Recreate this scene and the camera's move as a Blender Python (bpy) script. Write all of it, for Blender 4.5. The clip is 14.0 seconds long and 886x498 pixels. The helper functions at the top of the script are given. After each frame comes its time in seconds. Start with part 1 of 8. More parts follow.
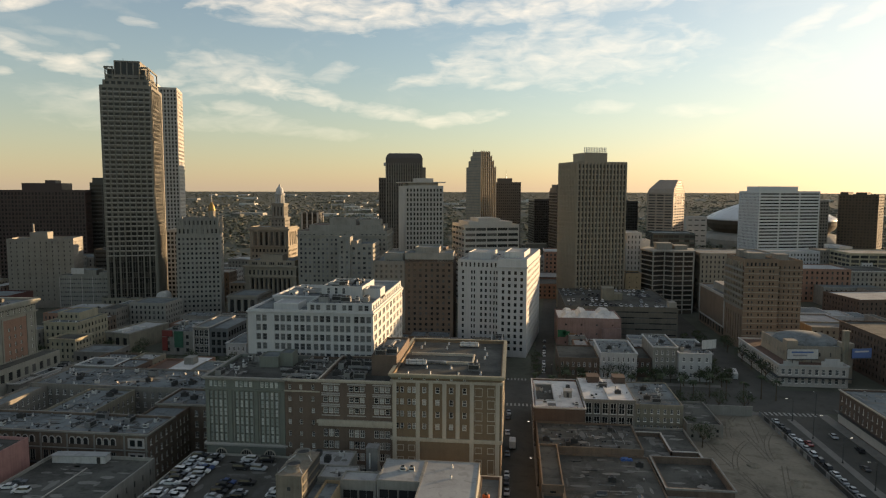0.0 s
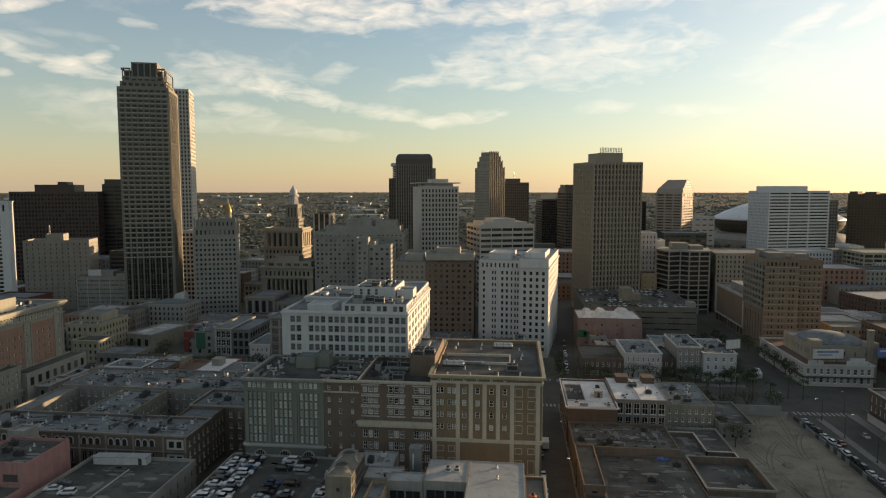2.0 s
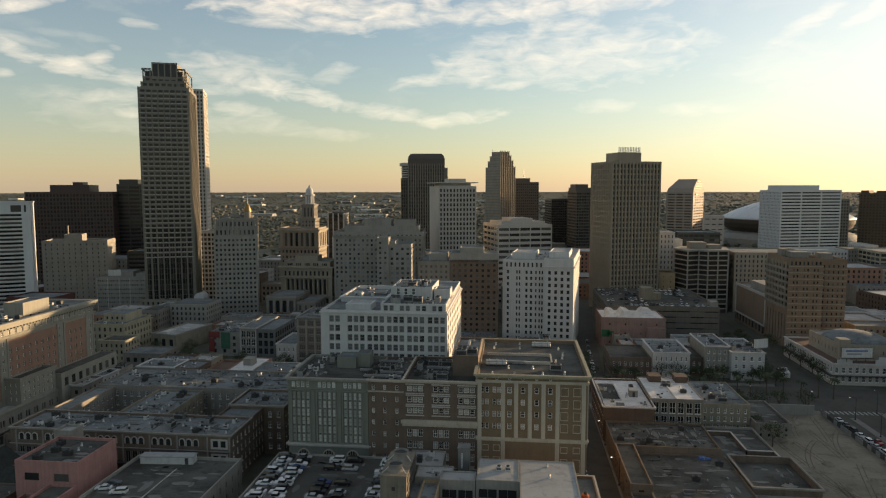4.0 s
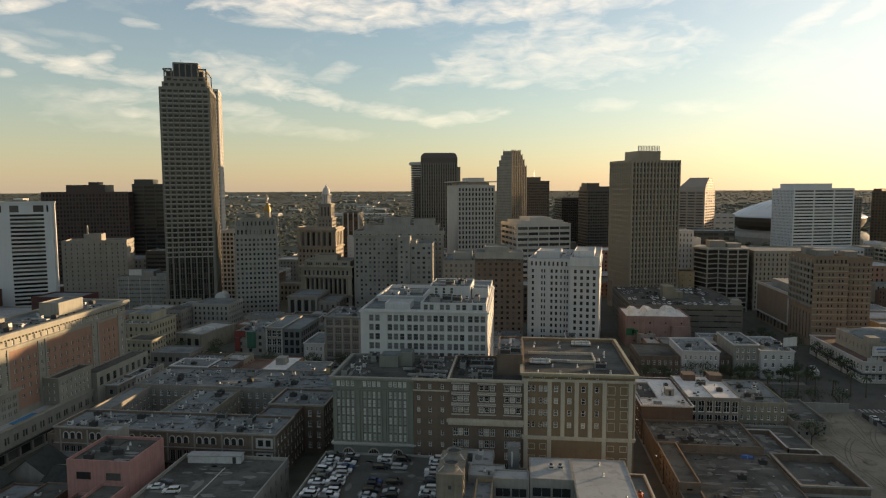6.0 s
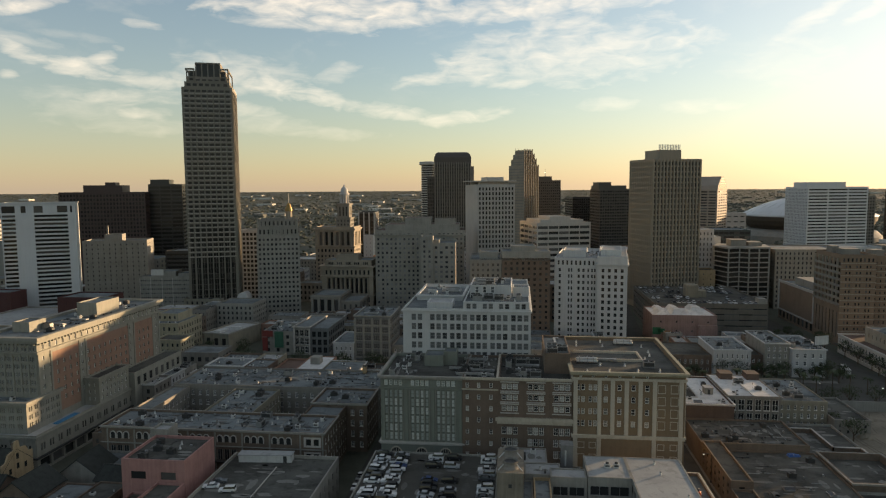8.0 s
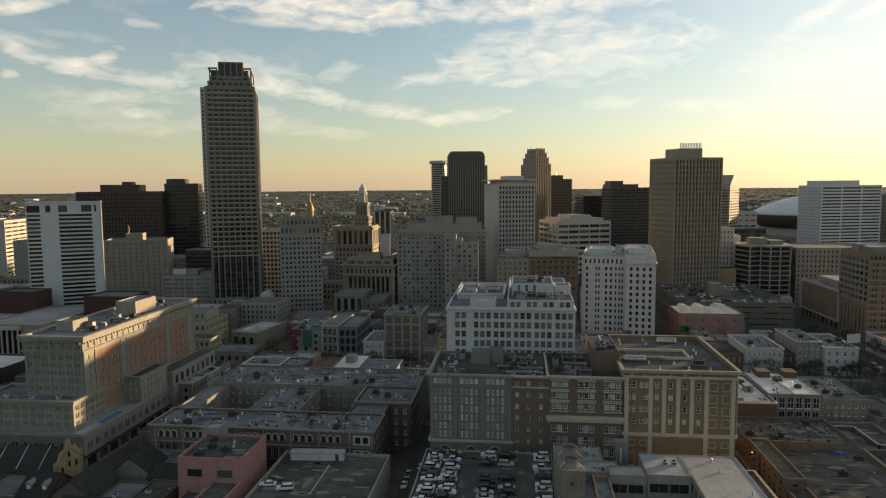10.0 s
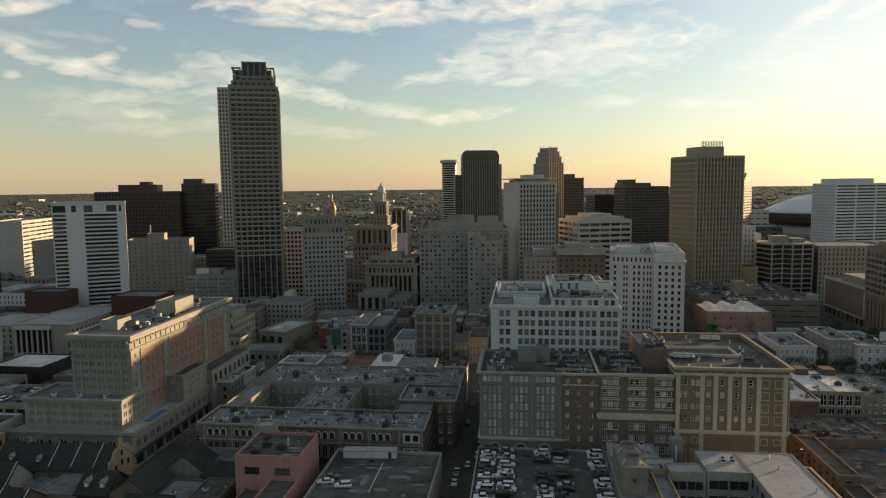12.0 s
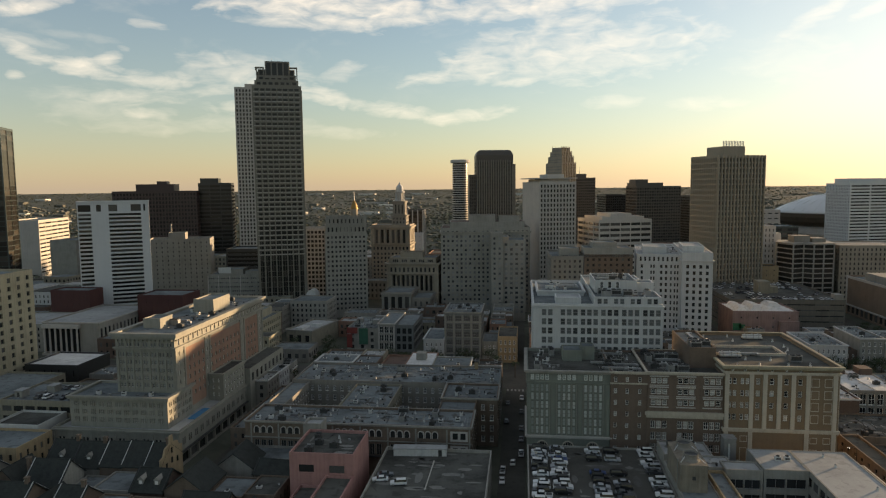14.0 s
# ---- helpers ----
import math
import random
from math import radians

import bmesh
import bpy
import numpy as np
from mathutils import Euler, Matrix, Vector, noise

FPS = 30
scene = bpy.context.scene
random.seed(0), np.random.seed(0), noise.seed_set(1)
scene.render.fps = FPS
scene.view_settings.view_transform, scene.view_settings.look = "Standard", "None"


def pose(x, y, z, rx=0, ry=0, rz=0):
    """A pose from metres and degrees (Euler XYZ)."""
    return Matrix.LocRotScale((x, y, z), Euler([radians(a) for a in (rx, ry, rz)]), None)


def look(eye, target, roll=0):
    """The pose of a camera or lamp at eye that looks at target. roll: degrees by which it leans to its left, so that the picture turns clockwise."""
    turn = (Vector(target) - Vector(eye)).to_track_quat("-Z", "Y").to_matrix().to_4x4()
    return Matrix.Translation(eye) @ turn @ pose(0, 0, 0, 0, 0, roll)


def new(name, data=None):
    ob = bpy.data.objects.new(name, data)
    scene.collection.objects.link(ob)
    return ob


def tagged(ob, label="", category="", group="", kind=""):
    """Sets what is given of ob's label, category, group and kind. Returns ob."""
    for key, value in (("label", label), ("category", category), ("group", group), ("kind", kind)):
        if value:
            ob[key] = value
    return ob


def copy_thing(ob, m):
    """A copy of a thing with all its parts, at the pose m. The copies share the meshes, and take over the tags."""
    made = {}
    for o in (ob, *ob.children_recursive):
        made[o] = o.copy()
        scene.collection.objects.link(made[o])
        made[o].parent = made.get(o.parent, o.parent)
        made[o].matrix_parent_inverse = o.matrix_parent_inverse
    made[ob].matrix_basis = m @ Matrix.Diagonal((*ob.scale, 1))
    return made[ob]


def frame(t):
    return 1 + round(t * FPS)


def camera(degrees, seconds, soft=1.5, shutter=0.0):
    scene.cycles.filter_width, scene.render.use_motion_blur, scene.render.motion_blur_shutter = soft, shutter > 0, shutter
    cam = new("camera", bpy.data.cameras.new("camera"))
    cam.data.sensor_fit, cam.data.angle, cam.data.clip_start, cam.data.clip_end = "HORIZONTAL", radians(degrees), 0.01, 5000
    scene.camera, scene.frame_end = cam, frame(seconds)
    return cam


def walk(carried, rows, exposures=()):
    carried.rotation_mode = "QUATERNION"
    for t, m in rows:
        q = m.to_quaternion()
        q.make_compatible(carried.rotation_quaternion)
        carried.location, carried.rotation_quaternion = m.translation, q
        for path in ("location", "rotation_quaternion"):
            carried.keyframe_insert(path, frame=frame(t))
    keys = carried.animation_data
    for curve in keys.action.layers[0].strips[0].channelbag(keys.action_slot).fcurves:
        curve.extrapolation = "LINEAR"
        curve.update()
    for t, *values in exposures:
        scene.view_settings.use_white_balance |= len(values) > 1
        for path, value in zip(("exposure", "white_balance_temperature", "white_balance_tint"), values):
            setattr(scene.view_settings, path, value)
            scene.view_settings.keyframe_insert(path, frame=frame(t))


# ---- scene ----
cam = camera(67.3, 14.0, soft=1.2)
METRES, EYE, TILT, LEAN, TURN = 102.1, 98.3, 0.0, 0.0, 6.1
ROWS = [
    (0.0, 0.0, 0.0, 0.0, 0.01, -5.17, -0.16),
    (0.5, -0.0285, -0.0012, 0.0008, 0.03, -5.16, -0.1),
    (1.0, -0.0588, -0.0022, 0.0012, 0.01, -5.15, -0.06),
    (1.5, -0.0881, -0.0029, 0.0017, 0.02, -5.14, -0.03),
    (2.0, -0.1208, -0.0039, 0.0019, 0.03, -5.14, 0.0),
    (2.5, -0.1541, -0.0048, 0.0022, 0.05, -5.15, 0.02),
    (3.0, -0.1883, -0.0059, 0.0022, 0.07, -5.16, 0.03),
    (5.5, -0.3592, -0.0099, 0.0028, 0.21, -5.21, 0.19),
    (6.0, -0.3941, -0.0104, 0.0026, 0.25, -5.24, 0.22),
    (6.5, -0.4308, -0.0111, 0.0025, 0.29, -5.25, 0.25),
    (7.0, -0.4673, -0.0116, 0.0022, 0.33, -5.24, 0.29),
    (7.5, -0.5041, -0.0119, 0.0016, 0.36, -5.25, 0.34),
    (8.0, -0.5418, -0.0124, 0.0015, 0.39, -5.27, 0.36),
    (10.5, -0.7344, -0.0173, -0.0005, 0.53, -5.36, 0.49),
    (11.0, -0.7725, -0.0193, -0.0005, 0.58, -5.38, 0.54),
    (11.5, -0.8113, -0.0214, -0.0013, 0.61, -5.37, 0.59),
    (12.0, -0.8499, -0.0234, -0.0017, 0.64, -5.39, 0.62),
    (12.5, -0.8877, -0.0256, -0.0021, 0.68, -5.38, 0.6),
    (13.0, -0.9255, -0.0277, -0.0025, 0.72, -5.38, 0.6),
    (13.5, -0.9625, -0.0301, -0.003, 0.75, -5.39, 0.6),
    (14.0, -0.9993, -0.0323, -0.0035, 0.8, -5.39, 0.59),
]
walk(cam, [(t, pose(0, 0, EYE, TILT, LEAN, TURN) @ pose(METRES * x, METRES * y, METRES * z, 90 + pitch, roll, yaw)) for t, x, y, z, yaw, pitch, roll in ROWS], [(0.0, 0.87, 6750, 12)])

# ---- daylight: low evening sun, ahead and to one side ----
SUN_AZ, SUN_EL = 53.0, 4.4
sun_way = Vector((math.sin(radians(SUN_AZ)) * math.cos(radians(SUN_EL)), math.cos(radians(SUN_AZ)) * math.cos(radians(SUN_EL)), math.sin(radians(SUN_EL))))
sun_data = bpy.data.lights.new("sun", "SUN")
sun_data.energy, sun_data.angle, sun_data.color = 4.9, radians(0.8), (1.0, 0.70, 0.40)
new("sun", sun_data).matrix_world = look(sun_way * 900, (0, 0, 0))

world = bpy.data.worlds.new("evening_sky")
scene.world = world
world.use_nodes = True


class Nodes:
    """Short hand for node trees."""

    def __init__(self, tree):
        self.tree = tree
        tree.nodes.clear()

    def add(self, kind):
        return self.tree.nodes.new(kind)

    def put(self, target, value):
        if isinstance(value, bpy.types.NodeSocket):
            self.tree.links.new(value, target)
        else:
            target.default_value = value

    def math(self, op, a, b=0.0, c=None, clamp=False):
        n = self.add("ShaderNodeMath")
        n.operation, n.use_clamp = op, clamp
        self.put(n.inputs[0], a)
        self.put(n.inputs[1], b)
        if c is not None:
            self.put(n.inputs[2], c)
        return n.outputs[0]

    def mix(self, fac, a, b, blend="MIX"):
        n = self.add("ShaderNodeMix")
        n.data_type, n.blend_type = "RGBA", blend
        self.put(n.inputs[0], fac)
        self.put(n.inputs[6], a)
        self.put(n.inputs[7], b)
        return n.outputs[2]

    def noise(self, vector, scale, detail=4.0, rough=0.55, distortion=0.0):
        n = self.add("ShaderNodeTexNoise")
        self.put(n.inputs["Vector"], vector)
        n.inputs["Scale"].default_value = scale
        n.inputs["Detail"].default_value = detail
        n.inputs["Roughness"].default_value = rough
        n.inputs["Distortion"].default_value = distortion
        return n.outputs["Fac"]

    def ramp(self, fac, stops):
        n = self.add("ShaderNodeValToRGB")
        self.put(n.inputs[0], fac)
        els = n.color_ramp.elements
        while len(els) < len(stops):
            els.new(0.5)
        for e, (p, c) in zip(els, stops):
            e.position, e.color = p, (c if len(c) == 4 else (*c, 1))
        return n.outputs[0]

    def scaled(self, vector, s):
        n = self.add("ShaderNodeMapping")
        self.put(n.inputs[0], vector)
        n.inputs["Scale"].default_value = s
        return n.outputs[0]


# wisps over the tower: bearing, height, half length, half thickness, slant, weight
WISPS_LEFT = [
    (-38.4, 12.9, 3, 0.44, 0.25, 1.3), (-37.8, 9.6, 2.9, 0.44, -0.42, 1.1), (-34.9, 9, 3, 0.49, -0.05, 1.2), (-33.1, 9.7, 1.3, 0.44, 0.5, 1),
    (-38.1, 10.6, 2.2, 0.34, -0.1, 0.5), (-39.1, 8.2, 0.6, 0.24, 0, 0.9), (-30, 12.4, 1.4, 0.24, -0.1, 0.8), (-14.8, 14.6, 11.7, 1.17, 0, 1.5),
    (-19.3, 13.2, 5.8, 0.34, -0.05, 0.9), (-23, 9.3, 5.1, 0.97, -0.05, 0.8), (-20.8, 8.4, 4.9, 0.63, -0.12, 1.2), (-16.7, 7.6, 2, 0.54, -0.3, 1.1),
    (-15.4, 9.4, 1.9, 0.55, 0.35, 0.7), (-24.3, 7.9, 2.9, 0.39, 0.1, 0.8), (-29.6, 8.5, 3, 0.49, 0, 0.95), (-34.9, 11.2, 2.9, 0.24, -0.05, 0.35),
]
# broad cloud towards the sun: bearing, height, half length, half thickness, slant, weight
WISPS_RIGHT = [
    (-11, 13.5, 5.8, 0.49, 0.12, 1.3), (4, 14.9, 15.1, 0.88, 0.07, 1.3), (3.3, 13.4, 2.7, 0.63, 0.1, 1.2), (-8.2, 8.9, 2.8, 0.44, 0.15, 1.1),
    (-3.9, 10, 3.4, 0.92, 0.08, 1.1), (-0.4, 8.6, 2.2, 0.29, 0.1, 0.9), (4.5, 10.9, 10.2, 1.75, 0.02, 1), (4.1, 9.6, 8.3, 0.68, 0.04, 0.9),
    (13.1, 11.3, 1.7, 0.39, 0.5, 0.9), (21.6, 11.8, 3, 0.49, 0.55, 0.8), (25.9, 12.3, 1.9, 0.44, 0.45, 0.8), (20.1, 9.2, 3.9, 1.17, 0, 0.4),
]
# thin streaks near the skyline: bearing, height, half length, half thickness, slant, weight
WISPS_LOW = [
    (-23.3, 6.4, 3, 0.44, -0.05, 0.7), (-22.7, 5.3, 5.4, 0.54, 0, 0.45), (-10.6, 6.4, 4.6, 0.44, -0.12, 0.9), (-7, 5.7, 2.2, 0.44, -0.05, 0.9),
    (-3.7, 6.1, 2.9, 0.39, 0.1, 0.9), (7.3, 6.7, 2.5, 0.39, 0, 0.6), (14.1, 6.3, 2.9, 0.39, 0, 0.5), (-34.4, 6.3, 4.1, 1.07, 0, 0.35),
    (-32.1, 7, 4.6, 0.44, 0.03, 0.75), (-30.2, 5.9, 2.2, 0.34, 0.05, 0.85), (-30.6, 4.9, 5.4, 0.49, 0, 0.4), (-16.8, 4.7, 5.4, 0.39, -0.05, 0.45),
]


def build_sky():
    k = Nodes(world.node_tree)
    sky = k.add("ShaderNodeTexSky")
    sky.sky_type, sky.sun_disc, sky.sun_elevation, sky.sun_rotation = "NISHITA", False, radians(SUN_EL), radians(SUN_AZ)
    sky.air_density, sky.dust_density, sky.ozone_density = 1.0, 0.3, 2.0
    way = k.add("ShaderNodeTexCoord").outputs["Generated"]
    sep = k.add("ShaderNodeSeparateXYZ")
    k.put(sep.inputs[0], way)
    x, y, z = sep.outputs
    # bearing and height in degrees
    az = k.math("MULTIPLY", k.math("ARCTAN2", x, y), 57.2958)
    el = k.math("MULTIPLY", k.math("ARCSINE", z), 57.2958)
    pair = k.add("ShaderNodeCombineXYZ")
    k.put(pair.inputs[0], az)
    k.put(pair.inputs[1], k.math("MULTIPLY", el, 2.6))
    n1 = k.noise(pair.outputs[0], 0.17, 8, 0.6, 0.5)
    n2 = k.noise(pair.outputs[0], 0.42, 5, 0.5, 0.7)
    n3 = k.noise(k.scaled(pair.outputs[0], (0.8, 1.5, 1.0)), 1.3, 4, 0.55, 0.8)
    ragged = k.math("ADD", k.math("MULTIPLY", k.math("SUBTRACT", n2, 0.5), 3.4), k.math("MULTIPLY", k.math("SUBTRACT", n3, 0.5), 0.8))
    total = None
    for a, e, la, lh, slant, wt in WISPS_LEFT + WISPS_RIGHT + WISPS_LOW:
        da = k.math("SUBTRACT", az, a)
        de = k.math("SUBTRACT", k.math("SUBTRACT", el, e), k.math("MULTIPLY", da, slant))
        u, v = k.math("DIVIDE", da, la), k.math("DIVIDE", de, lh * 1.5)
        q = k.math("ADD", k.math("MULTIPLY", u, u), k.math("MULTIPLY", v, v))
        m = k.math("MULTIPLY", k.math("SUBTRACT", k.math("ADD", 1.15, ragged), q), wt * 0.42, clamp=True)
        total = m if total is None else k.math("MAXIMUM", total, m)
    # broken high cloud over the rest of the dome
    wide = k.math("MULTIPLY", k.math("SUBTRACT", n1, 0.52, clamp=True), 2.6, clamp=True)
    high = k.math("MULTIPLY", wide, k.math("MULTIPLY", k.math("SUBTRACT", el, 3.0), 0.05, clamp=True))
    cover = k.math("MAXIMUM", total, k.math("MULTIPLY", high, 0.55))
    # unseen high cloud overhead, added to warm the ambient light
    warm_veil = k.math("MULTIPLY", k.math("MULTIPLY", k.math("SUBTRACT", el, 17.0), 0.05, clamp=True), k.math("ADD", 0.14, k.math("MULTIPLY", wide, 0.25)))
    # glow of the air round the sun
    near = k.add("ShaderNodeVectorMath")
    near.operation = "DOT_PRODUCT"
    k.put(near.inputs[0], way)
    near.inputs[1].default_value = sun_way
    aureole = k.math("POWER", k.math("MAXIMUM", near.outputs["Value"], 0.0), 5.0)
    # thin evening haze, thickest at the horizon
    thin = k.math("ADD", k.math("MULTIPLY", k.math("POWER", 2.718, k.math("MULTIPLY", k.math("ABSOLUTE", el), -0.14)), 0.45), 0.12)
    hazy = k.mix(thin, sky.outputs[0], (2.08, 1.9, 1.7, 1))
    hazy = k.mix(k.math("MULTIPLY", aureole, 0.32), hazy, (8.3, 7.4, 6.0, 1))
    hazy = k.mix(warm_veil, hazy, (2.2, 2.0, 1.55, 1))
    lit = k.mix(0.62, hazy, (5.8, 5.0, 3.9, 1))
    both = k.mix(k.math("MULTIPLY", cover, 0.8), hazy, lit)
    bg = k.add("ShaderNodeBackground")
    k.put(bg.inputs[0], both)
    bg.inputs[1].default_value = 0.15
    k.put(k.add("ShaderNodeOutputWorld").inputs[0], bg.outputs[0])


build_sky()

# ---- materials ----
def surface(name, col, rough=0.85, var=0.3, scale=0.25, streak=0.25, bump=0.15, metallic=0.0, spots=0.0, courses=0.0, seams=0.0, rand=0.0, island=0.0, spec=0.35):
    """A weathered surface: blotches, fine grain, rain streaks; courses: brick or plank rows of that height in metres."""
    m = bpy.data.materials.new(name)
    m.use_nodes = True
    k = Nodes(m.node_tree)
    at = k.add("ShaderNodeTexCoord").outputs["Object"]
    big = k.noise(at, scale, 5, 0.6)
    fine = k.noise(at, scale * 14, 4, 0.7)
    tone = k.math("ADD", k.math("MULTIPLY", k.math("SUBTRACT", big, 0.5), var * 2.2), k.math("MULTIPLY", k.math("SUBTRACT", fine, 0.5), var * 1.4))
    if streak:
        runs = k.noise(k.scaled(at, (1.3, 1.3, 0.05)), 0.9, 4, 0.65)
        tone = k.math("ADD", tone, k.math("MULTIPLY", k.math("SUBTRACT", runs, 0.55), streak * 1.6))
    if rand:
        tone = k.math("ADD", tone, k.math("MULTIPLY", k.math("SUBTRACT", k.add("ShaderNodeObjectInfo").outputs["Random"], 0.5), rand * 2))
    if island:
        tone = k.math("ADD", tone, k.math("MULTIPLY", k.math("SUBTRACT", k.add("ShaderNodeNewGeometry").outputs["Random Per Island"], 0.5), island * 2))
    height = fine
    if courses:
        b = k.add("ShaderNodeTexBrick")
        sep = k.add("ShaderNodeSeparateXYZ")
        k.put(sep.inputs[0], at)
        flat = k.add("ShaderNodeCombineXYZ")
        k.put(flat.inputs[0], k.math("ADD", sep.outputs[0], sep.outputs[1]))
        k.put(flat.inputs[1], sep.outputs[2])
        k.put(b.inputs["Vector"], flat.outputs[0])
        b.inputs["Scale"].default_value = 1.0
        b.inputs["Brick Width"].default_value = courses * 3
        b.inputs["Row Height"].default_value = courses
        b.inputs["Mortar Size"].default_value = courses * 0.1
        b.inputs["Color1"].default_value = (0.35, 0.35, 0.35, 1)
        b.inputs["Color2"].default_value = (0.65, 0.65, 0.65, 1)
        b.inputs["Mortar"].default_value = (0.62, 0.62, 0.62, 1)
        tone = k.math("ADD", tone, k.math("MULTIPLY", k.math("SUBTRACT", b.outputs["Color"], 0.5), var * 1.2))
    if seams:
        b = k.add("ShaderNodeTexBrick")
        k.put(b.inputs["Vector"], at)
        b.inputs["Scale"].default_value = 1.0
        b.inputs["Brick Width"].default_value = seams * 4.5
        b.inputs["Row Height"].default_value = seams
        b.inputs["Mortar Size"].default_value = 0.06
        b.inputs["Color1"].default_value = (0.36, 0.36, 0.36, 1)
        b.inputs["Color2"].default_value = (0.64, 0.64, 0.64, 1)
        b.inputs["Mortar"].default_value = (0.25, 0.25, 0.25, 1)
        tone = k.math("ADD", tone, k.math("MULTIPLY", k.math("SUBTRACT", b.outputs["Color"], 0.5), var * 0.9))
        worn = k.ramp(k.noise(at, 0.045, 5, 0.6, 0.5), [(0.40, (0, 0, 0)), (0.62, (1, 1, 1))])
        tone = k.math("ADD", tone, k.math("MULTIPLY", k.math("SUBTRACT", worn, 0.5), var * 0.9))
    colour = k.mix(1.0, (*col, 1), k.ramp(k.math("ADD", tone, 0.5), [(0.0, (0.35, 0.34, 0.33)), (0.5, (1, 1, 1)), (1.0, (1.45, 1.43, 1.4))]), "MULTIPLY")
    if spots:
        dirt = k.ramp(k.noise(at, scale * 3.1, 3, 0.5, 0.6), [(0.56, (0, 0, 0)), (0.66, (1, 1, 1))])
        colour = k.mix(k.math("MULTIPLY", dirt, spots), colour, (col[0] * 0.45, col[1] * 0.44, col[2] * 0.42, 1))
    p = k.add("ShaderNodeBsdfPrincipled")
    k.put(p.inputs["Base Color"], colour)
    k.put(p.inputs["Roughness"], k.math("ADD", rough - 0.08, k.math("MULTIPLY", fine, 0.16)))
    p.inputs["Metallic"].default_value = metallic
    p.inputs["Specular IOR Level"].default_value = spec
    if bump:
        bn = k.add("ShaderNodeBump")
        bn.inputs["Strength"].default_value = bump
        bn.inputs["Distance"].default_value = 0.05
        k.put(bn.inputs["Height"], height)
        k.put(p.inputs["Normal"], bn.outputs[0])
    k.put(k.add("ShaderNodeOutputMaterial").inputs[0], p.outputs[0])
    return m


def glazing(name, dark, light, share=0.3, rough=0.12, island=True, spec=0.5, metal=0.0):
    """Window glass in front of dim rooms, some with pale blinds; each pane differs."""
    m = bpy.data.materials.new(name)
    m.use_nodes = True
    k = Nodes(m.node_tree)
    r = k.add("ShaderNodeNewGeometry").outputs["Random Per Island"] if island else k.add("ShaderNodeObjectInfo").outputs["Random"]
    at = k.add("ShaderNodeTexCoord").outputs["Object"]
    blind = k.ramp(r, [(max(0.0, 1 - share - 0.12), (*dark, 1)), (1 - share * 0.4, (*light, 1))])
    colour = k.mix(k.math("MULTIPLY", k.noise(at, 1.7, 3), 0.5), blind, (dark[0] * 0.8, dark[1] * 0.8, dark[2] * 0.8, 1))
    p = k.add("ShaderNodeBsdfPrincipled")
    k.put(p.inputs["Base Color"], colour)
    k.put(p.inputs["Roughness"], k.math("ADD", rough, k.math("MULTIPLY", r, 0.1)))
    p.inputs["Specular IOR Level"].default_value = spec
    p.inputs["Metallic"].default_value = metal
    k.put(k.add("ShaderNodeOutputMaterial").inputs[0], p.outputs[0])
    return m


def lit_lamp(name, col, strength):
    m = bpy.data.materials.new(name)
    m.use_nodes = True
    k = Nodes(m.node_tree)
    e = k.add("ShaderNodeEmission")
    e.inputs[0].default_value = (*col, 1)
    e.inputs[1].default_value = strength
    k.put(k.add("ShaderNodeOutputMaterial").inputs[0], e.outputs[0])
    return m


STONE_TOWER = surface("travertine", (0.205, 0.19, 0.155), 0.7, 0.16, 0.05, 0.12)
STONE_PALE = surface("pale_stone", (0.45, 0.42, 0.375), 0.75, 0.18, 0.08, 0.2)
STONE_GREY = surface("grey_limestone", (0.285, 0.27, 0.235), 0.85, 0.25, 0.12, 0.3)
SOOT_STONE = surface("sooty_carved_stone", (0.165, 0.168, 0.158), 0.85, 0.3, 0.25, 0.4)
STONE_TAN = surface("tan_limestone", (0.30, 0.262, 0.205), 0.85, 0.25, 0.12, 0.3)
STONE_DIM = surface("dim_stone", (0.225, 0.208, 0.178), 0.85, 0.25, 0.12, 0.3)
WHITE_PAINT = surface("white_painted_masonry", (0.48, 0.475, 0.455), 0.75, 0.12, 0.15, 0.22)
WHITE_PANEL = surface("white_panel", (0.53, 0.54, 0.535), 0.55, 0.08, 0.1, 0.12)
GLAZED_BRICK = surface("glazed_terracotta", (0.51, 0.505, 0.485), 0.6, 0.12, 0.15, 0.2)
BROWN_BRICK = surface("brown_brick", (0.152, 0.112, 0.083), 0.88, 0.3, 0.2, 0.2, courses=0.24)
DARK_BRICK = surface("dark_brown_brick", (0.12, 0.085, 0.065), 0.88, 0.3, 0.2, 0.25, courses=0.24)
RED_BRICK = surface("red_brick", (0.27, 0.162, 0.115), 0.88, 0.25, 0.15, 0.2, courses=0.24)
ORANGE_BRICK = surface("orange_brick", (0.17, 0.13, 0.095), 0.88, 0.3, 0.2, 0.3, courses=0.24)
FACE_BRICK = surface("ochre_face_brick", (0.20, 0.145, 0.09), 0.88, 0.22, 0.2, 0.15, courses=0.2)
CREAM_TRIM = surface("cream_stone_trim", (0.46, 0.41, 0.325), 0.8, 0.18, 0.3, 0.3)
GREEN_PAINT = surface("sage_painted_masonry", (0.185, 0.196, 0.162), 0.8, 0.18, 0.2, 0.25)
PINK_STUCCO = surface("pink_stucco", (0.37, 0.20, 0.175), 0.9, 0.25, 0.3, 0.35)
TAN_STUCCO = surface("tan_stucco", (0.245, 0.222, 0.168), 0.9, 0.25, 0.3, 0.35)
OCHRE_STUCCO = surface("ochre_stucco", (0.36, 0.27, 0.16), 0.9, 0.25, 0.3, 0.35)
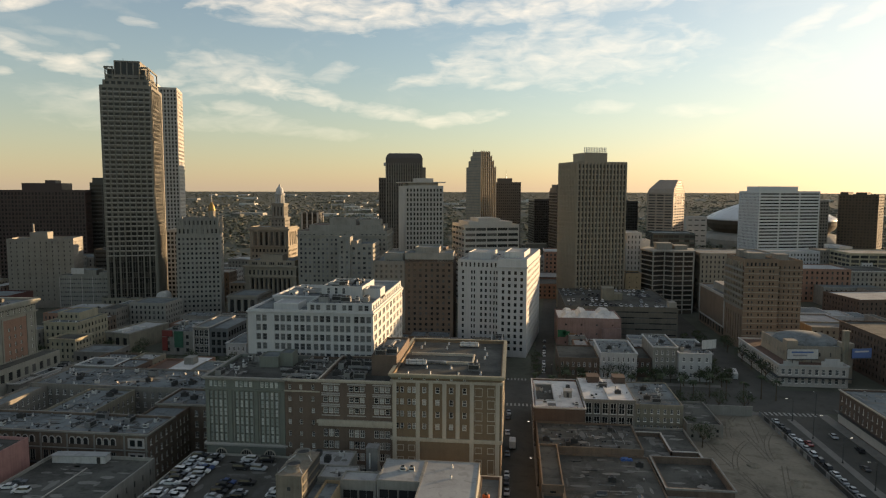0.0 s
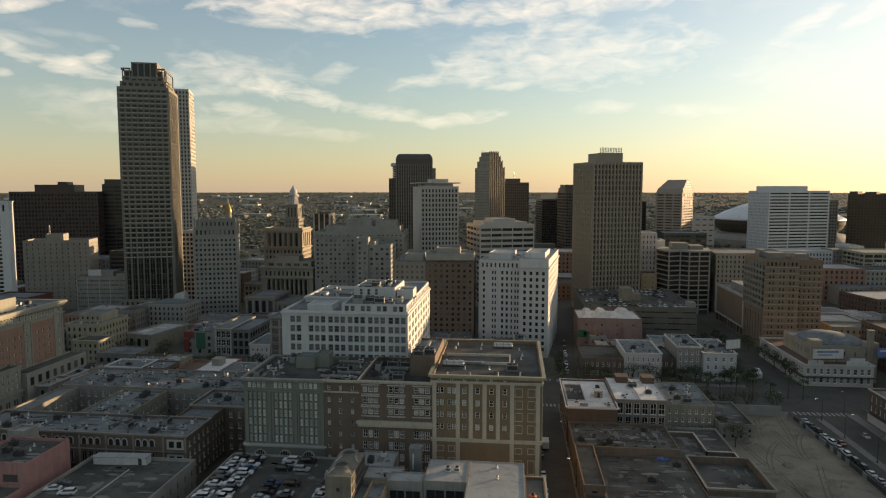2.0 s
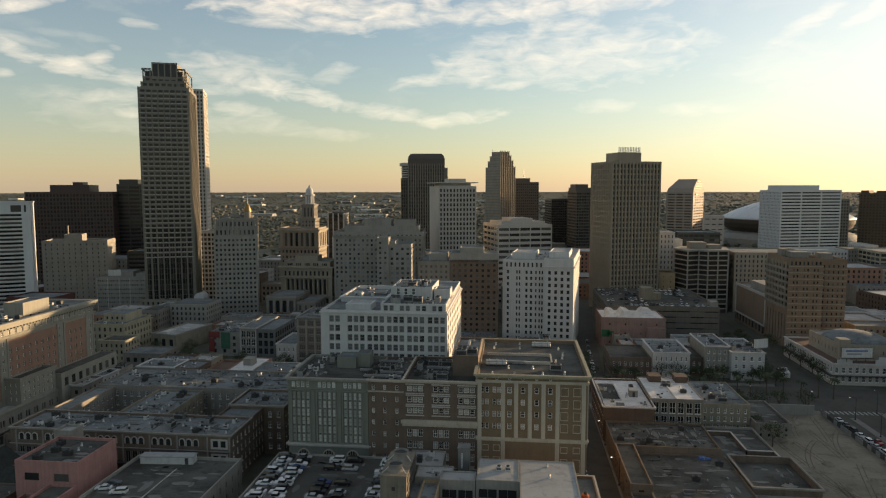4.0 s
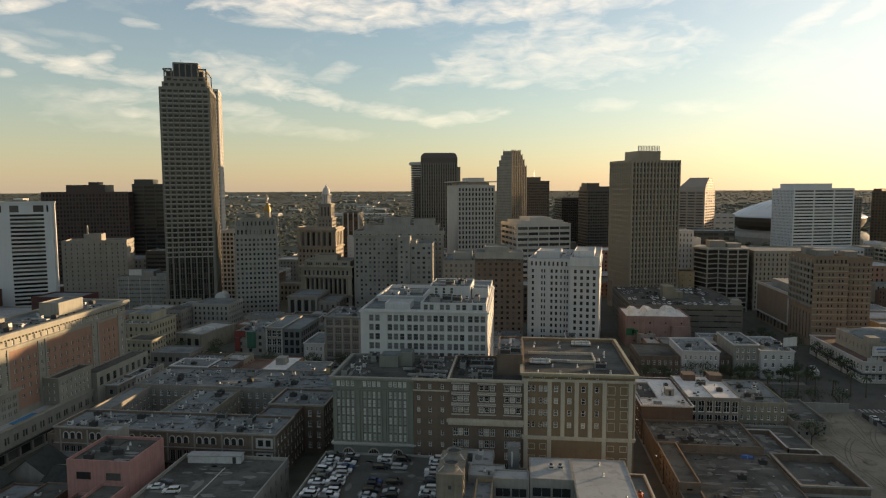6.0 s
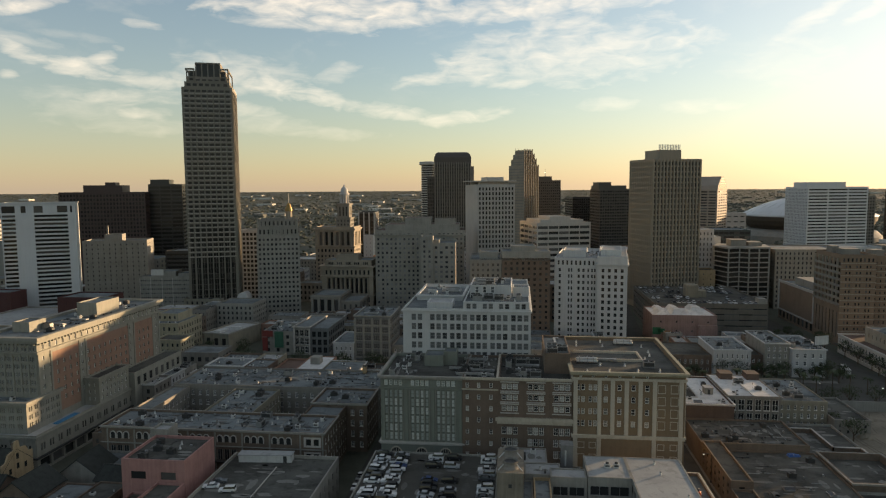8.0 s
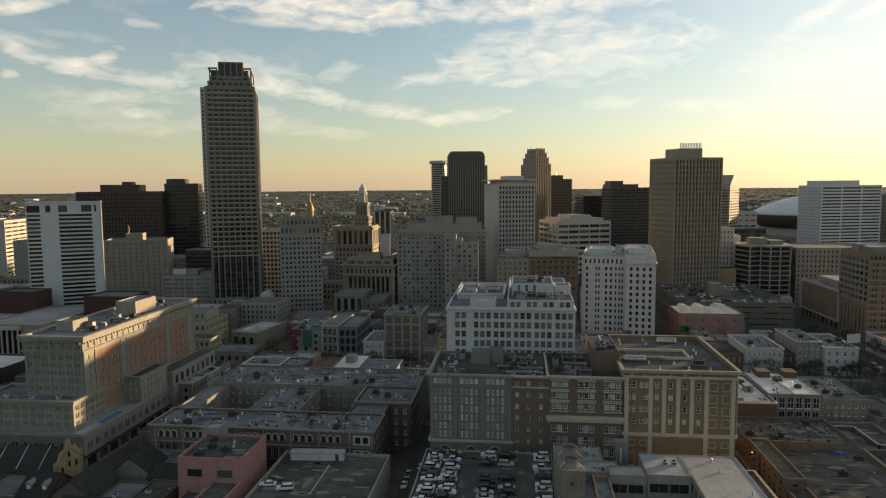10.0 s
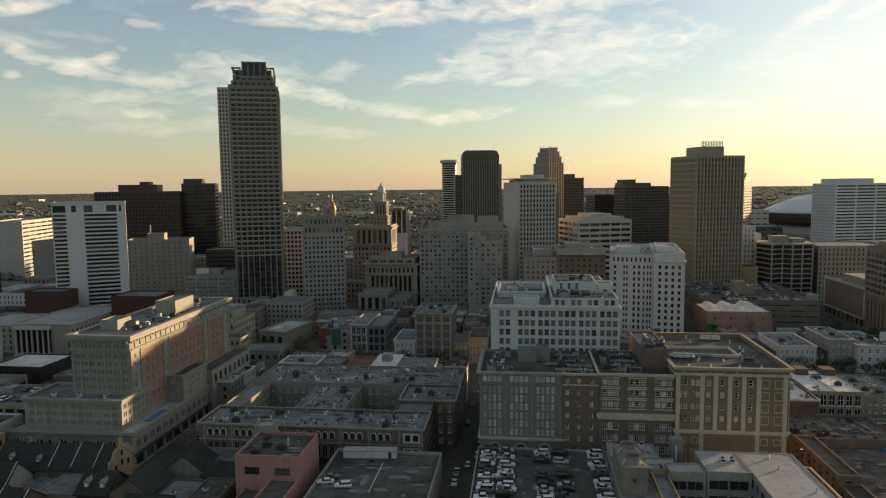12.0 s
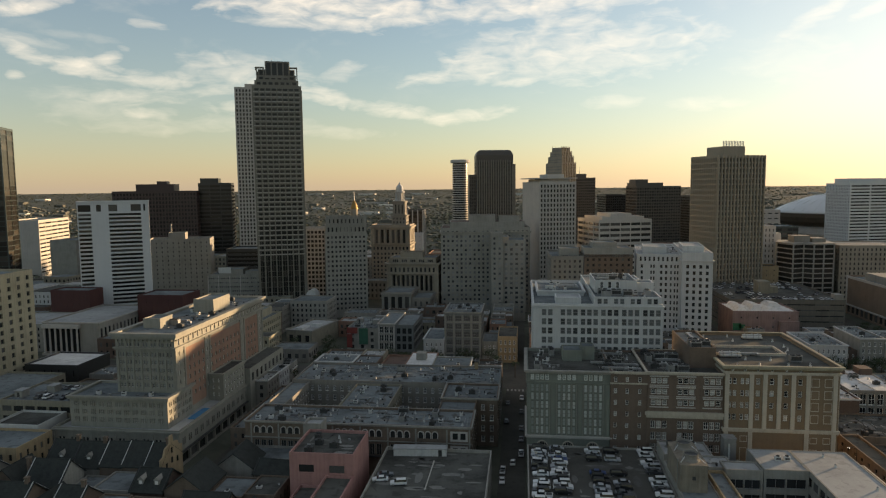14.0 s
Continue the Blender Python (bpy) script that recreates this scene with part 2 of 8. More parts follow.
GREY_STUCCO = surface("grey_stucco", (0.27, 0.258, 0.225), 0.9, 0.3, 0.3, 0.35)
OLD_BRICK = surface("old_soot_brick", (0.155, 0.118, 0.088), 0.9, 0.35, 0.3, 0.35, courses=0.24)
CONCRETE = surface("concrete", (0.28, 0.268, 0.235), 0.9, 0.25, 0.2, 0.3)
DARK_METAL = surface("bronze_cladding", (0.075, 0.063, 0.052), 0.45, 0.15, 0.1, 0.1, spec=0.5)
MAROON_CLAD = surface("maroon_granite", (0.066, 0.042, 0.036), 0.5, 0.15, 0.1, 0.1, spec=0.5)
BLACK_CLAD = surface("black_glass_cladding", (0.042, 0.042, 0.04), 0.3, 0.1, 0.1, 0.1, spec=0.5)
BROWN_STRIPE = surface("brown_precast", (0.30, 0.255, 0.19), 0.75, 0.15, 0.08, 0.15)
ROOF_GREY = surface("grey_membrane_roof", (0.155, 0.175, 0.178), 0.9, 0.4, 0.12, 0.0, spots=0.6, seams=2.2)
ROOF_DARK = surface("tar_and_gravel_roof", (0.08, 0.08, 0.07), 0.95, 0.6, 0.1, 0.0, spots=0.6, seams=2.2)
ROOF_PALE = surface("pale_membrane_roof", (0.33, 0.335, 0.325), 0.8, 0.22, 0.15, 0.0, spots=0.35, seams=2.2)
ROOF_WHITE = surface("white_coated_roof", (0.62, 0.61, 0.585), 0.8, 0.22, 0.15, 0.0, spots=0.4, seams=2.2)
BROWN_OFFICE = surface("brown_office_brick", (0.215, 0.155, 0.108), 0.85, 0.22, 0.12, 0.2, courses=0.4)
DULL_PINK = surface("faded_pink_stucco", (0.26, 0.175, 0.15), 0.9, 0.3, 0.2, 0.4)
HOTEL_STONE = surface("warm_hotel_stone", (0.27, 0.258, 0.215), 0.82, 0.22, 0.2, 0.3)
ROOF_SLATE = surface("slate_roof", (0.042, 0.046, 0.042), 0.85, 0.35, 0.4, 0.3, courses=0.35, spec=0.15)
METAL_GREY = surface("galvanised_sheet", (0.30, 0.30, 0.29), 0.45, 0.25, 0.6, 0.3, metallic=0.5)
METAL_WHITE = surface("white_enamel_sheet", (0.52, 0.515, 0.49), 0.5, 0.2, 0.8, 0.3)
METAL_DARK = surface("dark_painted_steel", (0.045, 0.045, 0.043), 0.5, 0.25, 0.8, 0.2)
GOLD = surface("gilded_copper", (0.26, 0.18, 0.07), 0.5, 0.2, 0.5, 0.2, metallic=0.8)
BLUE_POOL = surface("pool_water", (0.05, 0.22, 0.42), 0.08, 0.1, 0.6, 0.0)
RED_PAINT = surface("red_sign_paint", (0.19, 0.042, 0.034), 0.7, 0.3, 0.5, 0.3)
BLUE_TARP = surface("blue_tarpaulin", (0.07, 0.15, 0.38), 0.5, 0.3, 0.8, 0.2)
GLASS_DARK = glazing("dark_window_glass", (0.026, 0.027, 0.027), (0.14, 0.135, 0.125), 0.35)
GLASS_TOWER = glazing("tower_window_glass", (0.024, 0.023, 0.021), (0.075, 0.068, 0.058), 0.3, spec=0.35)
GLASS_BRONZE = glazing("bronze_coated_glass", (0.34, 0.24, 0.12), (0.55, 0.42, 0.24), 0.5, 0.16, metal=0.85)
GLASS_PALE = glazing("blind_backed_glass", (0.05, 0.052, 0.055), (0.34, 0.34, 0.33), 0.5)
PANE = glazing("window_pane", (0.03, 0.03, 0.03), (0.60, 0.58, 0.52), 0.6, island=False)
PANE_GREY = glazing("grey_pane", (0.05, 0.052, 0.054), (0.21, 0.215, 0.21), 0.85, island=False)
ROOF_RED = surface("rusty_red_roof", (0.13, 0.085, 0.065), 0.9, 0.3, 0.12, 0.0, spots=0.5, seams=2.2)
TEAL_CLAD = surface("teal_glass_cladding", (0.05, 0.062, 0.06), 0.25, 0.12, 0.1, 0.1, spec=0.6)
YELLOW_STONE = surface("yellowed_stone", (0.34, 0.305, 0.215), 0.85, 0.25, 0.15, 0.35)
PATCH = surface("patched_roofing", (0.15, 0.148, 0.135), 0.9, 0.3, 0.3, 0.0, spots=0.3, island=0.45)
DARK_RED = surface("dark_red_cladding", (0.078, 0.034, 0.03), 0.85, 0.2, 0.12, 0.2)
PANE_PALE = glazing("curtained_pane", (0.34, 0.37, 0.33), (0.68, 0.70, 0.65), 0.65, island=False)
FRAME_WHITE = surface("white_window_frame", (0.78, 0.76, 0.70), 0.6, 0.1, 1.0, 0.1)
FRAME_DARK = surface("dark_window_frame", (0.05, 0.045, 0.04), 0.6, 0.1, 1.0, 0.1)
ASPHALT = surface("asphalt", (0.072, 0.07, 0.06), 0.92, 0.35, 0.1, 0.0, spots=0.3)
PAVING = surface("pavement_concrete", (0.19, 0.18, 0.16), 0.9, 0.3, 0.15, 0.0, spots=0.3)
DIRT = surface("bare_sandy_earth", (0.215, 0.19, 0.145), 0.98, 0.45, 0.06, 0.0, spots=0.5)
LAND = surface("city_ground", (0.085, 0.09, 0.068), 0.95, 0.5, 0.02, 0.0, spots=0.4)
ROAD_PAINT = surface("road_paint", (0.30, 0.295, 0.27), 0.8, 0.3, 0.6, 0.0)
LEAF = surface("leaves", (0.045, 0.062, 0.026), 0.7, 0.4, 0.2, 0.0, island=0.3)
PINK_STONE = surface("pinkish_granite", (0.29, 0.24, 0.195), 0.75, 0.16, 0.08, 0.15)
BRONZE_DIM = surface("dim_bronze_panel", (0.085, 0.068, 0.05), 0.85, 0.2, 0.1, 0.12, spec=0.2)
DOME_ROOF = surface("pale_coated_dome", (0.56, 0.56, 0.55), 0.42, 0.1, 0.03, 0.0, bump=0.05, spec=0.6)
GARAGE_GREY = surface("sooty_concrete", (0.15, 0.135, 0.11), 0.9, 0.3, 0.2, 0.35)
COOLER_TAN = surface("stained_tan_fibreglass", (0.22, 0.19, 0.145), 0.85, 0.35, 0.35, 0.5)
MURAL_GREEN = surface("mural_green", (0.03, 0.13, 0.06), 0.8, 0.4, 0.6, 0.2)
MURAL_OCHRE = surface("mural_ochre", (0.30, 0.15, 0.05), 0.8, 0.4, 0.6, 0.2)
BARK = surface("bark", (0.10, 0.075, 0.05), 0.95, 0.3, 1.5, 0.5)

# ---- building kit ----
class Shape:
    """Collects faces for one mesh."""

    def __init__(self):
        self.v, self.f, self.m = [], [], []

    def face(self, pts, mi=0):
        n = len(self.v)
        self.v += [tuple(p) for p in pts]
        self.f.append(tuple(range(n, n + len(pts))))
        self.m.append(mi)

    def box(self, x0, x1, y0, y1, z0, z1, mi=0, bottom=True):
        n = len(self.v)
        self.v += [(x0, y0, z0), (x1, y0, z0), (x1, y1, z0), (x0, y1, z0), (x0, y0, z1), (x1, y0, z1), (x1, y1, z1), (x0, y1, z1)]
        fs = [(4, 5, 6, 7), (0, 1, 5, 4), (1, 2, 6, 5), (2, 3, 7, 6), (3, 0, 4, 7)] + ([(3, 2, 1, 0)] if bottom else [])
        self.f += [tuple(n + i for i in q) for q in fs]
        self.m += [mi] * len(fs)
        return self

    def ring(self, prof, sides=12, cx=0.0, cy=0.0, mi=0, turn=0.0):
        """A turned form: prof is a list of (radius, height)."""
        n = len(self.v)
        for r, z in prof:
            for i in range(sides):
                a = 2 * math.pi * i / sides + turn
                self.v.append((cx + r * math.cos(a), cy + r * math.sin(a), z))
        for j in range(len(prof) - 1):
            for i in range(sides):
                a, b = n + j * sides + i, n + j * sides + (i + 1) % sides
                self.f.append((a, b, b + sides, a + sides))
                self.m.append(mi)
        self.f.append(tuple(n + (len(prof) - 1) * sides + i for i in range(sides)))
        self.m.append(mi)
        self.f.append(tuple(n + i for i in reversed(range(sides))))
        self.m.append(mi)
        return self

    def bar(self, a, b, r=0.05, mi=0):
        """A square bar from a to b."""
        a, b = Vector(a), Vector(b)
        d = (b - a).normalized()
        u = d.cross(Vector((0, 0, 1)) if abs(d.z) < 0.9 else Vector((1, 0, 0))).normalized() * r
        w = d.cross(u).normalized() * r
        n = len(self.v)
        for p in (a, b):
            self.v += [tuple(p + u + w), tuple(p - u + w), tuple(p - u - w), tuple(p + u - w)]
        for i in range(4):
            j = (i + 1) % 4
            self.f.append((n + i, n + j, n + 4 + j, n + 4 + i))
            self.m.append(mi)
        self.f += [(n + 3, n + 2, n + 1, n), (n + 4, n + 5, n + 6, n + 7)]
        self.m += [mi, mi]
        return self

    def weld(self):
        """Joins corners that lie in one place."""
        seen, at, vs = {}, [], []
        for p in self.v:
            key = (round(p[0], 3), round(p[1], 3), round(p[2], 3))
            if key not in seen:
                seen[key] = len(vs)
                vs.append(p)
            at.append(seen[key])
        self.v, self.f = vs, [tuple(at[i] for i in q) for q in self.f]
        return self

    def mesh(self, name, *mats):
        me = bpy.data.meshes.new(name)
        me.from_pydata(self.v, [], self.f)
        for m in mats:
            me.materials.append(m)
        if len(mats) > 1:
            me.polygons.foreach_set("material_index", self.m)
        me.update()
        return me


def part(name, shape, material, parent, label="", kind="", at=None):
    """Links a shape (or a mesh) as one mesh object under a thing or part."""
    me = shape if isinstance(shape, bpy.types.Mesh) else shape.mesh(name, *(material if isinstance(material, (list, tuple)) else [material]))
    ob = new(name, me)
    ob.parent = parent
    if at is not None:
        ob.matrix_basis = at
    return tagged(ob, label=label, kind=kind)


def thing(name, m, label, category, group=""):
    ob = new(name)
    ob.empty_display_size = 0.5
    ob.matrix_basis = m
    return tagged(ob, label=label, category=category, group=group)


def solid(name, shape, material, label, category="", m=None, group="", kind=""):
    """A thing made of one mesh."""
    ob = new(name, shape.mesh(name, *(material if isinstance(material, (list, tuple)) else [material])))
    if m is not None:
        ob.matrix_basis = m
    return tagged(ob, label=label, category=category, group=group, kind=kind)


CORNER = [0.0, 0.0]


def corner(x=0.0, y=0.0):
    """Sets where in a building the next volume's front corner stands."""
    CORNER[0], CORNER[1] = x, y


def place(face, w, d, u, z, into):
    """Local point on a side of a w by d block: u metres along it seen from outside, into metres inwards."""
    x, y = {"F": (u, into), "R": (w - into, u), "L": (into, d - u), "B": (w - u, d - into)}[face]
    return (CORNER[0] + x, CORNER[1] + y, z)


TURN_OF = {"F": 0, "R": 90, "L": -90, "B": 180}
WINDOWS = {}


def window_kind(ww, wh, style):
    """Frame and pane meshes of a window, shared between alike windows."""
    key = (round(ww, 2), round(wh, 2), style)
    if key not in WINDOWS:
        s, g = Shape(), Shape()
        b = 0.14
        x, z = ww / 2, wh / 2
        s.box(-x, x, -0.02, 0.10, -z, -z + b).box(-x, x, -0.02, 0.10, z - b, z)
        s.box(-x, -x + b, -0.02, 0.10, -z + b, z - b).box(x - b, x, -0.02, 0.10, -z + b, z - b)
        n = {"one": 1, "two": 2, "three": 3, "four": 4}.get(style.split("_")[0], 1)
        for i in range(1, n):
            c = -x + ww * i / n
            s.box(c - 0.05, c + 0.05, -0.01, 0.09, -z + b, z - b)
        if "sash" in style:
            s.box(-x + b, x - b, 0.0, 0.085, -0.05, 0.05)
        if "sill" in style:
            s.box(-x - 0.12, x + 0.12, -0.28, -0.02, -z - 0.16, -z)
        if "head" in style:
            s.box(-x - 0.12, x + 0.12, -0.26, -0.02, z, z + 0.22)
        g.box(-x + b, x - b, 0.05, 0.07, -z + b, z - b)
        WINDOWS[key] = (s.weld().mesh("window"), g.mesh("pane"))
    return WINDOWS[key]


WINDOW_FRAMES = {}
SPLIT = [True]  # near windows carry their pane as a sub-part


def set_window(b, face, w, d, u, z, into, ww, wh, style, frame_mat, pane_mat):
    fm, pm = window_kind(ww, wh, style)
    key = (fm.name, frame_mat.name, pane_mat.name)
    if key not in WINDOW_FRAMES:
        f2, p2 = fm.copy(), pm.copy()
        f2.materials.append(frame_mat)
        p2.materials.append(pane_mat)
        WINDOW_FRAMES[key] = (f2, p2)
        both = Shape()
        for k, me in enumerate((fm, pm)):
            n = len(both.v)
            both.v += [tuple(v.co) for v in me.vertices]
            both.f += [tuple(n + i for i in q.vertices) for q in me.polygons]
            both.m += [k] * len(me.polygons)
        WINDOW_FRAMES[key] += (both.mesh("window", frame_mat, pane_mat),)
    f2, p2, one = WINDOW_FRAMES[key]
    px, py, pz = place(face, w, d, u, z, into)
    spot = pose(px, py, pz, 0, 0, TURN_OF[face])
    if SPLIT[0]:
        part("pane", p2, None, part("window", f2, None, b, at=spot))
    else:
        part("window", one, None, b, at=spot)


def spans(length, n, share, margin=0.0, groups=1, gap=0.0):
    """Window stretches along a facade: n bays of groups windows each; share: glass in a bay."""
    bay = (length - 2 * margin) / n
    out = []
    for i in range(n):
        a = margin + bay * (i + (1 - share) / 2)
        width = bay * share
        one = (width - gap * (groups - 1)) / groups
        for j in range(groups):
            out.append((a + j * (one + gap), a + j * (one + gap) + one))
    return out


def facade(wall, glass, face, w, d, z0, z1, bands, b=None):
    """Fills one side from z0 to z1 with wall that has recessed windows. bands: dicts with z0, z1, rows, us (stretches), wh (share of the storey),
    and into (depth); style set: each window is an object of its own under b."""
    length = w if face in "FB" else d

    def quad(u0, u1, za, zb, i0=0.0, i1=0.0, target=wall):
        if u1 - u0 > 1e-4 and zb - za > 1e-4:
            target.face([place(face, w, d, u0, za, i0), place(face, w, d, u1, za, i0), place(face, w, d, u1, zb, i1), place(face, w, d, u0, zb, i1)])

    zc = z0
    for bd in sorted(bands, key=lambda q: q["z0"]):
        quad(0, length, zc, bd["z0"])
        zc = bd["z1"]
        floor_h = (bd["z1"] - bd["z0"]) / bd["rows"]
        wh, into, low = bd.get("wh", 0.55) * floor_h, bd.get("into", 0.3), bd.get("low", 0.5)
        for r in range(bd["rows"]):
            fa = bd["z0"] + r * floor_h
            za = fa + (floor_h - wh) * low
            zb = za + wh
            quad(0, length, fa, za)
            quad(0, length, zb, fa + floor_h)
            u = 0.0
            for ua, ub in bd["us"]:
                quad(u, ua, za, zb)
                u = ub
                P = lambda uu, zz, ii: place(face, w, d, uu, zz, ii)
                wall.face([P(ua, za, 0), P(ub, za, 0), P(ub, za, into), P(ua, za, into)])
                wall.face([P(ua, zb, into), P(ub, zb, into), P(ub, zb, 0), P(ua, zb, 0)])
                wall.face([P(ua, za, 0), P(ua, za, into), P(ua, zb, into), P(ua, zb, 0)])
                wall.face([P(ub, za, into), P(ub, za, 0), P(ub, zb, 0), P(ub, zb, into)])
                if bd.get("style"):
                    set_window(b, face, w, d, (ua + ub) / 2, (za + zb) / 2, into, ub - ua, zb - za, bd["style"], bd.get("frame", FRAME_WHITE), bd.get("pane", PANE))
                else:
                    glass.face([P(ua, za, into), P(ub, za, into), P(ub, zb, into), P(ua, zb, into)])
            quad(u, length, za, zb)
    quad(0, length, zc, z1)


def block(b, w, d, z0, z1, wall_mat, glass_mat=None, sides=None, roof_mat=None, parapet=0.9, name="wall", thick=0.4, glass_label=""):
    """One box-shaped volume of building b with its facades, parapet and roof. sides: face letter to list of bands."""
    wall, glass = Shape(), Shape()
    sides = sides or {}
    for f in "FRLB":
        facade(wall, glass, f, w, d, z0, z1, sides.get(f, []), b)
    t, zr = thick, z1 - parapet
    for f in "FRLB":
        n = w if f in "FB" else d
        wall.face([place(f, w, d, 0, z1, 0), place(f, w, d, n, z1, 0), place(f, w, d, n - t, z1, t), place(f, w, d, t, z1, t)])
        wall.face([place(f, w, d, t, z1, t), place(f, w, d, n - t, z1, t), place(f, w, d, n - t, zr - 0.3, t), place(f, w, d, t, zr - 0.3, t)])
    part(name, wall.weld(), wall_mat, b)
    part("roof", Shape().box(CORNER[0] + t, CORNER[0] + w - t, CORNER[1] + t, CORNER[1] + d - t, zr - 0.3, zr), roof_mat or ROOF_GREY, b)
    if glass.f:
        # Dark glass; on open-sided garages it stands in for shade.
        part("window_glass", glass, glass_mat or GLASS_DARK, b, kind="stuff", label=glass_label)


def band_ring(b, w, d, z, h, proj, material, name="cornice", faces="FRLB", label=""):
    """A moulding round a block: a heavy course over a lighter one, mitred at the corners."""
    s, zm = Shape(), z + h * 0.45
    prof = [(0.0, z), (proj * 0.55, z), (proj * 0.55, zm), (proj, zm), (proj, z + h), (0.0, z + h)]
    ox, oy = CORNER
    ring = lambda q, zz: [(ox - q, oy - q, zz), (ox + w + q, oy - q, zz), (ox + w + q, oy + d + q, zz), (ox - q, oy + d + q, zz)]
    for (qa, za), (qb, zb) in zip(prof, prof[1:]):
        lo, hi = ring(qa, za), ring(qb, zb)
        for i, f in enumerate("FRBL"):
            if f in faces:
                j = (i + 1) % 4
                s.face([lo[i], lo[j], hi[j], hi[i]])
    s.weld()
    part(name, s, material, b, label=label)


def fins(b, face, w, d, z0, z1, us, width, proj, material, name="pilaster"):
    """Upright piers standing proud of a side, each its own part."""
    cache = {}
    for u in us:
        px, py, pz = place(face, w, d, u, z0, 0)
        if "m" not in cache:
            cache["m"] = Shape().box(-width / 2, width / 2, -proj, 0.02, 0, z1 - z0).mesh(name, material)
        part(name, cache["m"], None, b, at=pose(px, py, pz, 0, 0, TURN_OF[face]))


def B(z0, z1, rows, us, wh=0.55, into=0.3, style=None, **k):
    return dict(z0=z0, z1=z1, rows=rows, us=us, wh=wh, into=into, style=style, **k)


def at_z(x, y, turn=0.0, z=0.0):
    return pose(x, y, z, 0, 0, turn)

# ---- ground, roads, pavements ----
def land_height(r):
    """The far country lifts gently to meet the skyline."""
    return 0.0 if r < 1500 else 75.0 * ((r - 1500) / 3350) ** 1.4


def build_ground():
    rs = [0, 150, 300, 500, 800, 1200, 1500, 1700, 1900, 2200, 2500, 2900, 3300, 3700, 4100, 4500, 4850]
    n, s = 96, Shape()
    s.v.append((0, 0, 0))
    for r in rs[1:]:
        for i in range(n):
            a = 2 * math.pi * i / n
            s.v.append((r * math.cos(a), r * math.sin(a), land_height(r)))
    for i in range(n):
        s.f.append((0, 1 + i, 1 + (i + 1) % n))
    for j in range(len(rs) - 2):
        for i in range(n):
            a, c = 1 + j * n + i, 1 + j * n + (i + 1) % n
            s.f.append((a, a + n, c + n, c))
    s.m = [0] * len(s.f)
    solid("ground", s, LAND, "dark flat city ground reaching to the horizon", "ground", kind="structure")


def sheet(name, x0, x1, y0, y1, z, material, label, category, m=None):
    solid(name, Shape().box(x0, x1, y0, y1, z - 0.3, z), material, label, category, m=m, kind="structure")


build_ground()
sheet("road_1", -3.0, 8.4, 100, 340, 0.04, ASPHALT, "narrow asphalt street between tall blocks", "road")
sheet("road_7", 0, 11.5, 0, 380, 0.05, ASPHALT, "narrow asphalt street between office towers", "road", m=pose(9, 338, 0, 0, 0, -4))
sheet("road_2", -109.5, -100.6, 100, 700, 0.04, ASPHALT, "narrow asphalt street beside the parking garage", "road")
sheet("road_3", -520, 330, 302, 336, 0.06, ASPHALT, "wide asphalt avenue crossing the district", "road")
sheet("road_4", 110, 137, 60, 302, 0.05, ASPHALT, "wide grey asphalt road beside the empty lot", "road")
sheet("road_5", 105, 130, 336, 700, 0.05, ASPHALT, "asphalt road past the theatre", "road")
sheet("road_6", -212, -203, 100, 302, 0.04, ASPHALT, "narrow old quarter street beside the hotel", "road")
sheet("lot", 70, 107, 150, 296, 0.08, DIRT, "bare sandy building lot with tyre tracks", "ground")
sheet("pavement_1", 107, 110, 150, 300, 0.16, PAVING, "concrete pavement along the empty lot", "pavement")
sheet("pavement_2", 8.4, 9.2, 100, 300, 0.16, PAVING, "narrow concrete pavement along the street", "pavement")
sheet("pavement_3", 133, 137.5, 150, 300, 0.16, PAVING, "concrete pavement before the corner building", "pavement")
sheet("pavement_4", 10, 107, 296, 301, 0.16, PAVING, "broad concrete pavement along the avenue", "pavement")
sheet("pavement_5", 10, 104, 336.5, 341, 0.16, PAVING, "concrete pavement on the far avenue side", "pavement")
sheet("median", 117.5, 120.5, 150, 292, 0.2, PAVING, "pale concrete strip between the carriageways", "pavement")


def stripes(x, y, n, dx, dy, w, l, label):
    s = Shape()
    for i in range(n):
        s.box(x + dx * i, x + dx * i + w, y + dy * i, y + dy * i + l, 0.06, 0.075)
    solid("crosswalk", s, ROAD_PAINT, label, "road marking", kind="structure")


stripes(111, 297, 12, 2.0, 0, 0.9, 4.0, "worn white crosswalk bars on asphalt")
stripes(-2.5, 338, 6, 1.8, 0, 0.8, 3.5, "worn white crosswalk bars on the narrow street")
stripes(-2.5, 297, 6, 1.8, 0, 0.8, 3.5, "worn white crosswalk bars on the narrow street")
stripes(-109, 298, 5, 1.8, 0, 0.8, 3.0, "worn white crosswalk bars at the garage street")

# ---- towers of the business district ----
def us_of(n, length, share, margin=0.6):
    return spans(length, n, share, margin)


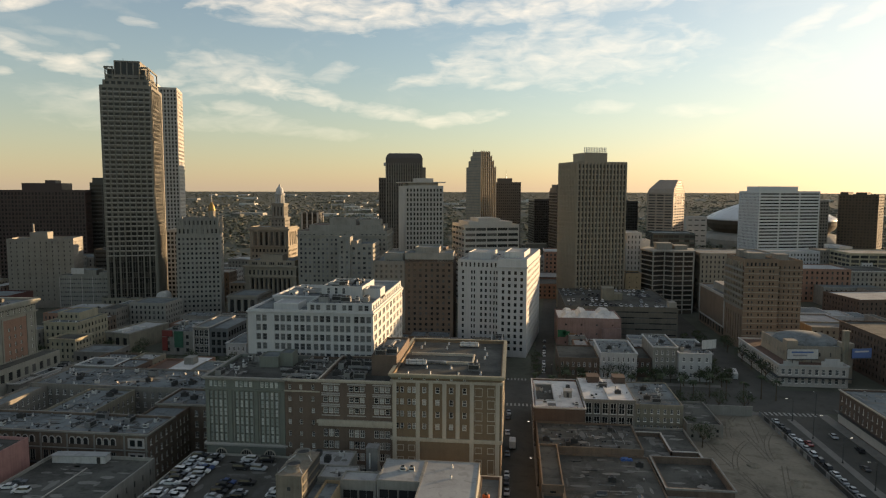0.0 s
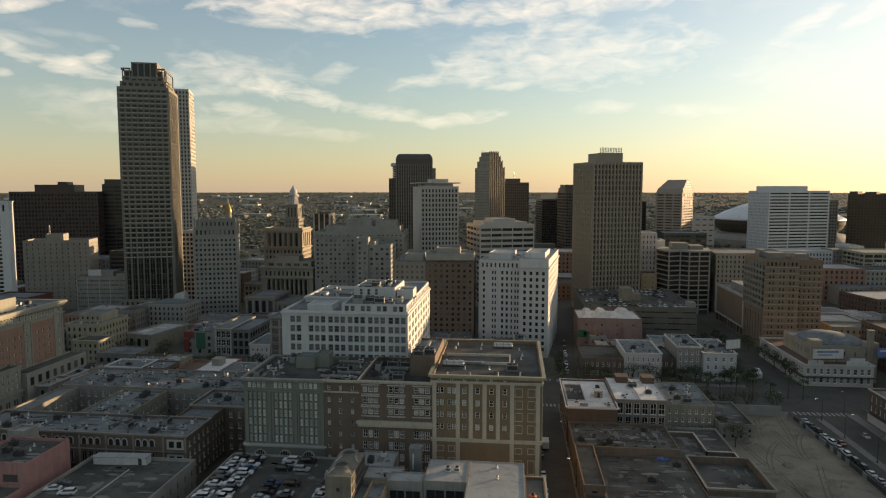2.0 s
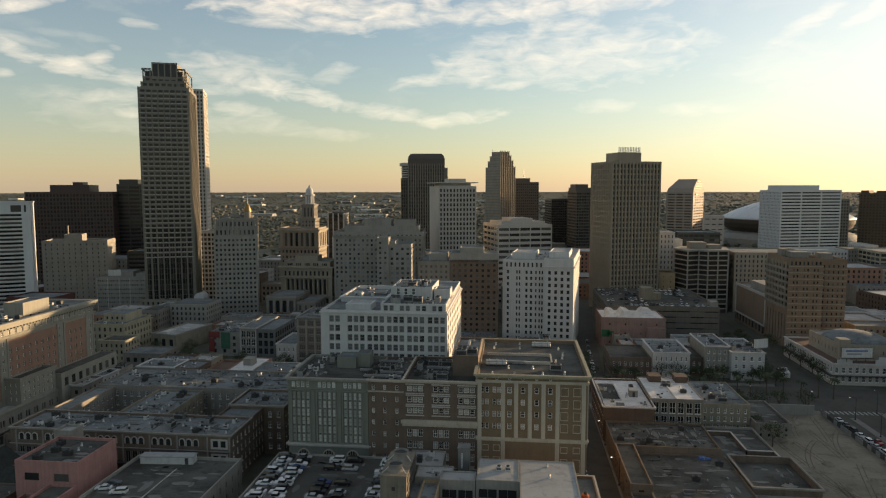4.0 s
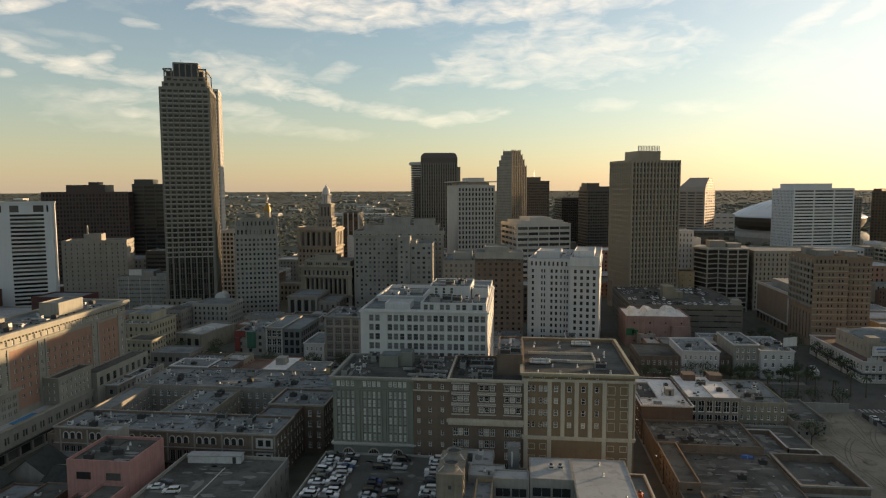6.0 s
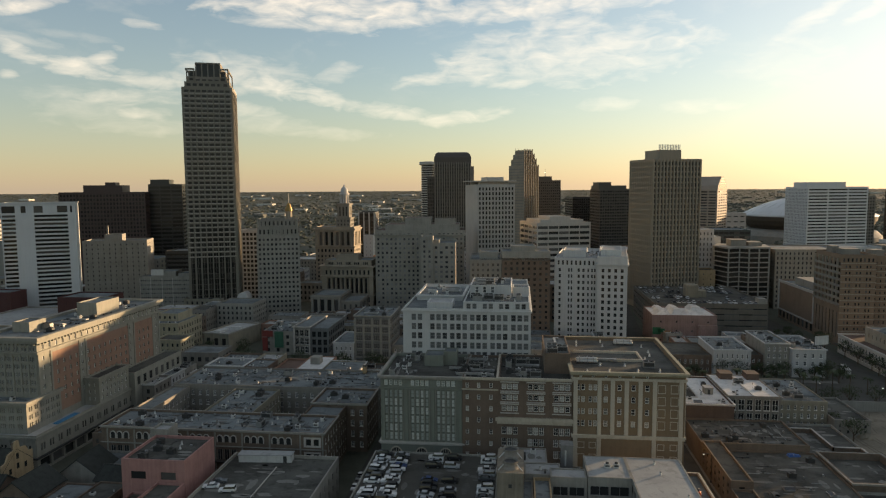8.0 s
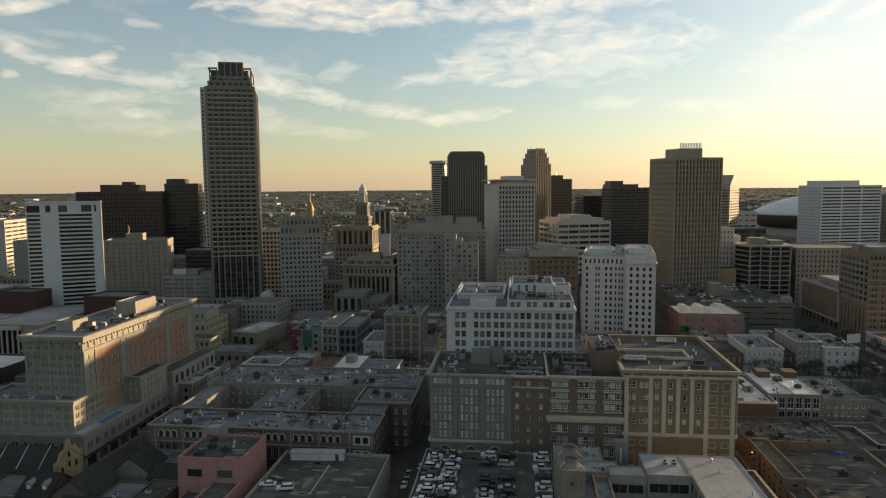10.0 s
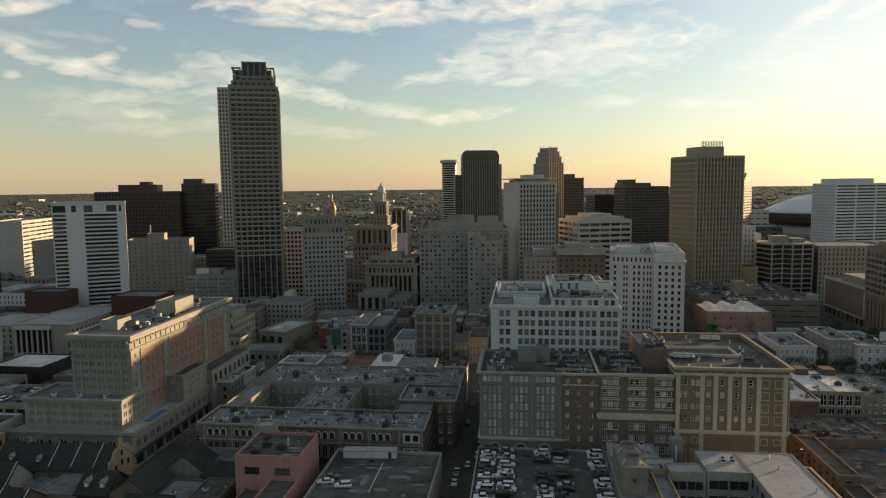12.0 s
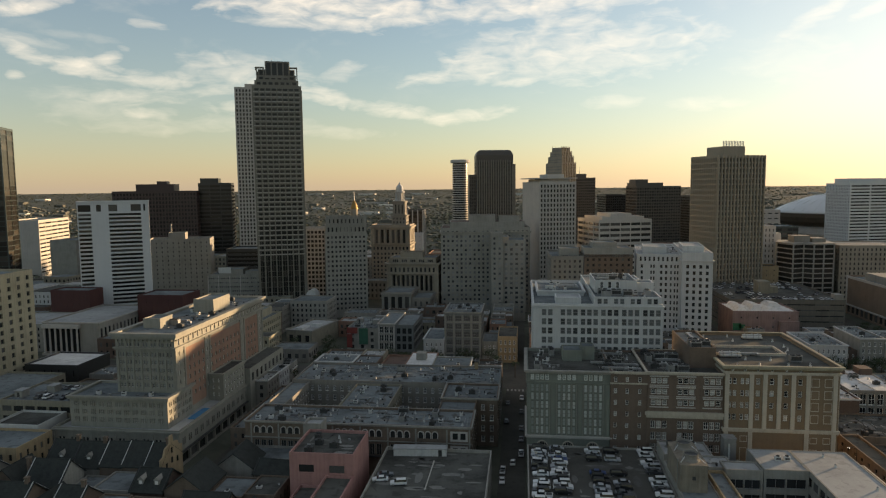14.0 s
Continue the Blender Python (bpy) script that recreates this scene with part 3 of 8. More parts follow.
def crown_tower():
    w, d, h = 35.0, 40.0, 172.0
    b = thing("office_tower", at_z(-296.5, 455.6, 19), "tall grey stone tower with a stepped crown", "building")
    f = us_of(8, w, 0.8, 1.4)
    rows = lambda us: [B(4, 48, 11, us, 0.985, 0.8), B(48, 70, 6, us, 0.78, 0.9), B(70, 160, 26, us, 0.6, 0.9), B(160, 171, 3, us, 0.46, 0.6)]
    block(b, w, d, 0, h, STONE_TOWER, GLASS_TOWER, {"F": rows(f), "R": rows(f), "L": rows(f)}, ROOF_GREY)
    fins(b, "F", w, d, 0, h - 3, [0.7 + (w - 1.4) / 8 * i for i in range(9)], 0.5, 0.4, STONE_TOWER)
    fins(b, "F", w, d, 0, 60, [0.7 + (w - 1.4) / 8 * (i + 0.5) for i in range(8)], 0.35, -0.25, DARK_METAL, "mullion")
    fins(b, "R", w, d, 0, h - 3, [0.7 + (w - 1.4) / 8 * i for i in range(9)], 0.75, 0.45, STONE_TOWER)
    sill = Shape().box(0.8, w - 0.8, -0.28, -0.02, 0, 0.55).mesh("spandrel_ledge", STONE_PALE)
    for i in range(35):
        z = 48.4 + 3.62 * i if i < 6 else 70.25 + 3.4615 * (i - 6)
        if z < 170:
            part("spandrel_ledge", sill, None, b, at=pose(0, 0, z))
    for ins, z0, z1, n in ((1.9, h - 1.2, h + 4, 7), (3.6, h + 3, h + 8, 6)):
        corner(ins, ins)
        w2, d2 = w - 2 * ins, d - 2 * ins
        us = us_of(n, w2, 0.66, 0.8)
        block(b, w2, d2, z0, z1, STONE_TOWER, GLASS_TOWER, {"F": [B(z0 + 1.4, z1 - 0.3, 1, us, 0.6, 0.6)], "R": [B(z0 + 1.4, z1 - 0.3, 1, us, 0.6, 0.6)]}, name="crown_tier")
    corner()
    for x0, x1, y0, y1 in ((3.2, 4.0, 3.2, 4.0), (w - 3.2, w - 2.4, 2.4, 3.2), (w - 3.2, w - 2.4, d - 3.2, d - 2.4), (2.4, 3.2, d - 3.2, d - 2.4),
                           (w - 3.2, w - 2.4, 8, 8.8), (8, 8.8, 3.2, 4.0), (w - 8.8, w - 8, 2.4, 3.2)):
        part("frame_post", Shape().box(x0, x1, y0, y1, h - 1, h + 12.6), STONE_TOWER, b)
    for x0, x1, y0, y1 in ((3.2, 9.0, 3.2, 4.0), (w - 9.0, w - 2.4, 2.4, 3.2), (2.4, 3.2, 4.0, d - 2.4), (w - 3.2, w - 2.4, 3.2, d - 2.4)):
        part("frame_beam", Shape().box(x0, x1, y0, y1, h + 12.6, h + 13.8), STONE_TOWER, b)
    corner(4.4, 4.4)
    block(b, w - 8.8, d - 8.8, h + 6, h + 12.2, STONE_DIM, GLASS_TOWER, {"F": [B(h + 7.6, h + 11.6, 1, [(1.0, 5.2), (20.6, 25.4)], 0.9, 0.5)]}, ROOF_DARK, name="penthouse")
    corner(9.5, 3.4)
    block(b, 17.5, d - 7, h + 6, h + 18, STONE_DIM, GLASS_TOWER, {"F": [B(h + 7.2, h + 17.2, 1, us_of(4, 17.5, 0.78, 0.4), 0.94, 0.4)]}, ROOF_DARK, name="penthouse")
    for x, y, q in ((14, 12, 4.0), (20, 16, 2.6), (24, 22, 3.2)):
        part("roof_mast", Shape().ring([(0.18, h + 17), (0.08, h + 17.2 + q)], 6, x, y), METAL_DARK, b)
    corner()


def grid_tower(name, label, x, y, turn, w, d, h, wall, glass, nf, nr, rows, share, wh, z0=5, into=0.5, tops=(), roof=None, faces="FRL", margin=0.6, parapet=1.2, over=None, cap=None):
    """A plain tower with a grid of recessed windows and stacked roof volumes (inset front, side, back share, height)."""
    b = thing(name, at_z(x, y, turn), label, "building")
    zt = h - parapet - 0.4
    over = over or {}
    sides = {f: [B(z0, zt, rows, us_of(nf if f == "F" else nr, w if f == "F" else d, over.get(f, (share, wh))[0], margin), over.get(f, (share, wh))[1], into)] for f in faces}
    block(b, w, d, 0, h, wall, glass, sides, roof or ROOF_GREY, parapet)
    for x0, x1, y0, y1, z in tops:
        corner(w * x0, d * y0)
        block(b, w * (x1 - x0), d * (y1 - y0), h - parapet - 0.3, z, cap or wall, glass, {}, roof or ROOF_GREY, 0.5, name="penthouse")
    corner()
    return b


crown_tower()
b = grid_tower("office_tower", "tall slender white tower with narrow upright windows", -398.5, 655.3, 20, 50, 42, 202.5, STONE_PALE, GLASS_TOWER, 15, 12, 48, 0.5, 0.62, tops=((0.2, 0.6, 0.2, 0.8, 207),))
fins(b, "F", 50, 42, 0, 201, [0.6 + 48.8 / 15 * i for i in range(16)], 0.9, 0.5, STONE_PALE)
b = grid_tower("office_block", "wide maroon granite office block with dark windows", -512.5, 612.5, 20, 80.5, 46, 96, MAROON_CLAD, GLASS_TOWER, 26, 14, 22, 0.6, 0.6, tops=((0.27, 0.72, 0.1, 0.9, 103), (0.5, 0.62, 0.3, 0.7, 106)))
b = grid_tower("office_block", "dark glass office block behind the maroon one", -446, 662, 20, 34, 40, 104, BLACK_CLAD, GLASS_TOWER, 3, 3, 24, 0.94, 0.6, tops=((0.05, 0.6, 0.1, 0.9, 109),))
b = grid_tower("office_tower", "brown precast tower with close upright ribs", 48.2, 527, 20, 42.5, 35.4, 119.7, BROWN_STRIPE, GLASS_TOWER, 14, 12, 27, 0.52, 0.7, into=0.8, tops=((0.22, 0.68, 0.2, 0.8, 127),), roof=ROOF_DARK)
fins(b, "F", 42.5, 35.4, 4, 119.2, [0.6 + 41.3 / 14 * i for i in range(15)], 1.05, 0.6, BROWN_STRIPE)
fins(b, "L", 42.5, 35.4, 4, 119.2, [0.6 + 34.2 / 12 * i for i in range(13)], 0.8, 0.5, BROWN_STRIPE)
aerial = Shape().box(-0.28, 0.28, -0.2, 0.2, 0, 4.8).mesh("antenna", METAL_WHITE)
for i in range(14):
    part("antenna", aerial, None, b, at=pose(9.6 + i * 1.4, 7.6, 126.4))


def stepped_tower():
    """A square tower, corner on, whose sunny side has piers between glass strips and steps back at the top."""
    b = thing("office_tower", at_z(-69.6, 965.8, -44), "stepped stone tower with bronze glass strips in evening sun", "building")
    for q, z0, z1 in ((0.0, 0.0, 129.0), (2.2, 127.5, 138.0), (4.2, 136.5, 145.0), (6.2, 143.5, 151.0)):
        corner(q, q)
        w = 30 - 2 * q
        n = max(4, round(w / 3.75))
        rows = max(1, round((z1 - z0) / 4.2))
        block(b, w, w, z0, z1, STONE_TAN, GLASS_BRONZE, {"F": [B(z0 + 2, z1 - 2, rows, [], 0.26, 0.2)], "R": [B(z0 + 1.6, z1 - 0.6, rows, us_of(n, w, 0.62, 0.4), 0.9, 0.35)]}, name="tier")
        fins(b, "R", w, w, z0, z1 + 1.5, [0.4 + (w - 0.8) / n * i for i in range(n + 1)], 1.2, 0.7, STONE_DIM)
        for i in range(rows):
            z = z0 + 2 + (z1 - z0 - 4) / rows * i
            part("floor_band", Shape().box(q + 0.6, q + w - 0.6, q - 0.12, q - 0.01, z, z + 1.3), STONE_DIM, b)
    corner()
    part("roof_mast", Shape().bar((6, 8, 150), (6, 8, 154.5), 0.2).bar((10, 9, 150), (10, 9, 153.5), 0.2), METAL_GREY, b)


stepped_tower()
b = grid_tower("office_tower", "dark narrow office tower with a roof mast", -28.5, 1050, 3, 38.5, 38, 109, DARK_METAL, GLASS_TOWER, 12, 12, 24, 0.6, 0.55, tops=((0.05, 0.65, 0.1, 0.9, 115),))
part("mast", Shape().ring([(0.5, 115), (0.12, 127)], 6, 16, 19), METAL_GREY, b)


def arched_tower():
    w, d, h = 46.0, 40.0, 130.0
    b = thing("office_tower", at_z(-160, 823, 8), "dark ribbed tower with a rounded crown", "building")
    us = us_of(15, w, 0.5, 0.8)
    block(b, w, d, 0, h, DARK_METAL, GLASS_TOWER, {"F": [B(4, h - 2, 28, us, 0.7, 0.5)], "R": [B(4, h - 2, 28, us_of(12, d, 0.5, 0.8), 0.7, 0.5)], "L": [B(4, h - 2, 28, us_of(12, d, 0.5, 0.8), 0.7, 0.5)]})
    fins(b, "F", w, d, 2, h, [0.8 + (w - 1.6) / 15 * i for i in range(16)], 0.9, 0.6, STONE_DIM)
    prof = [(0, h - 0.8), (0, h + 6), (1.2, h + 9.5), (3.2, h + 11.8), (5.5, h + 12.6)]
    s, n = Shape(), len(prof)
    s.v = [p for q, z in prof for p in ((q, q, z), (w - q, q, z), (w - q, d - q, z), (q, d - q, z))]
    for j in range(n - 1):
        for i in range(4):
            s.f.append((j * 4 + i, j * 4 + (i + 1) % 4, j * 4 + 4 + (i + 1) % 4, j * 4 + 4 + i))
    s.f.append(tuple((n - 1) * 4 + i for i in range(4)))
    s.m = [0] * len(s.f)
    part("rounded_crown", s, DARK_METAL, b)
    corner(-9, 4)
    block(b, 9, 26, 0, 112, DARK_METAL, GLASS_TOWER, {"F": [B(4, 110, 24, us_of(3, 9, 0.5, 0.6), 0.7, 0.5)]}, name="side_wing")
    corner(w, 8)
    block(b, 4, 24, 0, 125, STONE_DIM, GLASS_TOWER, {}, name="side_wing")
    corner()


arched_tower()


def round_tower():
    b = thing("round_hotel_tower", at_z(-213, 1165), "round ribbed tower with a flared top storey", "building")
    s, g = Shape(), Shape()
    for i in range(33):
        z = 6 + i * 4.0
        s.ring([(13.6, z), (14.2, z + 0.2), (14.2, z + 1.5), (13.6, z + 1.7)], 24)
    s.ring([(15.4, 138), (17.0, 139), (17.0, 143), (15.0, 144)], 24)
    g.ring([(13.2, 0), (13.2, 139)], 24)
    part("floor_band", s, STONE_PALE, b, kind="stuff")
    part("window_glass", g, GLASS_TOWER, b)


round_tower()
b = grid_tower("office_tower", "pale grey tower with close upright window strips", -88.5, 538, 16, 31.5, 50, 100.7, STONE_PALE, GLASS_TOWER, 11, 12, 24, 0.5, 0.62, tops=((0.35, 0.8, 0.25, 0.7, 107), (0.1, 0.9, 0.15, 0.85, 103)), faces="FR")
fins(b, "F", 31.5, 50, 3, 97, [0.6 + 30.3 / 11 * i for i in range(12)], 0.7, 0.5, STONE_PALE)
part("canopy", Shape().box(-3, 34, 4, 46, 103.2, 104), STONE_PALE, b, "thin flat roof canopy")


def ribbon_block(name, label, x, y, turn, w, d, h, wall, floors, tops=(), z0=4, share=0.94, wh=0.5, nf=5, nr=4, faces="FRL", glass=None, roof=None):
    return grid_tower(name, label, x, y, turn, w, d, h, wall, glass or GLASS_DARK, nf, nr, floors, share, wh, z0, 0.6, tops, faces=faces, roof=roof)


# Dark glass in the bands stands in for shade inside open decks.
ribbon_block("parking_block", "white block with long dark glass bands painted as open shade", -40.1, 540, 18, 46.7, 45, 69.2, STONE_PALE, 14, ((0.3, 0.7, 0.2, 0.8, 74), (0.1, 0.9, 0.1, 0.9, 71.5)), roof=ROOF_PALE)
grid_tower("office_block", "wide pale grey office block with ribbon windows", 313.2, 896.5, 16, 88, 43, 96.4, WHITE_PANEL, GLASS_DARK, 3, 15, 22, 0.94, 0.44, tops=((0.06, 0.7, 0.2, 0.8, 102.5),), over={"L": (0.45, 0.62)}, faces="FL", margin=0.8)


def gabled_tower():
    """A tan tower whose roof slopes back to a flat ridge, with a chamfered gable at the sunny end."""
    w, d, h = 38.0, 50.0, 93.0
    b = thing("office_tower", at_z(191.5, 994.5, -31), "tan office tower with a gabled stone crown", "building")
    sides = {f: [B(5, h - 1, 22, us_of(3 if f == "F" else 4, w if f == "F" else d, 0.84, 1.2), 0.46, 0.5)] for f in "FR"}
    block(b, w, d, 0, h, PINK_STONE, GLASS_DARK, sides, ROOF_GREY)
    s = Shape()
    e, m, z0, z1, z2 = 2.0, 11.0, h - 0.1, h + 6.0, h + 19.0
    lo = [(0, 0, z0), (w, 0, z0), (w, d, z0), (0, d, z0)]
    mid = [(e, e, z1), (w, e, z1), (w, d - e, z1), (e, d - e, z1)]
    top = [(m, d / 2 - 7, z2), (w, d / 2 - 7, z2), (w, d / 2 + 7, z2), (m, d / 2 + 7, z2)]
    for a, c in ((lo, mid), (mid, top)):
        for i in range(4):
            j = (i + 1) % 4
            s.face([a[i], a[j], c[j], c[i]])
    s.face(top)
    part("sloped_crown", s.weld(), PINK_STONE, b, "sloping stone crown with a flat ridge")
    for k in range(5):
        part("crown_band", Shape().box(w - 0.3, w + 0.12, e + 3.4 * k + 2, d - e - 3.4 * k - 2, h + 0.5 + 3.6 * k, h + 2.3 + 3.6 * k), GLASS_DARK, b)


gabled_tower()
grid_tower("office_tower", "dark brown tower catching a little evening sun", 438, 959, -35, 46.5, 46, 92, BRONZE_DIM, GLASS_TOWER, 12, 14, 22, 0.6, 0.55, over={"R": (0.5, 0.4)}, tops=((0.02, 0.22, 0.1, 0.9, 95.5), (0.4, 0.68, 0.2, 0.8, 95)))
grid_tower("office_block", "grey slab beside the wide office block", 405, 960, 10, 24, 30, 84, STONE_DIM, GLASS_TOWER, 6, 6, 18, 0.6, 0.5)


def outset(pts, q):
    """Moves each side of a plan outline (counter-clockwise) outwards by q."""
    out, n = [], len(pts)
    for i in range(n):
        a, p, c = Vector(pts[i - 1]), Vector(pts[i]), Vector(pts[(i + 1) % n])
        u, v = (p - a).normalized(), (c - p).normalized()
        nu, nv = Vector((u.y, -u.x)), Vector((v.y, -v.x))
        k = (nu + nv) / max(0.4, 1 + nu.dot(nv))
        out.append((p.x + k.x * q, p.y + k.y * q))
    return out


def prism(s, pts, z0, z1):
    n = len(pts)
    for i in range(n):
        (xa, ya), (xb, yb) = pts[i], pts[(i + 1) % n]
        s.face([(xa, ya, z0), (xb, yb, z0), (xb, yb, z1), (xa, ya, z1)])
    s.face([(x, y, z1) for x, y in pts])
    s.face([(x, y, z0) for x, y in pts][::-1])
    return s.weld()


def chevron_block():
    """Dark slab with a folded front and a thin pale ledge at every floor."""
    b = thing("office_block", at_z(109.2, 536.2), "dark folded office slab with thin pale floor ledges", "building")
    plan = [(-5.7, 18.4), (0.0, 0.0), (9.8, 5.3), (15.7, 0.8), (31.8, 3.8), (37.0, 29.0), (3.0, 37.0)]
    part("wall", prism(Shape(), plan, 0, 49.0), BRONZE_DIM, b)
    glass = Shape()
    for i in range(12):
        z = 3.2 + 3.85 * i
        part("ledge", prism(Shape(), outset(plan, 0.7), z, z + 0.42), STONE_PALE, b)
        prism(glass, outset(plan, 0.12), z + 1.1, z + 3.2)
    part("window_glass", glass, GLASS_TOWER, b, kind="stuff")
    part("parapet", prism(Shape(), outset(plan, 0.8), 49.0, 50.2), STONE_GREY, b)
    for x, y in [plan[i] for i in (0, 1, 2, 3, 4)] + [(23.7, 2.3)]:
        part("upright", Shape().box(x - 0.45, x + 0.45, y - 0.95, y - 0.05, 0, 49.5), STONE_GREY, b)
    for x0, x1, y0, y1, z in ((5, 17, 12, 24, 55), (19, 29, 12, 26, 53)):
        part("plant_room", Shape().box(x0, x1, y0, y1, 50, z).box(x0 - 0.3, x1 + 0.3, y0 - 0.3, y1 + 0.3, z, z + 0.4), STONE_DIM, b)


chevron_block()


def brick_office():
    """Brown brick block: ledged balconies on the long side, small windows in the front, thin pale floor bands."""
    w, d, h = 20.0, 34.0, 56.6
    b = thing("office_block", at_z(139.4, 418.5), "brown brick office block with balcony bands", "building")
    small = sorted((u + o - 0.5, u + o + 0.5) for u in (4.2, 10.2, 16.0) for o in (-1.0, 1.0))
    block(b, w, d, 0, h, BROWN_OFFICE, GLASS_DARK, {"F": [B(9, 51, 11, small, 0.42, 0.3), B(51.4, 55, 1, us_of(8, w, 0.5), 0.6, 0.3)],
          "L": [B(25.5, 52.5, 7, us_of(6, d, 0.86, 0.4), 0.62, 1.2), B(4, 22, 1, us_of(7, d, 0.3), 0.9, 0.3)]}, ROOF_DARK)
    for i in range(12):
        band_ring(b, w, d, 9.0 + 3.82 * i, 0.5, 0.22, STONE_TAN, "floor_band", "F")
    for i in range(7):
        part("balcony", Shape().box(-1.2, -0.03, -0.3, d, 25.4 + 3.857 * i, 26.1 + 3.857 * i).box(-1.2, -1.1, -0.3, d, 26.1 + 3.857 * i, 26.9 + 3.857 * i), STONE_DIM, b)
    fins(b, "L", w, d, 25, 54, [0.3 + 5.07 * i for i in range(7)], 0.5, 1.1, STONE_TAN)
    corner(w, 3.5)
    block(b, 15.0, 26, 0, 55.6, BROWN_OFFICE, GLASS_DARK, {"F": [B(9, 53, 12, us_of(5, 15, 0.32), 0.42, 0.3)]}, ROOF_DARK, name="rear_wing")
    for i in range(12):
        band_ring(b, 15.0, 26, 9.0 + 3.67 * i, 0.5, 0.22, STONE_TAN, "floor_band", "F")
    for x0, x1, y0, y1, z in ((-14, -4, 8, 18, 59), (-16, -12, 18, 26, 60), (2, 9, 6, 14, 58.6)):
        part("plant_room", Shape().box(w + x0, w + x1, 3.5 + y0, 3.5 + y1, 54.5, z), STONE_DIM, b)
    corner()
    b = thing("office_block", at_z(139.4, 453.0), "low brown brick wing in a pale stone frame", "building")
    block(b, 26, 60, 0, 28.4, BROWN_OFFICE, GLASS_DARK, {"L": [B(1, 6.5, 1, us_of(9, 60, 0.7), 0.9, 0.6)], "F": []}, ROOF_GREY)
    part("stone_frame", Shape().box(-0.5, -0.02, 0, 60, 26.8, 28.6).box(-0.5, -0.02, 0, 1.4, 6.8, 26.8).box(-0.5, -0.02, 58.6, 60, 6.8, 26.8).box(-0.5, -0.02, 0, 60, 6.6, 7.6), STONE_PALE, b)
    part("plant_room", Shape().box(5, 22, 14, 44, 27.5, 32.5), STONE_GREY, b)


brick_office()
grid_tower("office_block", "low dark slab tower beyond the ribbed tower", 33, 1112, 8, 44, 60, 81, BLACK_CLAD, GLASS_TOWER, 12, 14, 18, 0.8, 0.6)
grid_tower("office_block", "broad dark glass slab tower", 62, 985, 14, 68, 40, 95, DARK_METAL, GLASS_TOWER, 18, 10, 20, 0.8, 0.6, tops=((0.0, 0.62, 0.1, 0.9, 100), (0.02, 0.3, 0.2, 0.8, 105)))
grid_tower("office_block", "dark glass block next to the slab tower", 150, 1040, 14, 40, 40, 80, BLACK_CLAD, GLASS_TOWER, 10, 10, 18, 0.8, 0.6)


def dome_hall():
    b = thing("domed_arena", at_z(443, 1215), "huge low arena with a pale shallow dome", "building")
    part("drum", Shape().ring([(84, 0), (88, 20), (92, 27), (99, 32), (103.5, 40), (104.5, 47)], 64), BRONZE_DIM, b, "flared bronze drum")
    part("terrace", Shape().ring([(112, 0), (112, 14), (104, 22), (90, 25)], 48), STONE_GREY, b, "sloping pale terrace")
    ob = part("dome", Shape().ring([(105, 46.4), (105, 48.4), (100, 51.5), (88, 58), (72, 65), (54, 71.5), (36, 76.5), (18, 79.6), (6, 80.6), (2, 80.7)], 64), DOME_ROOF, b, "pale coated dome")
    for q in ob.data.polygons:
        q.use_smooth = True
    rib = Shape()
    for i in range(32):
        a = 2 * math.pi * i / 32
        for (ra, za), (rb, zb) in zip(((100, 51.6), (72, 65.1), (36, 76.6)), ((72, 65.1), (36, 76.6), (6, 80.7))):
            rib.bar((ra * math.cos(a), ra * math.sin(a), za), (rb * math.cos(a), rb * math.sin(a), zb), 0.35)
    part("dome_rib", rib, METAL_WHITE, b, kind="stuff")


dome_hall()

# ---- older stone office buildings ----
b = grid_tower("stone_tower", "grey stone setback tower with small square windows", -248, 466, 19, 31, 24, 64, STONE_GREY, GLASS_DARK, 10, 8, 16, 0.5, 0.48, tops=())
for q, za, zb, n in ((0.02, 63, 70, 10), (0.06, 69.5, 76, 9)):
    corner(31 * q, 24 * q)
    block(b, 31 * (1 - 2 * q), 24 * (1 - 2 * q), za, zb, STONE_GREY, GLASS_DARK, {f: [B(za + 0.6, zb - 0.8, 1, us_of(n, (31 if f == "F" else 24) * (1 - 2 * q), 0.4), 0.6, 0.4)] for f in "FRL"}, name="setback")
corner()
fins(b, "F", 31, 24, 64.5, 77.2, [1.2 + 31 * 0.92 / 9 * i for i in range(10)], 1.0, 0.4, STONE_GREY)
fins(b, "R", 31, 24, 64.5, 77.2, [1.2 + 24 * 0.9 / 7 * i for i in range(8)], 1.0, 0.4, STONE_GREY)


def gold_lantern():
    b = thing("gilded_cupola", at_z(-232, 492, 0, 68), "small gilded cupola on a stone lantern with a spire", "cupola")
    part("base", Shape().ring([(3.6, 0), (3.6, 7), (2.7, 7.4), (2.7, 13)], 8), STONE_TAN, b)
    part("dome", Shape().ring([(2.8, 13.02), (2.8, 13.8), (2.3, 16.0), (1.4, 18.2), (0.6, 19.6)], 12), GOLD, b, "gilded dome")
    part("spire", Shape().ring([(0.5, 19.6), (0.1, 27)], 6), METAL_GREY, b)


gold_lantern()


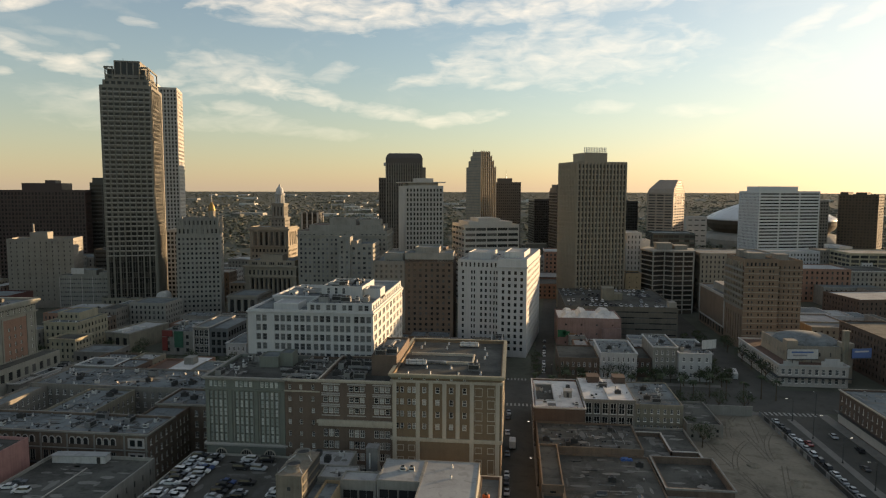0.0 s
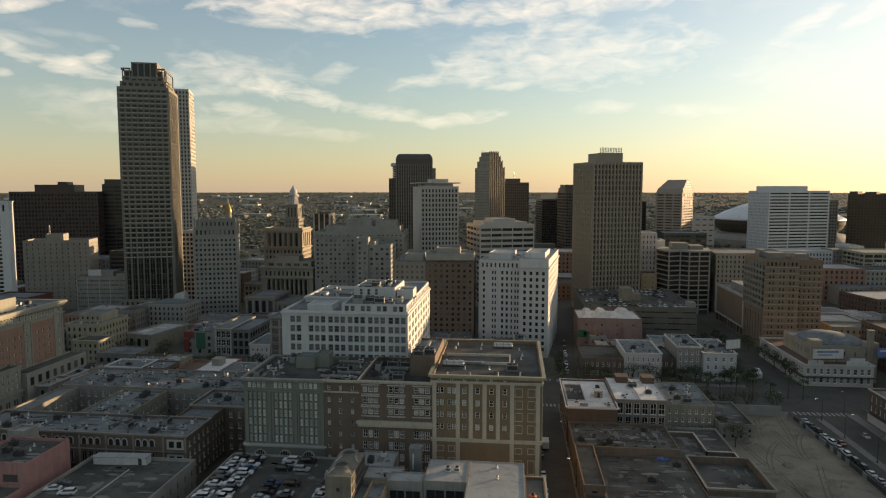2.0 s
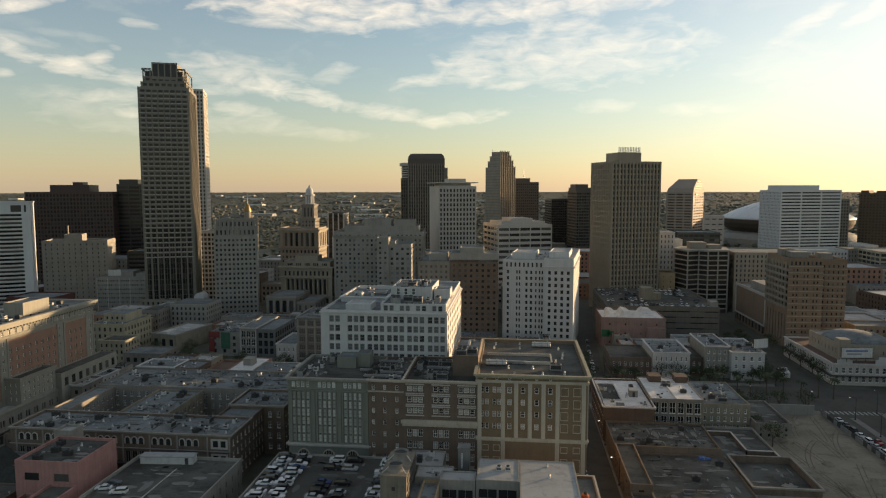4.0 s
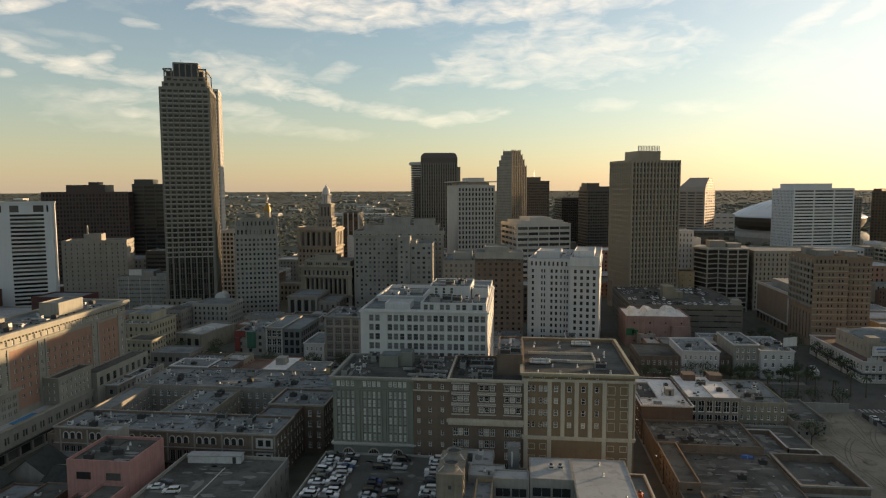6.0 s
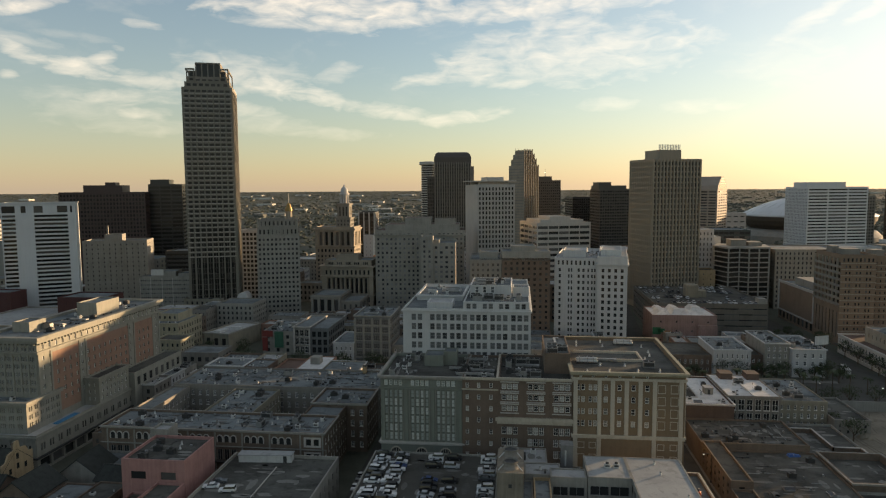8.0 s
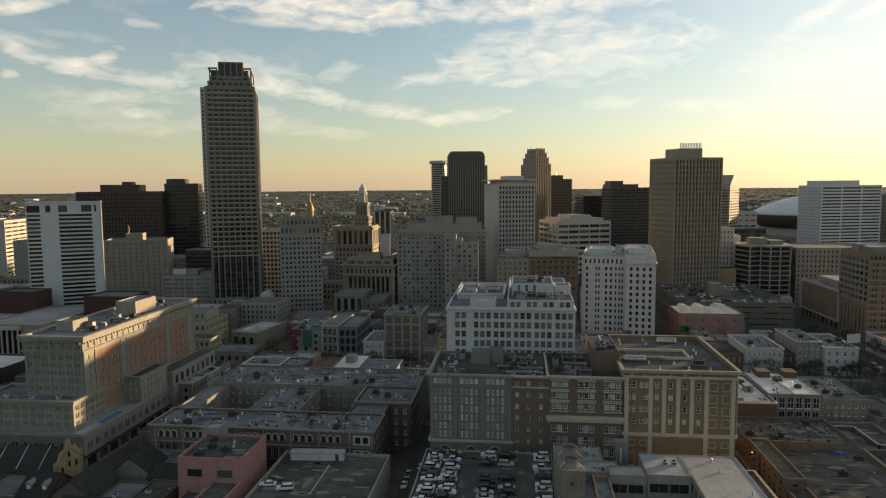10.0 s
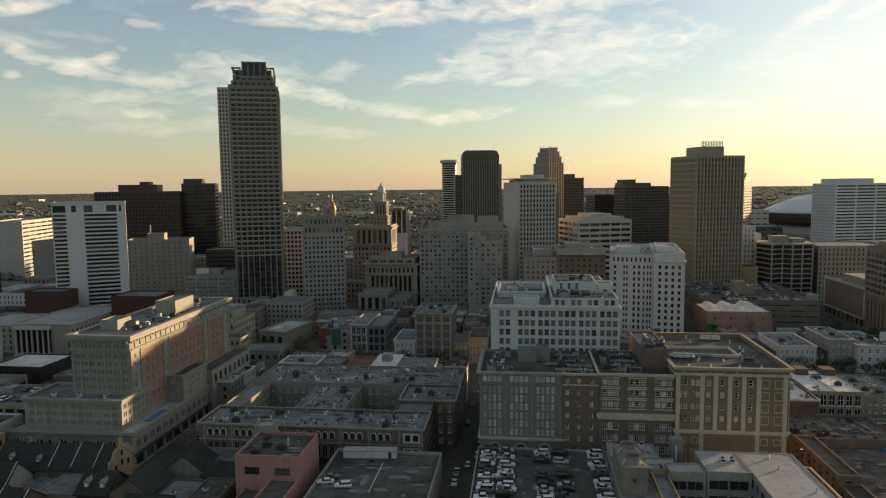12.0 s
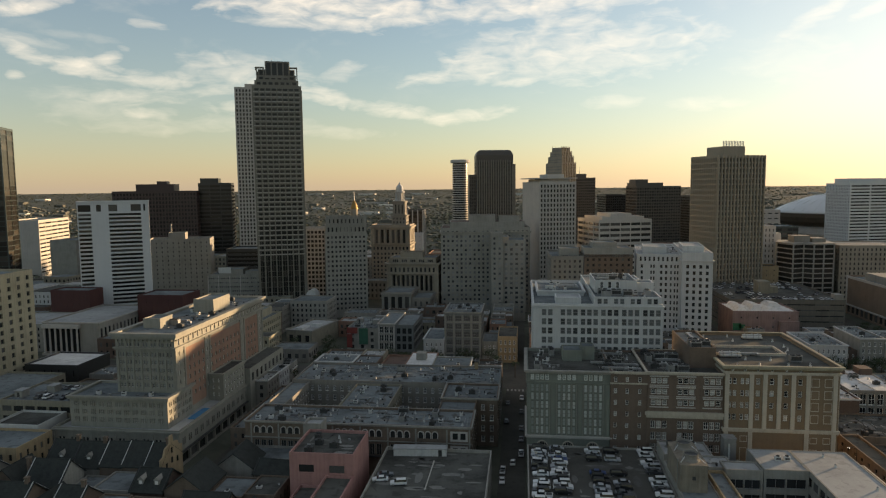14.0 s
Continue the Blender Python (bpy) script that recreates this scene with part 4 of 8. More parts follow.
def columned_office():
    w, d, h = 36.5, 26.0, 63.2
    b = thing("stone_office", at_z(-241.6, 588.5), "tan stone office with tall columned upper storeys", "building")
    tall = us_of(6, w, 0.5, 3.0)
    block(b, w, d, 0, h, STONE_TAN, GLASS_DARK, {"F": [B(4, 38, 9, us_of(10, w, 0.5, 1.0), 0.55, 0.4), B(39, 43.5, 1, us_of(10, w, 0.5, 1.0), 0.6, 0.4), B(45.5, 59, 1, tall, 0.92, 1.0)],
          "R": [B(4, 43, 10, us_of(7, d, 0.45, 1.0), 0.55, 0.4), B(45.5, 59, 1, us_of(4, d, 0.5, 2.0), 0.92, 1.0)]}, ROOF_GREY)
    for c in [3.0 + (w - 6.0) / 6 * i for i in range(7)]:
        part("column", Shape().ring([(0.9, 45.2), (0.75, 46), (0.65, 58.4), (0.9, 59.2)], 10, c, -0.5), STONE_TAN, b)
    band_ring(b, w, d, 44.2, 1.0, 1.4, STONE_TAN, "string_course")
    band_ring(b, w, d, 59.4, 2.2, 1.5, STONE_TAN)


columned_office()


def bank_cupola():
    b = thing("cupola_tower", at_z(-222.6, 591.0, 0, 62.3), "square stone tower carrying a white columned cupola", "cupola")
    w = 13.6
    block(b, w, w, 0, 9.5, STONE_DIM, GLASS_DARK, {f: [B(1, 8, 2, us_of(4, w, 0.4), 0.5, 0.4)] for f in "FRL"}, name="lower_stage")
    band_ring(b, w, w, 8.2, 1.2, 0.9, STONE_DIM)
    corner(1.2, 1.2)
    block(b, w - 2.4, w - 2.4, 8.6, 22.4, STONE_DIM, GLASS_DARK, {f: [B(10.4, 19.6, 1, us_of(3, w - 2.4, 0.4, 1.0), 0.9, 0.6)] for f in "FRL"}, name="upper_stage")
    band_ring(b, w - 2.4, w - 2.4, 20.6, 1.4, 1.0, STONE_DIM)
    corner()
    cx = cy = w / 2
    part("cupola_base", Shape().ring([(4.9, 21.0), (4.9, 22.5), (4.5, 22.6), (4.5, 22.7)], 20, cx, cy), WHITE_PAINT, b)
    col = Shape().ring([(0.5, 0), (0.36, 7.2)], 8).mesh("column", WHITE_PAINT)
    for i in range(12):
        a = 2 * math.pi * i / 12
        part("column", col, None, b, at=pose(cx + 3.9 * math.cos(a), cy + 3.9 * math.sin(a), 22.6))
    part("drum", Shape().ring([(3.2, 22.6), (3.2, 29.8)], 16, cx, cy), STONE_PALE, b)
    part("entablature", Shape().ring([(4.3, 29.8), (4.6, 30.4), (4.6, 31.4), (3.5, 31.6), (3.5, 33.2)], 20, cx, cy), WHITE_PAINT, b)
    part("dome", Shape().ring([(3.5, 33.2), (3.2, 35.0), (2.3, 36.6), (1.2, 37.6), (0.9, 37.8), (0.9, 38.8), (0.45, 39.4), (0.1, 40.2)], 20, cx, cy), WHITE_PAINT, b, "white ribbed cupola dome")


bank_cupola()


def bank_block():
    w, d, h = 41.0, 30.0, 38.0
    b = thing("stone_office", at_z(-208.2, 496.5), "tan stone bank block with a colonnade and cornice", "building")
    block(b, w, d, 0, h, STONE_TAN, GLASS_DARK, {"F": [B(3, 14.5, 2, us_of(9, w, 0.5, 2.0), 0.7, 0.5), B(16, 29, 1, us_of(9, w, 0.55, 4.0), 0.94, 1.6), B(30, 36, 1, us_of(11, w, 0.45, 2.0), 0.6, 0.5)],
          "R": [B(3, 14.5, 2, us_of(6, d, 0.5, 2.0), 0.7, 0.5), B(16, 36, 4, us_of(7, d, 0.4, 1.0), 0.6, 0.4)]}, ROOF_GREY)
    for i in range(10):
        part("column", Shape().ring([(0.8, 15.6), (0.65, 16.6), (0.55, 28.4), (0.8, 29.2)], 10, 4.0 + 33.0 / 9 * i, -0.5), STONE_TAN, b)
    band_ring(b, w, d, 29.4, 1.0, 1.2, STONE_TAN, "string_course")
    band_ring(b, w, d, 14.6, 0.9, 1.3, STONE_TAN, "string_course")
    band_ring(b, w, d, 36.6, 1.8, 1.9, STONE_TAN)
    corner(1.8, 2.5)
    block(b, w - 3.6, d - 5, 37, 42.4, STONE_TAN, GLASS_DARK, {f: [B(38, 41.6, 1, spans(w - 3.6 if f == "F" else d - 5, 5, 0.6, 1.5, 3, 0.3), 0.55, 0.3)] for f in "FR"}, ROOF_GREY, name="attic")
    corner(10, 6)
    block(b, 18, 12, 41, 46.5, STONE_TAN, GLASS_DARK, {}, ROOF_DARK, name="penthouse")
    corner()


bank_block()
b = grid_tower("stone_office", "low stone bank building with tall recessed bays", -202.6, 450.5, 0, 21.5, 30, 22.5, STONE_DIM, GLASS_DARK, 4, 4, 1, 0.6, 0.8, into=1.4)
band_ring(b, 21.5, 30, 20.4, 1.2, 0.8, STONE_DIM)
b = grid_tower("stone_office", "dim stone hall beside the low bank", -180.9, 452, 0, 13.5, 28, 18.6, STONE_DIM, GLASS_DARK, 3, 4, 2, 0.4, 0.6)
band_ring(b, 13.5, 28, 16.8, 1.0, 0.7, STONE_DIM)
b = grid_tower("office_tower", "dark striped slab with white upright fins", -226, 690, 3, 18.5, 22, 73, BLACK_CLAD, GLASS_TOWER, 3, 4, 18, 0.8, 0.9)
fins(b, "F", 18.5, 22, 2, 72.8, [0.9, 6.4, 12.1, 17.6], 1.3, 0.4, STONE_PALE)
fins(b, "R", 18.5, 22, 2, 72.8, [0.9, 7.6, 14.3, 21.0], 1.3, 0.4, STONE_PALE)
grid_tower("office_block", "blank white wall block below the striped slab", -217, 676, 3, 10, 12, 49, WHITE_PAINT, GLASS_DARK, 2, 2, 10, 0.1, 0.3)
grid_tower("office_block", "white concrete frame block with dark square windows", -291, 530, 6, 30, 26, 63.7, STONE_PALE, GLASS_TOWER, 9, 7, 15, 0.7, 0.62)
vault = thing("white_canopy", at_z(-262.5, 461, 0), "white rounded canopy hall between the towers", "canopy")
s = Shape()
for i in range(10):
    a0, a1 = math.pi * i / 10, math.pi * (i + 1) / 10
    s.face([(4 - 4 * math.cos(a0), 0, 17 + 5 * math.sin(a0)), (4 - 4 * math.cos(a0), 9, 17 + 5 * math.sin(a0)), (4 - 4 * math.cos(a1), 9, 17 + 5 * math.sin(a1)), (4 - 4 * math.cos(a1), 0, 17 + 5 * math.sin(a1))])
s.face([(4 - 4 * math.cos(math.pi * i / 10), 0, 17 + 5 * math.sin(math.pi * i / 10)) for i in range(11)])
part("vault", s, METAL_WHITE, vault)
part("wall", Shape().box(0.1, 7.9, 0.1, 8.9, 0, 17), STONE_GREY, vault)
b = grid_tower("hotel_block", "broad grey stone hotel with rows of small windows", -164.6, 494, 5, 68.5, 45, 66, STONE_GREY, GLASS_PALE, 20, 12, 17, 0.45, 0.5, tops=((0.1, 0.95, 0.2, 0.9, 70), (0.32, 0.62, 0.3, 0.8, 75), (0.66, 0.9, 0.35, 0.7, 74)), roof=ROOF_RED)
band_ring(b, 68.5, 45, 61.5, 1.4, 1.0, STONE_GREY)
b = grid_tower("stone_office", "grey stone office with sunlit side", -123.9, 463.7, 3, 24, 32, 59, STONE_GREY, GLASS_PALE, 6, 8, 15, 0.5, 0.5, tops=((0.1, 0.5, 0.1, 0.7, 61),))
corner(-0.6, -1.2)
block(b, 8.5, 10, 0, 64, STONE_GREY, GLASS_PALE, {"F": [B(4, 62, 16, us_of(2, 8.5, 0.4), 0.45, 0.3)]}, name="stair_tower")
corner()
b = grid_tower("hotel_block", "brown brick block with pale upper storeys", -65, 393.5, 2, 29, 40, 56, BROWN_BRICK, GLASS_DARK, 8, 9, 15, 0.42, 0.5, tops=((0.0, 1.0, 0.0, 0.5, 60), (0.2, 0.7, 0.1, 0.5, 63)), roof=ROOF_GREY, cap=STONE_GREY)
grid_tower("hotel_block", "grey-topped brick block beside the brown one", -84.5, 392.8, 2, 19.3, 40, 55, STONE_DIM, GLASS_DARK, 6, 9, 15, 0.42, 0.5, tops=((0.3, 0.9, 0.2, 0.6, 59),), cap=STONE_GREY)
b = grid_tower("office_block", "pale grey block with vertical joints and small window rows", -341, 464.5, 8, 39.8, 22, 32.7, CONCRETE, GLASS_PALE, 24, 4, 8, 0.62, 0.34, tops=((0.2, 0.65, 0.2, 0.8, 36), (0.7, 0.95, 0.2, 0.8, 34.5)), over={"R": (0.6, 0.5)})
fins(b, "F", 39.8, 22, 1, 31.5, [0.5, 8.4, 17.0, 25.0, 39.3], 0.5, 0.25, STONE_PALE)
part("roof_sign", Shape().box(7.5, 17, 3.5, 4, 33, 37.5), METAL_WHITE, b, "blank white roof screen")
grid_tower("office_block", "pale stone block with scattered small windows", -406.5, 494, 19, 49, 26, 57, STONE_GREY, GLASS_DARK, 11, 7, 14, 0.18, 0.4, tops=((0.33, 0.6, 0.1, 0.6, 62), (0.36, 0.38, 0.2, 0.25, 69)))
grid_tower("office_block", "dark low glass block beside the stone one", -356, 530, 8, 30, 30, 46, BLACK_CLAD, GLASS_TOWER, 1, 1, 11, 0.96, 0.5)
b = grid_tower("office_block", "pale block with a sunlit banded side", -665.0, 650.6, 16, 34, 84, 65.1, STONE_PALE, GLASS_DARK, 1, 5, 13, 0.94, 0.4, faces="R")
grid_tower("office_block", "plain grey low block", -574.0, 600, 0, 28.2, 40, 48.1, CONCRETE, GLASS_DARK, 3, 3, 8, 0.1, 0.4, faces="R")


def balcony_tower():
    w, d, h = 45.0, 20.0, 90.0
    b = thing("hotel_tower", at_z(-405.0, 408.5, 30), "white hotel tower with curved balcony bands", "building")
    us = [(0.5, 8.4), (19.4, 40.0)]
    bands = [B(14, h - 8, 24, us, 0.58, 1.4), B(h - 7.4, h - 2.2, 1, [(0.5, 8.4), (11.8, 14.8), (19.4, 25.0), (33.5, 40.0), (41.6, 42.9)], 0.9, 1.2)]
    block(b, w, d, 0, h, WHITE_PANEL, GLASS_DARK, {"F": bands, "R": [B(h - 7.4, h - 2.2, 1, [(3, 6)], 0.95, 1.0)]}, ROOF_PALE)
    fh = (h - 22) / 24
    for i in range(24):
        z = 14 + fh * i
        for ua, ub in us:
            s, n = Shape(), 8
            pts = [(ua + (ub - ua) * j / n, -1.5 * math.sin(math.pi * j / n) ** 0.6 - 0.04) for j in range(n + 1)]
            for (xa, ya), (xb, yb) in zip(pts, pts[1:]):
                s.face([(xa, ya, z - 0.2), (xb, yb, z - 0.2), (xb, yb, z + 0.75), (xa, ya, z + 0.75)])
                s.face([(xa, ya, z + 0.75), (xb, yb, z + 0.75), (xb, yb + 0.2, z + 0.75), (xa, ya + 0.2, z + 0.75)])
                s.face([(xa, -0.02, z - 0.2), (xb, -0.02, z - 0.2), (xb, yb, z - 0.2), (xa, ya, z - 0.2)])
            part("balcony", s, WHITE_PANEL, b)
    band_ring(b, w, d, h - 1.2, 1.2, 0.5, WHITE_PANEL, name="parapet_cap")


balcony_tower()
grid_tower("apartment_block", "tan old apartment tower with notched parapet", -363, 234, 0, 28.4, 42, 60.5, YELLOW_STONE, GLASS_DARK, 7, 7, 14, 0.34, 0.56, tops=((0.05, 0.2, 0.0, 0.2, 63), (0.42, 0.58, 0.0, 0.2, 63), (0.8, 0.95, 0.0, 0.2, 63)))
grid_tower("office_tower", "tall dark teal glass tower with thin floor lines", -533, 436, 20, 42, 24, 146, TEAL_CLAD, GLASS_TOWER, 2, 2, 36, 0.97, 0.86, tops=((0.04, 0.8, 0.1, 0.9, 152),))

# ---- the long hotel: sage, brick and cream fronts ----
def cream_front():
    w, d, h = 34.4, 48.6, 40.3
    b = thing("hotel_building", at_z(-37.6, 202.0), "ochre brick hotel block with cream pilasters and sash windows", "building")
    cols = [(u - 0.65, u + 0.65) for u in (10.2, 14.4, 18.7, 22.9)]
    pair = [(u + o - 0.55, u + o + 0.55) for u in (2.4, 6.2) for o in (-0.75, 0.75)]
    us = sorted(pair + cols)
    small = [(u - 0.4, u + 0.4) for u in (2.4, 6.2, 10.2, 14.4, 18.7, 22.9)]
    side = spans(d, 11, 0.34, 1.5)
    block(b, w, d, 0, h, FACE_BRICK, GLASS_DARK, {
        "F": [B(21.75, 37.35, 4, us, 0.5, 0.35, "one_sash_sill"), B(38.5, 39.6, 1, small, 0.8, 0.3, "one")],
        "R": [B(6, 37.35, 8, side, 0.5, 0.35, "one_sash_sill")],
        "L": [B(38.2, 39.4, 1, spans(d, 6, 0.1, 3), 0.8, 0.3, "one")]}, ROOF_DARK, 0.9)
    fins(b, "F", w, d, 20.1, 37.7, [0.8, 8.2, 12.3, 16.6, 20.8, 25.2, 33.2], 1.3, 0.3, CREAM_TRIM)
    fins(b, "F", w, d, 0.2, 18.9, [0.8, 8.2, 25.2, 33.2], 1.3, 0.3, CREAM_TRIM)
    fins(b, "R", w, d, 20.1, 37.7, [0.8 + 4.7 * i for i in range(11)], 1.1, 0.3, CREAM_TRIM)
    band_ring(b, w, d, 18.9, 1.2, 0.5, CREAM_TRIM, "string_course")
    band_ring(b, w, d, 37.7, 0.9, 0.5, CREAM_TRIM, "string_course")
    band_ring(b, w, d, 39.4, 1.2, 1.1, YELLOW_STONE)
    def blind(u, z, ww, wh):
        s = Shape()
        s.box(u - ww / 2, u + ww / 2, -0.12, -0.01, z + wh / 2 - 0.16, z + wh / 2).box(u - ww / 2, u + ww / 2, -0.2, -0.01, z - wh / 2, z - wh / 2 + 0.2)
        s.box(u - ww / 2, u - ww / 2 + 0.16, -0.12, -0.01, z - wh / 2 + 0.2, z + wh / 2 - 0.16).box(u + ww / 2 - 0.16, u + ww / 2, -0.12, -0.01, z - wh / 2 + 0.2, z + wh / 2 - 0.16)
        part("blind_panel", s, CREAM_TRIM, b)
    for u in (27.3, 31.2):
        for i in range(4):
            blind(u, 23.6 + 3.9 * i, 2.4, 2.8)
    for u in (2.6, 6.2, 27.3, 31.2):
        blind(u, 16.6, 2.2, 2.0)
        blind(u, 11.4, 2.2, 4.6)
        blind(u, 5.4, 2.2, 4.6)
    # raised roof curbs
    zr = h - 0.9
    s = Shape().box(2.0, 24.5, 17.0, 17.5, zr, zr + 0.9).box(24.0, 24.5, 17.5, 28.5, zr, zr + 0.9).box(2.0, 24.0, 28.0, 28.5, zr, zr + 0.9)
    part("roof_curb", s, CREAM_TRIM, b)


def brick_front():
    w, d, h = 23.5, 29.5, 37.6
    b = thing("hotel_building", at_z(-61.2, 202.7), "brown brick hotel wing with triple white windows", "building")
    us = [(c + o - 0.75, c + o + 0.75) for c in (3.6, 12.0, 20.2) for o in (-1.8, 0, 1.8)]
    block(b, w, d, 0, h, BROWN_BRICK, GLASS_DARK, {"F": [
        B(25.7, 36.5, 3, us, 0.5, 0.3, "one_sash_sill_head"), B(3.0, 22.0, 5, us, 0.66, 0.3, "two_sash_sill")]}, ROOF_DARK, 0.8)
    band_ring(b, w, d, 22.5, 2.1, 0.9, CREAM_TRIM, "string_course", "F")
    band_ring(b, w, d, 36.7, 1.0, 0.7, CREAM_TRIM)
    for c in (3.6, 12.0, 20.2):
        for z in (36.0, 32.4, 28.8):
            part("lintel", Shape().box(c - 3.0, c + 3.0, -0.28, -0.01, z, z + 0.4), STONE_PALE, b)
            part("sill_course", Shape().box(c - 3.0, c + 3.0, -0.3, -0.01, z - 2.95, z - 2.65), STONE_PALE, b)
    b2 = thing("hotel_building", at_z(-72.9, 203.1), "plain brown brick hotel wing with small sash windows", "building")
    us = [(u - 0.5, u + 0.5) for u in (1.6, 5.3, 9.3)]
    block(b2, 11.7, 29.1, 0, 37.3, BROWN_BRICK, GLASS_DARK, {"F": [B(2.0, 36.6, 9, us, 0.42, 0.3, "one_sash_sill")]}, ROOF_DARK, 0.8)
    band_ring(b2, 11.7, 29.1, 33.1, 0.5, 0.25, CREAM_TRIM, "string_course", "F")
    band_ring(b2, 11.7, 29.1, 36.5, 0.9, 0.5, CREAM_TRIM, faces="F")
    b3 = thing("roof_penthouse", at_z(-46.2, 211.5, 0, 36.5), "brown brick rooftop penthouse with a low parapet", "penthouse")
    block(b3, 8.4, 27, 0, 7.2, BROWN_BRICK, GLASS_DARK, {}, ROOF_GREY, 0.8)
    b4 = thing("roof_penthouse", at_z(-87.5, 219, 0, 36.1), "sage painted rooftop plant house", "penthouse")
    block(b4, 6.6, 8, 0, 4.0, GREEN_PAINT, GLASS_DARK, {}, ROOF_GREY, 0.3)
    corner(6.6, 2)
    block(b4, 4.6, 6, 0, 5.0, GREEN_PAINT, GLASS_DARK, {}, ROOF_GREY, 0.3, name="stair_head")
    corner()


def sage_front():
    w, d, h = 27.1, 29.0, 37.1
    b = thing("hotel_building", at_z(-100.0, 203.7), "sage painted hotel front with tall glazed strips", "building")
    strips = [(c + o - 0.55, c + o + 0.55) for c in (4.2, 13.0, 21.6) for o in (-2.4, -0.8, 0.8, 2.4)]
    side = spans(d, 7, 0.3, 1.0)
    block(b, w, d, 0, h, GREEN_PAINT, GLASS_PALE, {
        "F": [B(15.2, 32.4, 6, strips, 0.9, 0.3, "one_sash", frame=GREEN_PAINT, pane=PANE_PALE), B(33.4, 36.0, 1, strips, 0.72, 0.3, "one_sash", pane=PANE_PALE)],
        "L": [B(3, 36, 9, side, 0.5, 0.3, "one_sash_sill")]}, ROOF_DARK, 0.8)
    fins(b, "F", w, d, 15.1, 32.5, [c + o for c in (4.2, 13.0, 21.6) for o in (-3.25, -1.6, 0, 1.6, 3.25)], 0.22, 0.25, STONE_GREY, "mullion")
    fins(b, "F", w, d, 15.1, 32.5, [0.8, 8.5, 17.3, 26.3], 1.2, 0.3, GREEN_PAINT)
    band_ring(b, w, d, 32.5, 0.7, 0.4, GREEN_PAINT, "string_course")
    band_ring(b, w, d, 14.0, 1.0, 0.7, STONE_PALE, "string_course", "FL")
    band_ring(b, w, d, 36.1, 1.1, 1.0, STONE_GREY)
    for c in (5.0, 13.5, 21.5):
        s, g, n = Shape(), Shape(), 10
        outer = [(c + 2.0 * math.cos(math.pi * i / n), 11.2 + 2.0 * math.sin(math.pi * i / n)) for i in range(n + 1)]
        inner = [(c + 1.6 * math.cos(math.pi * i / n), 11.2 + 1.6 * math.sin(math.pi * i / n)) for i in range(n + 1)]
        for i in range(n):
            (x0, z0), (x1, z1), (x2, z2), (x3, z3) = outer[i], outer[i + 1], inner[i + 1], inner[i]
            s.face([(x0, -0.25, z0), (x1, -0.25, z1), (x2, -0.25, z2), (x3, -0.25, z3)])
            s.face([(x0, -0.25, z0), (x0, -0.01, z0), (x1, -0.01, z1), (x1, -0.25, z1)])
        for i in range(5):
            x = c - 1.6 + 0.8 * i
            top = 11.2 + math.sqrt(max(0.0, 1.6 ** 2 - (x - c) ** 2))
            s.box(x - 0.07, x + 0.07, -0.12, -0.05, 8.8, max(top, 11.2))
        g.face([(x, -0.04, z) for x, z in inner] + [(c - 1.6, -0.04, 8.8), (c + 1.6, -0.04, 8.8)])
        arch = part("arched_window", s, CREAM_TRIM, b, "white barred arched window")
        part("pane", g, GLASS_DARK, arch)


cream_front()
brick_front()
sage_front()
SPLIT[0] = False


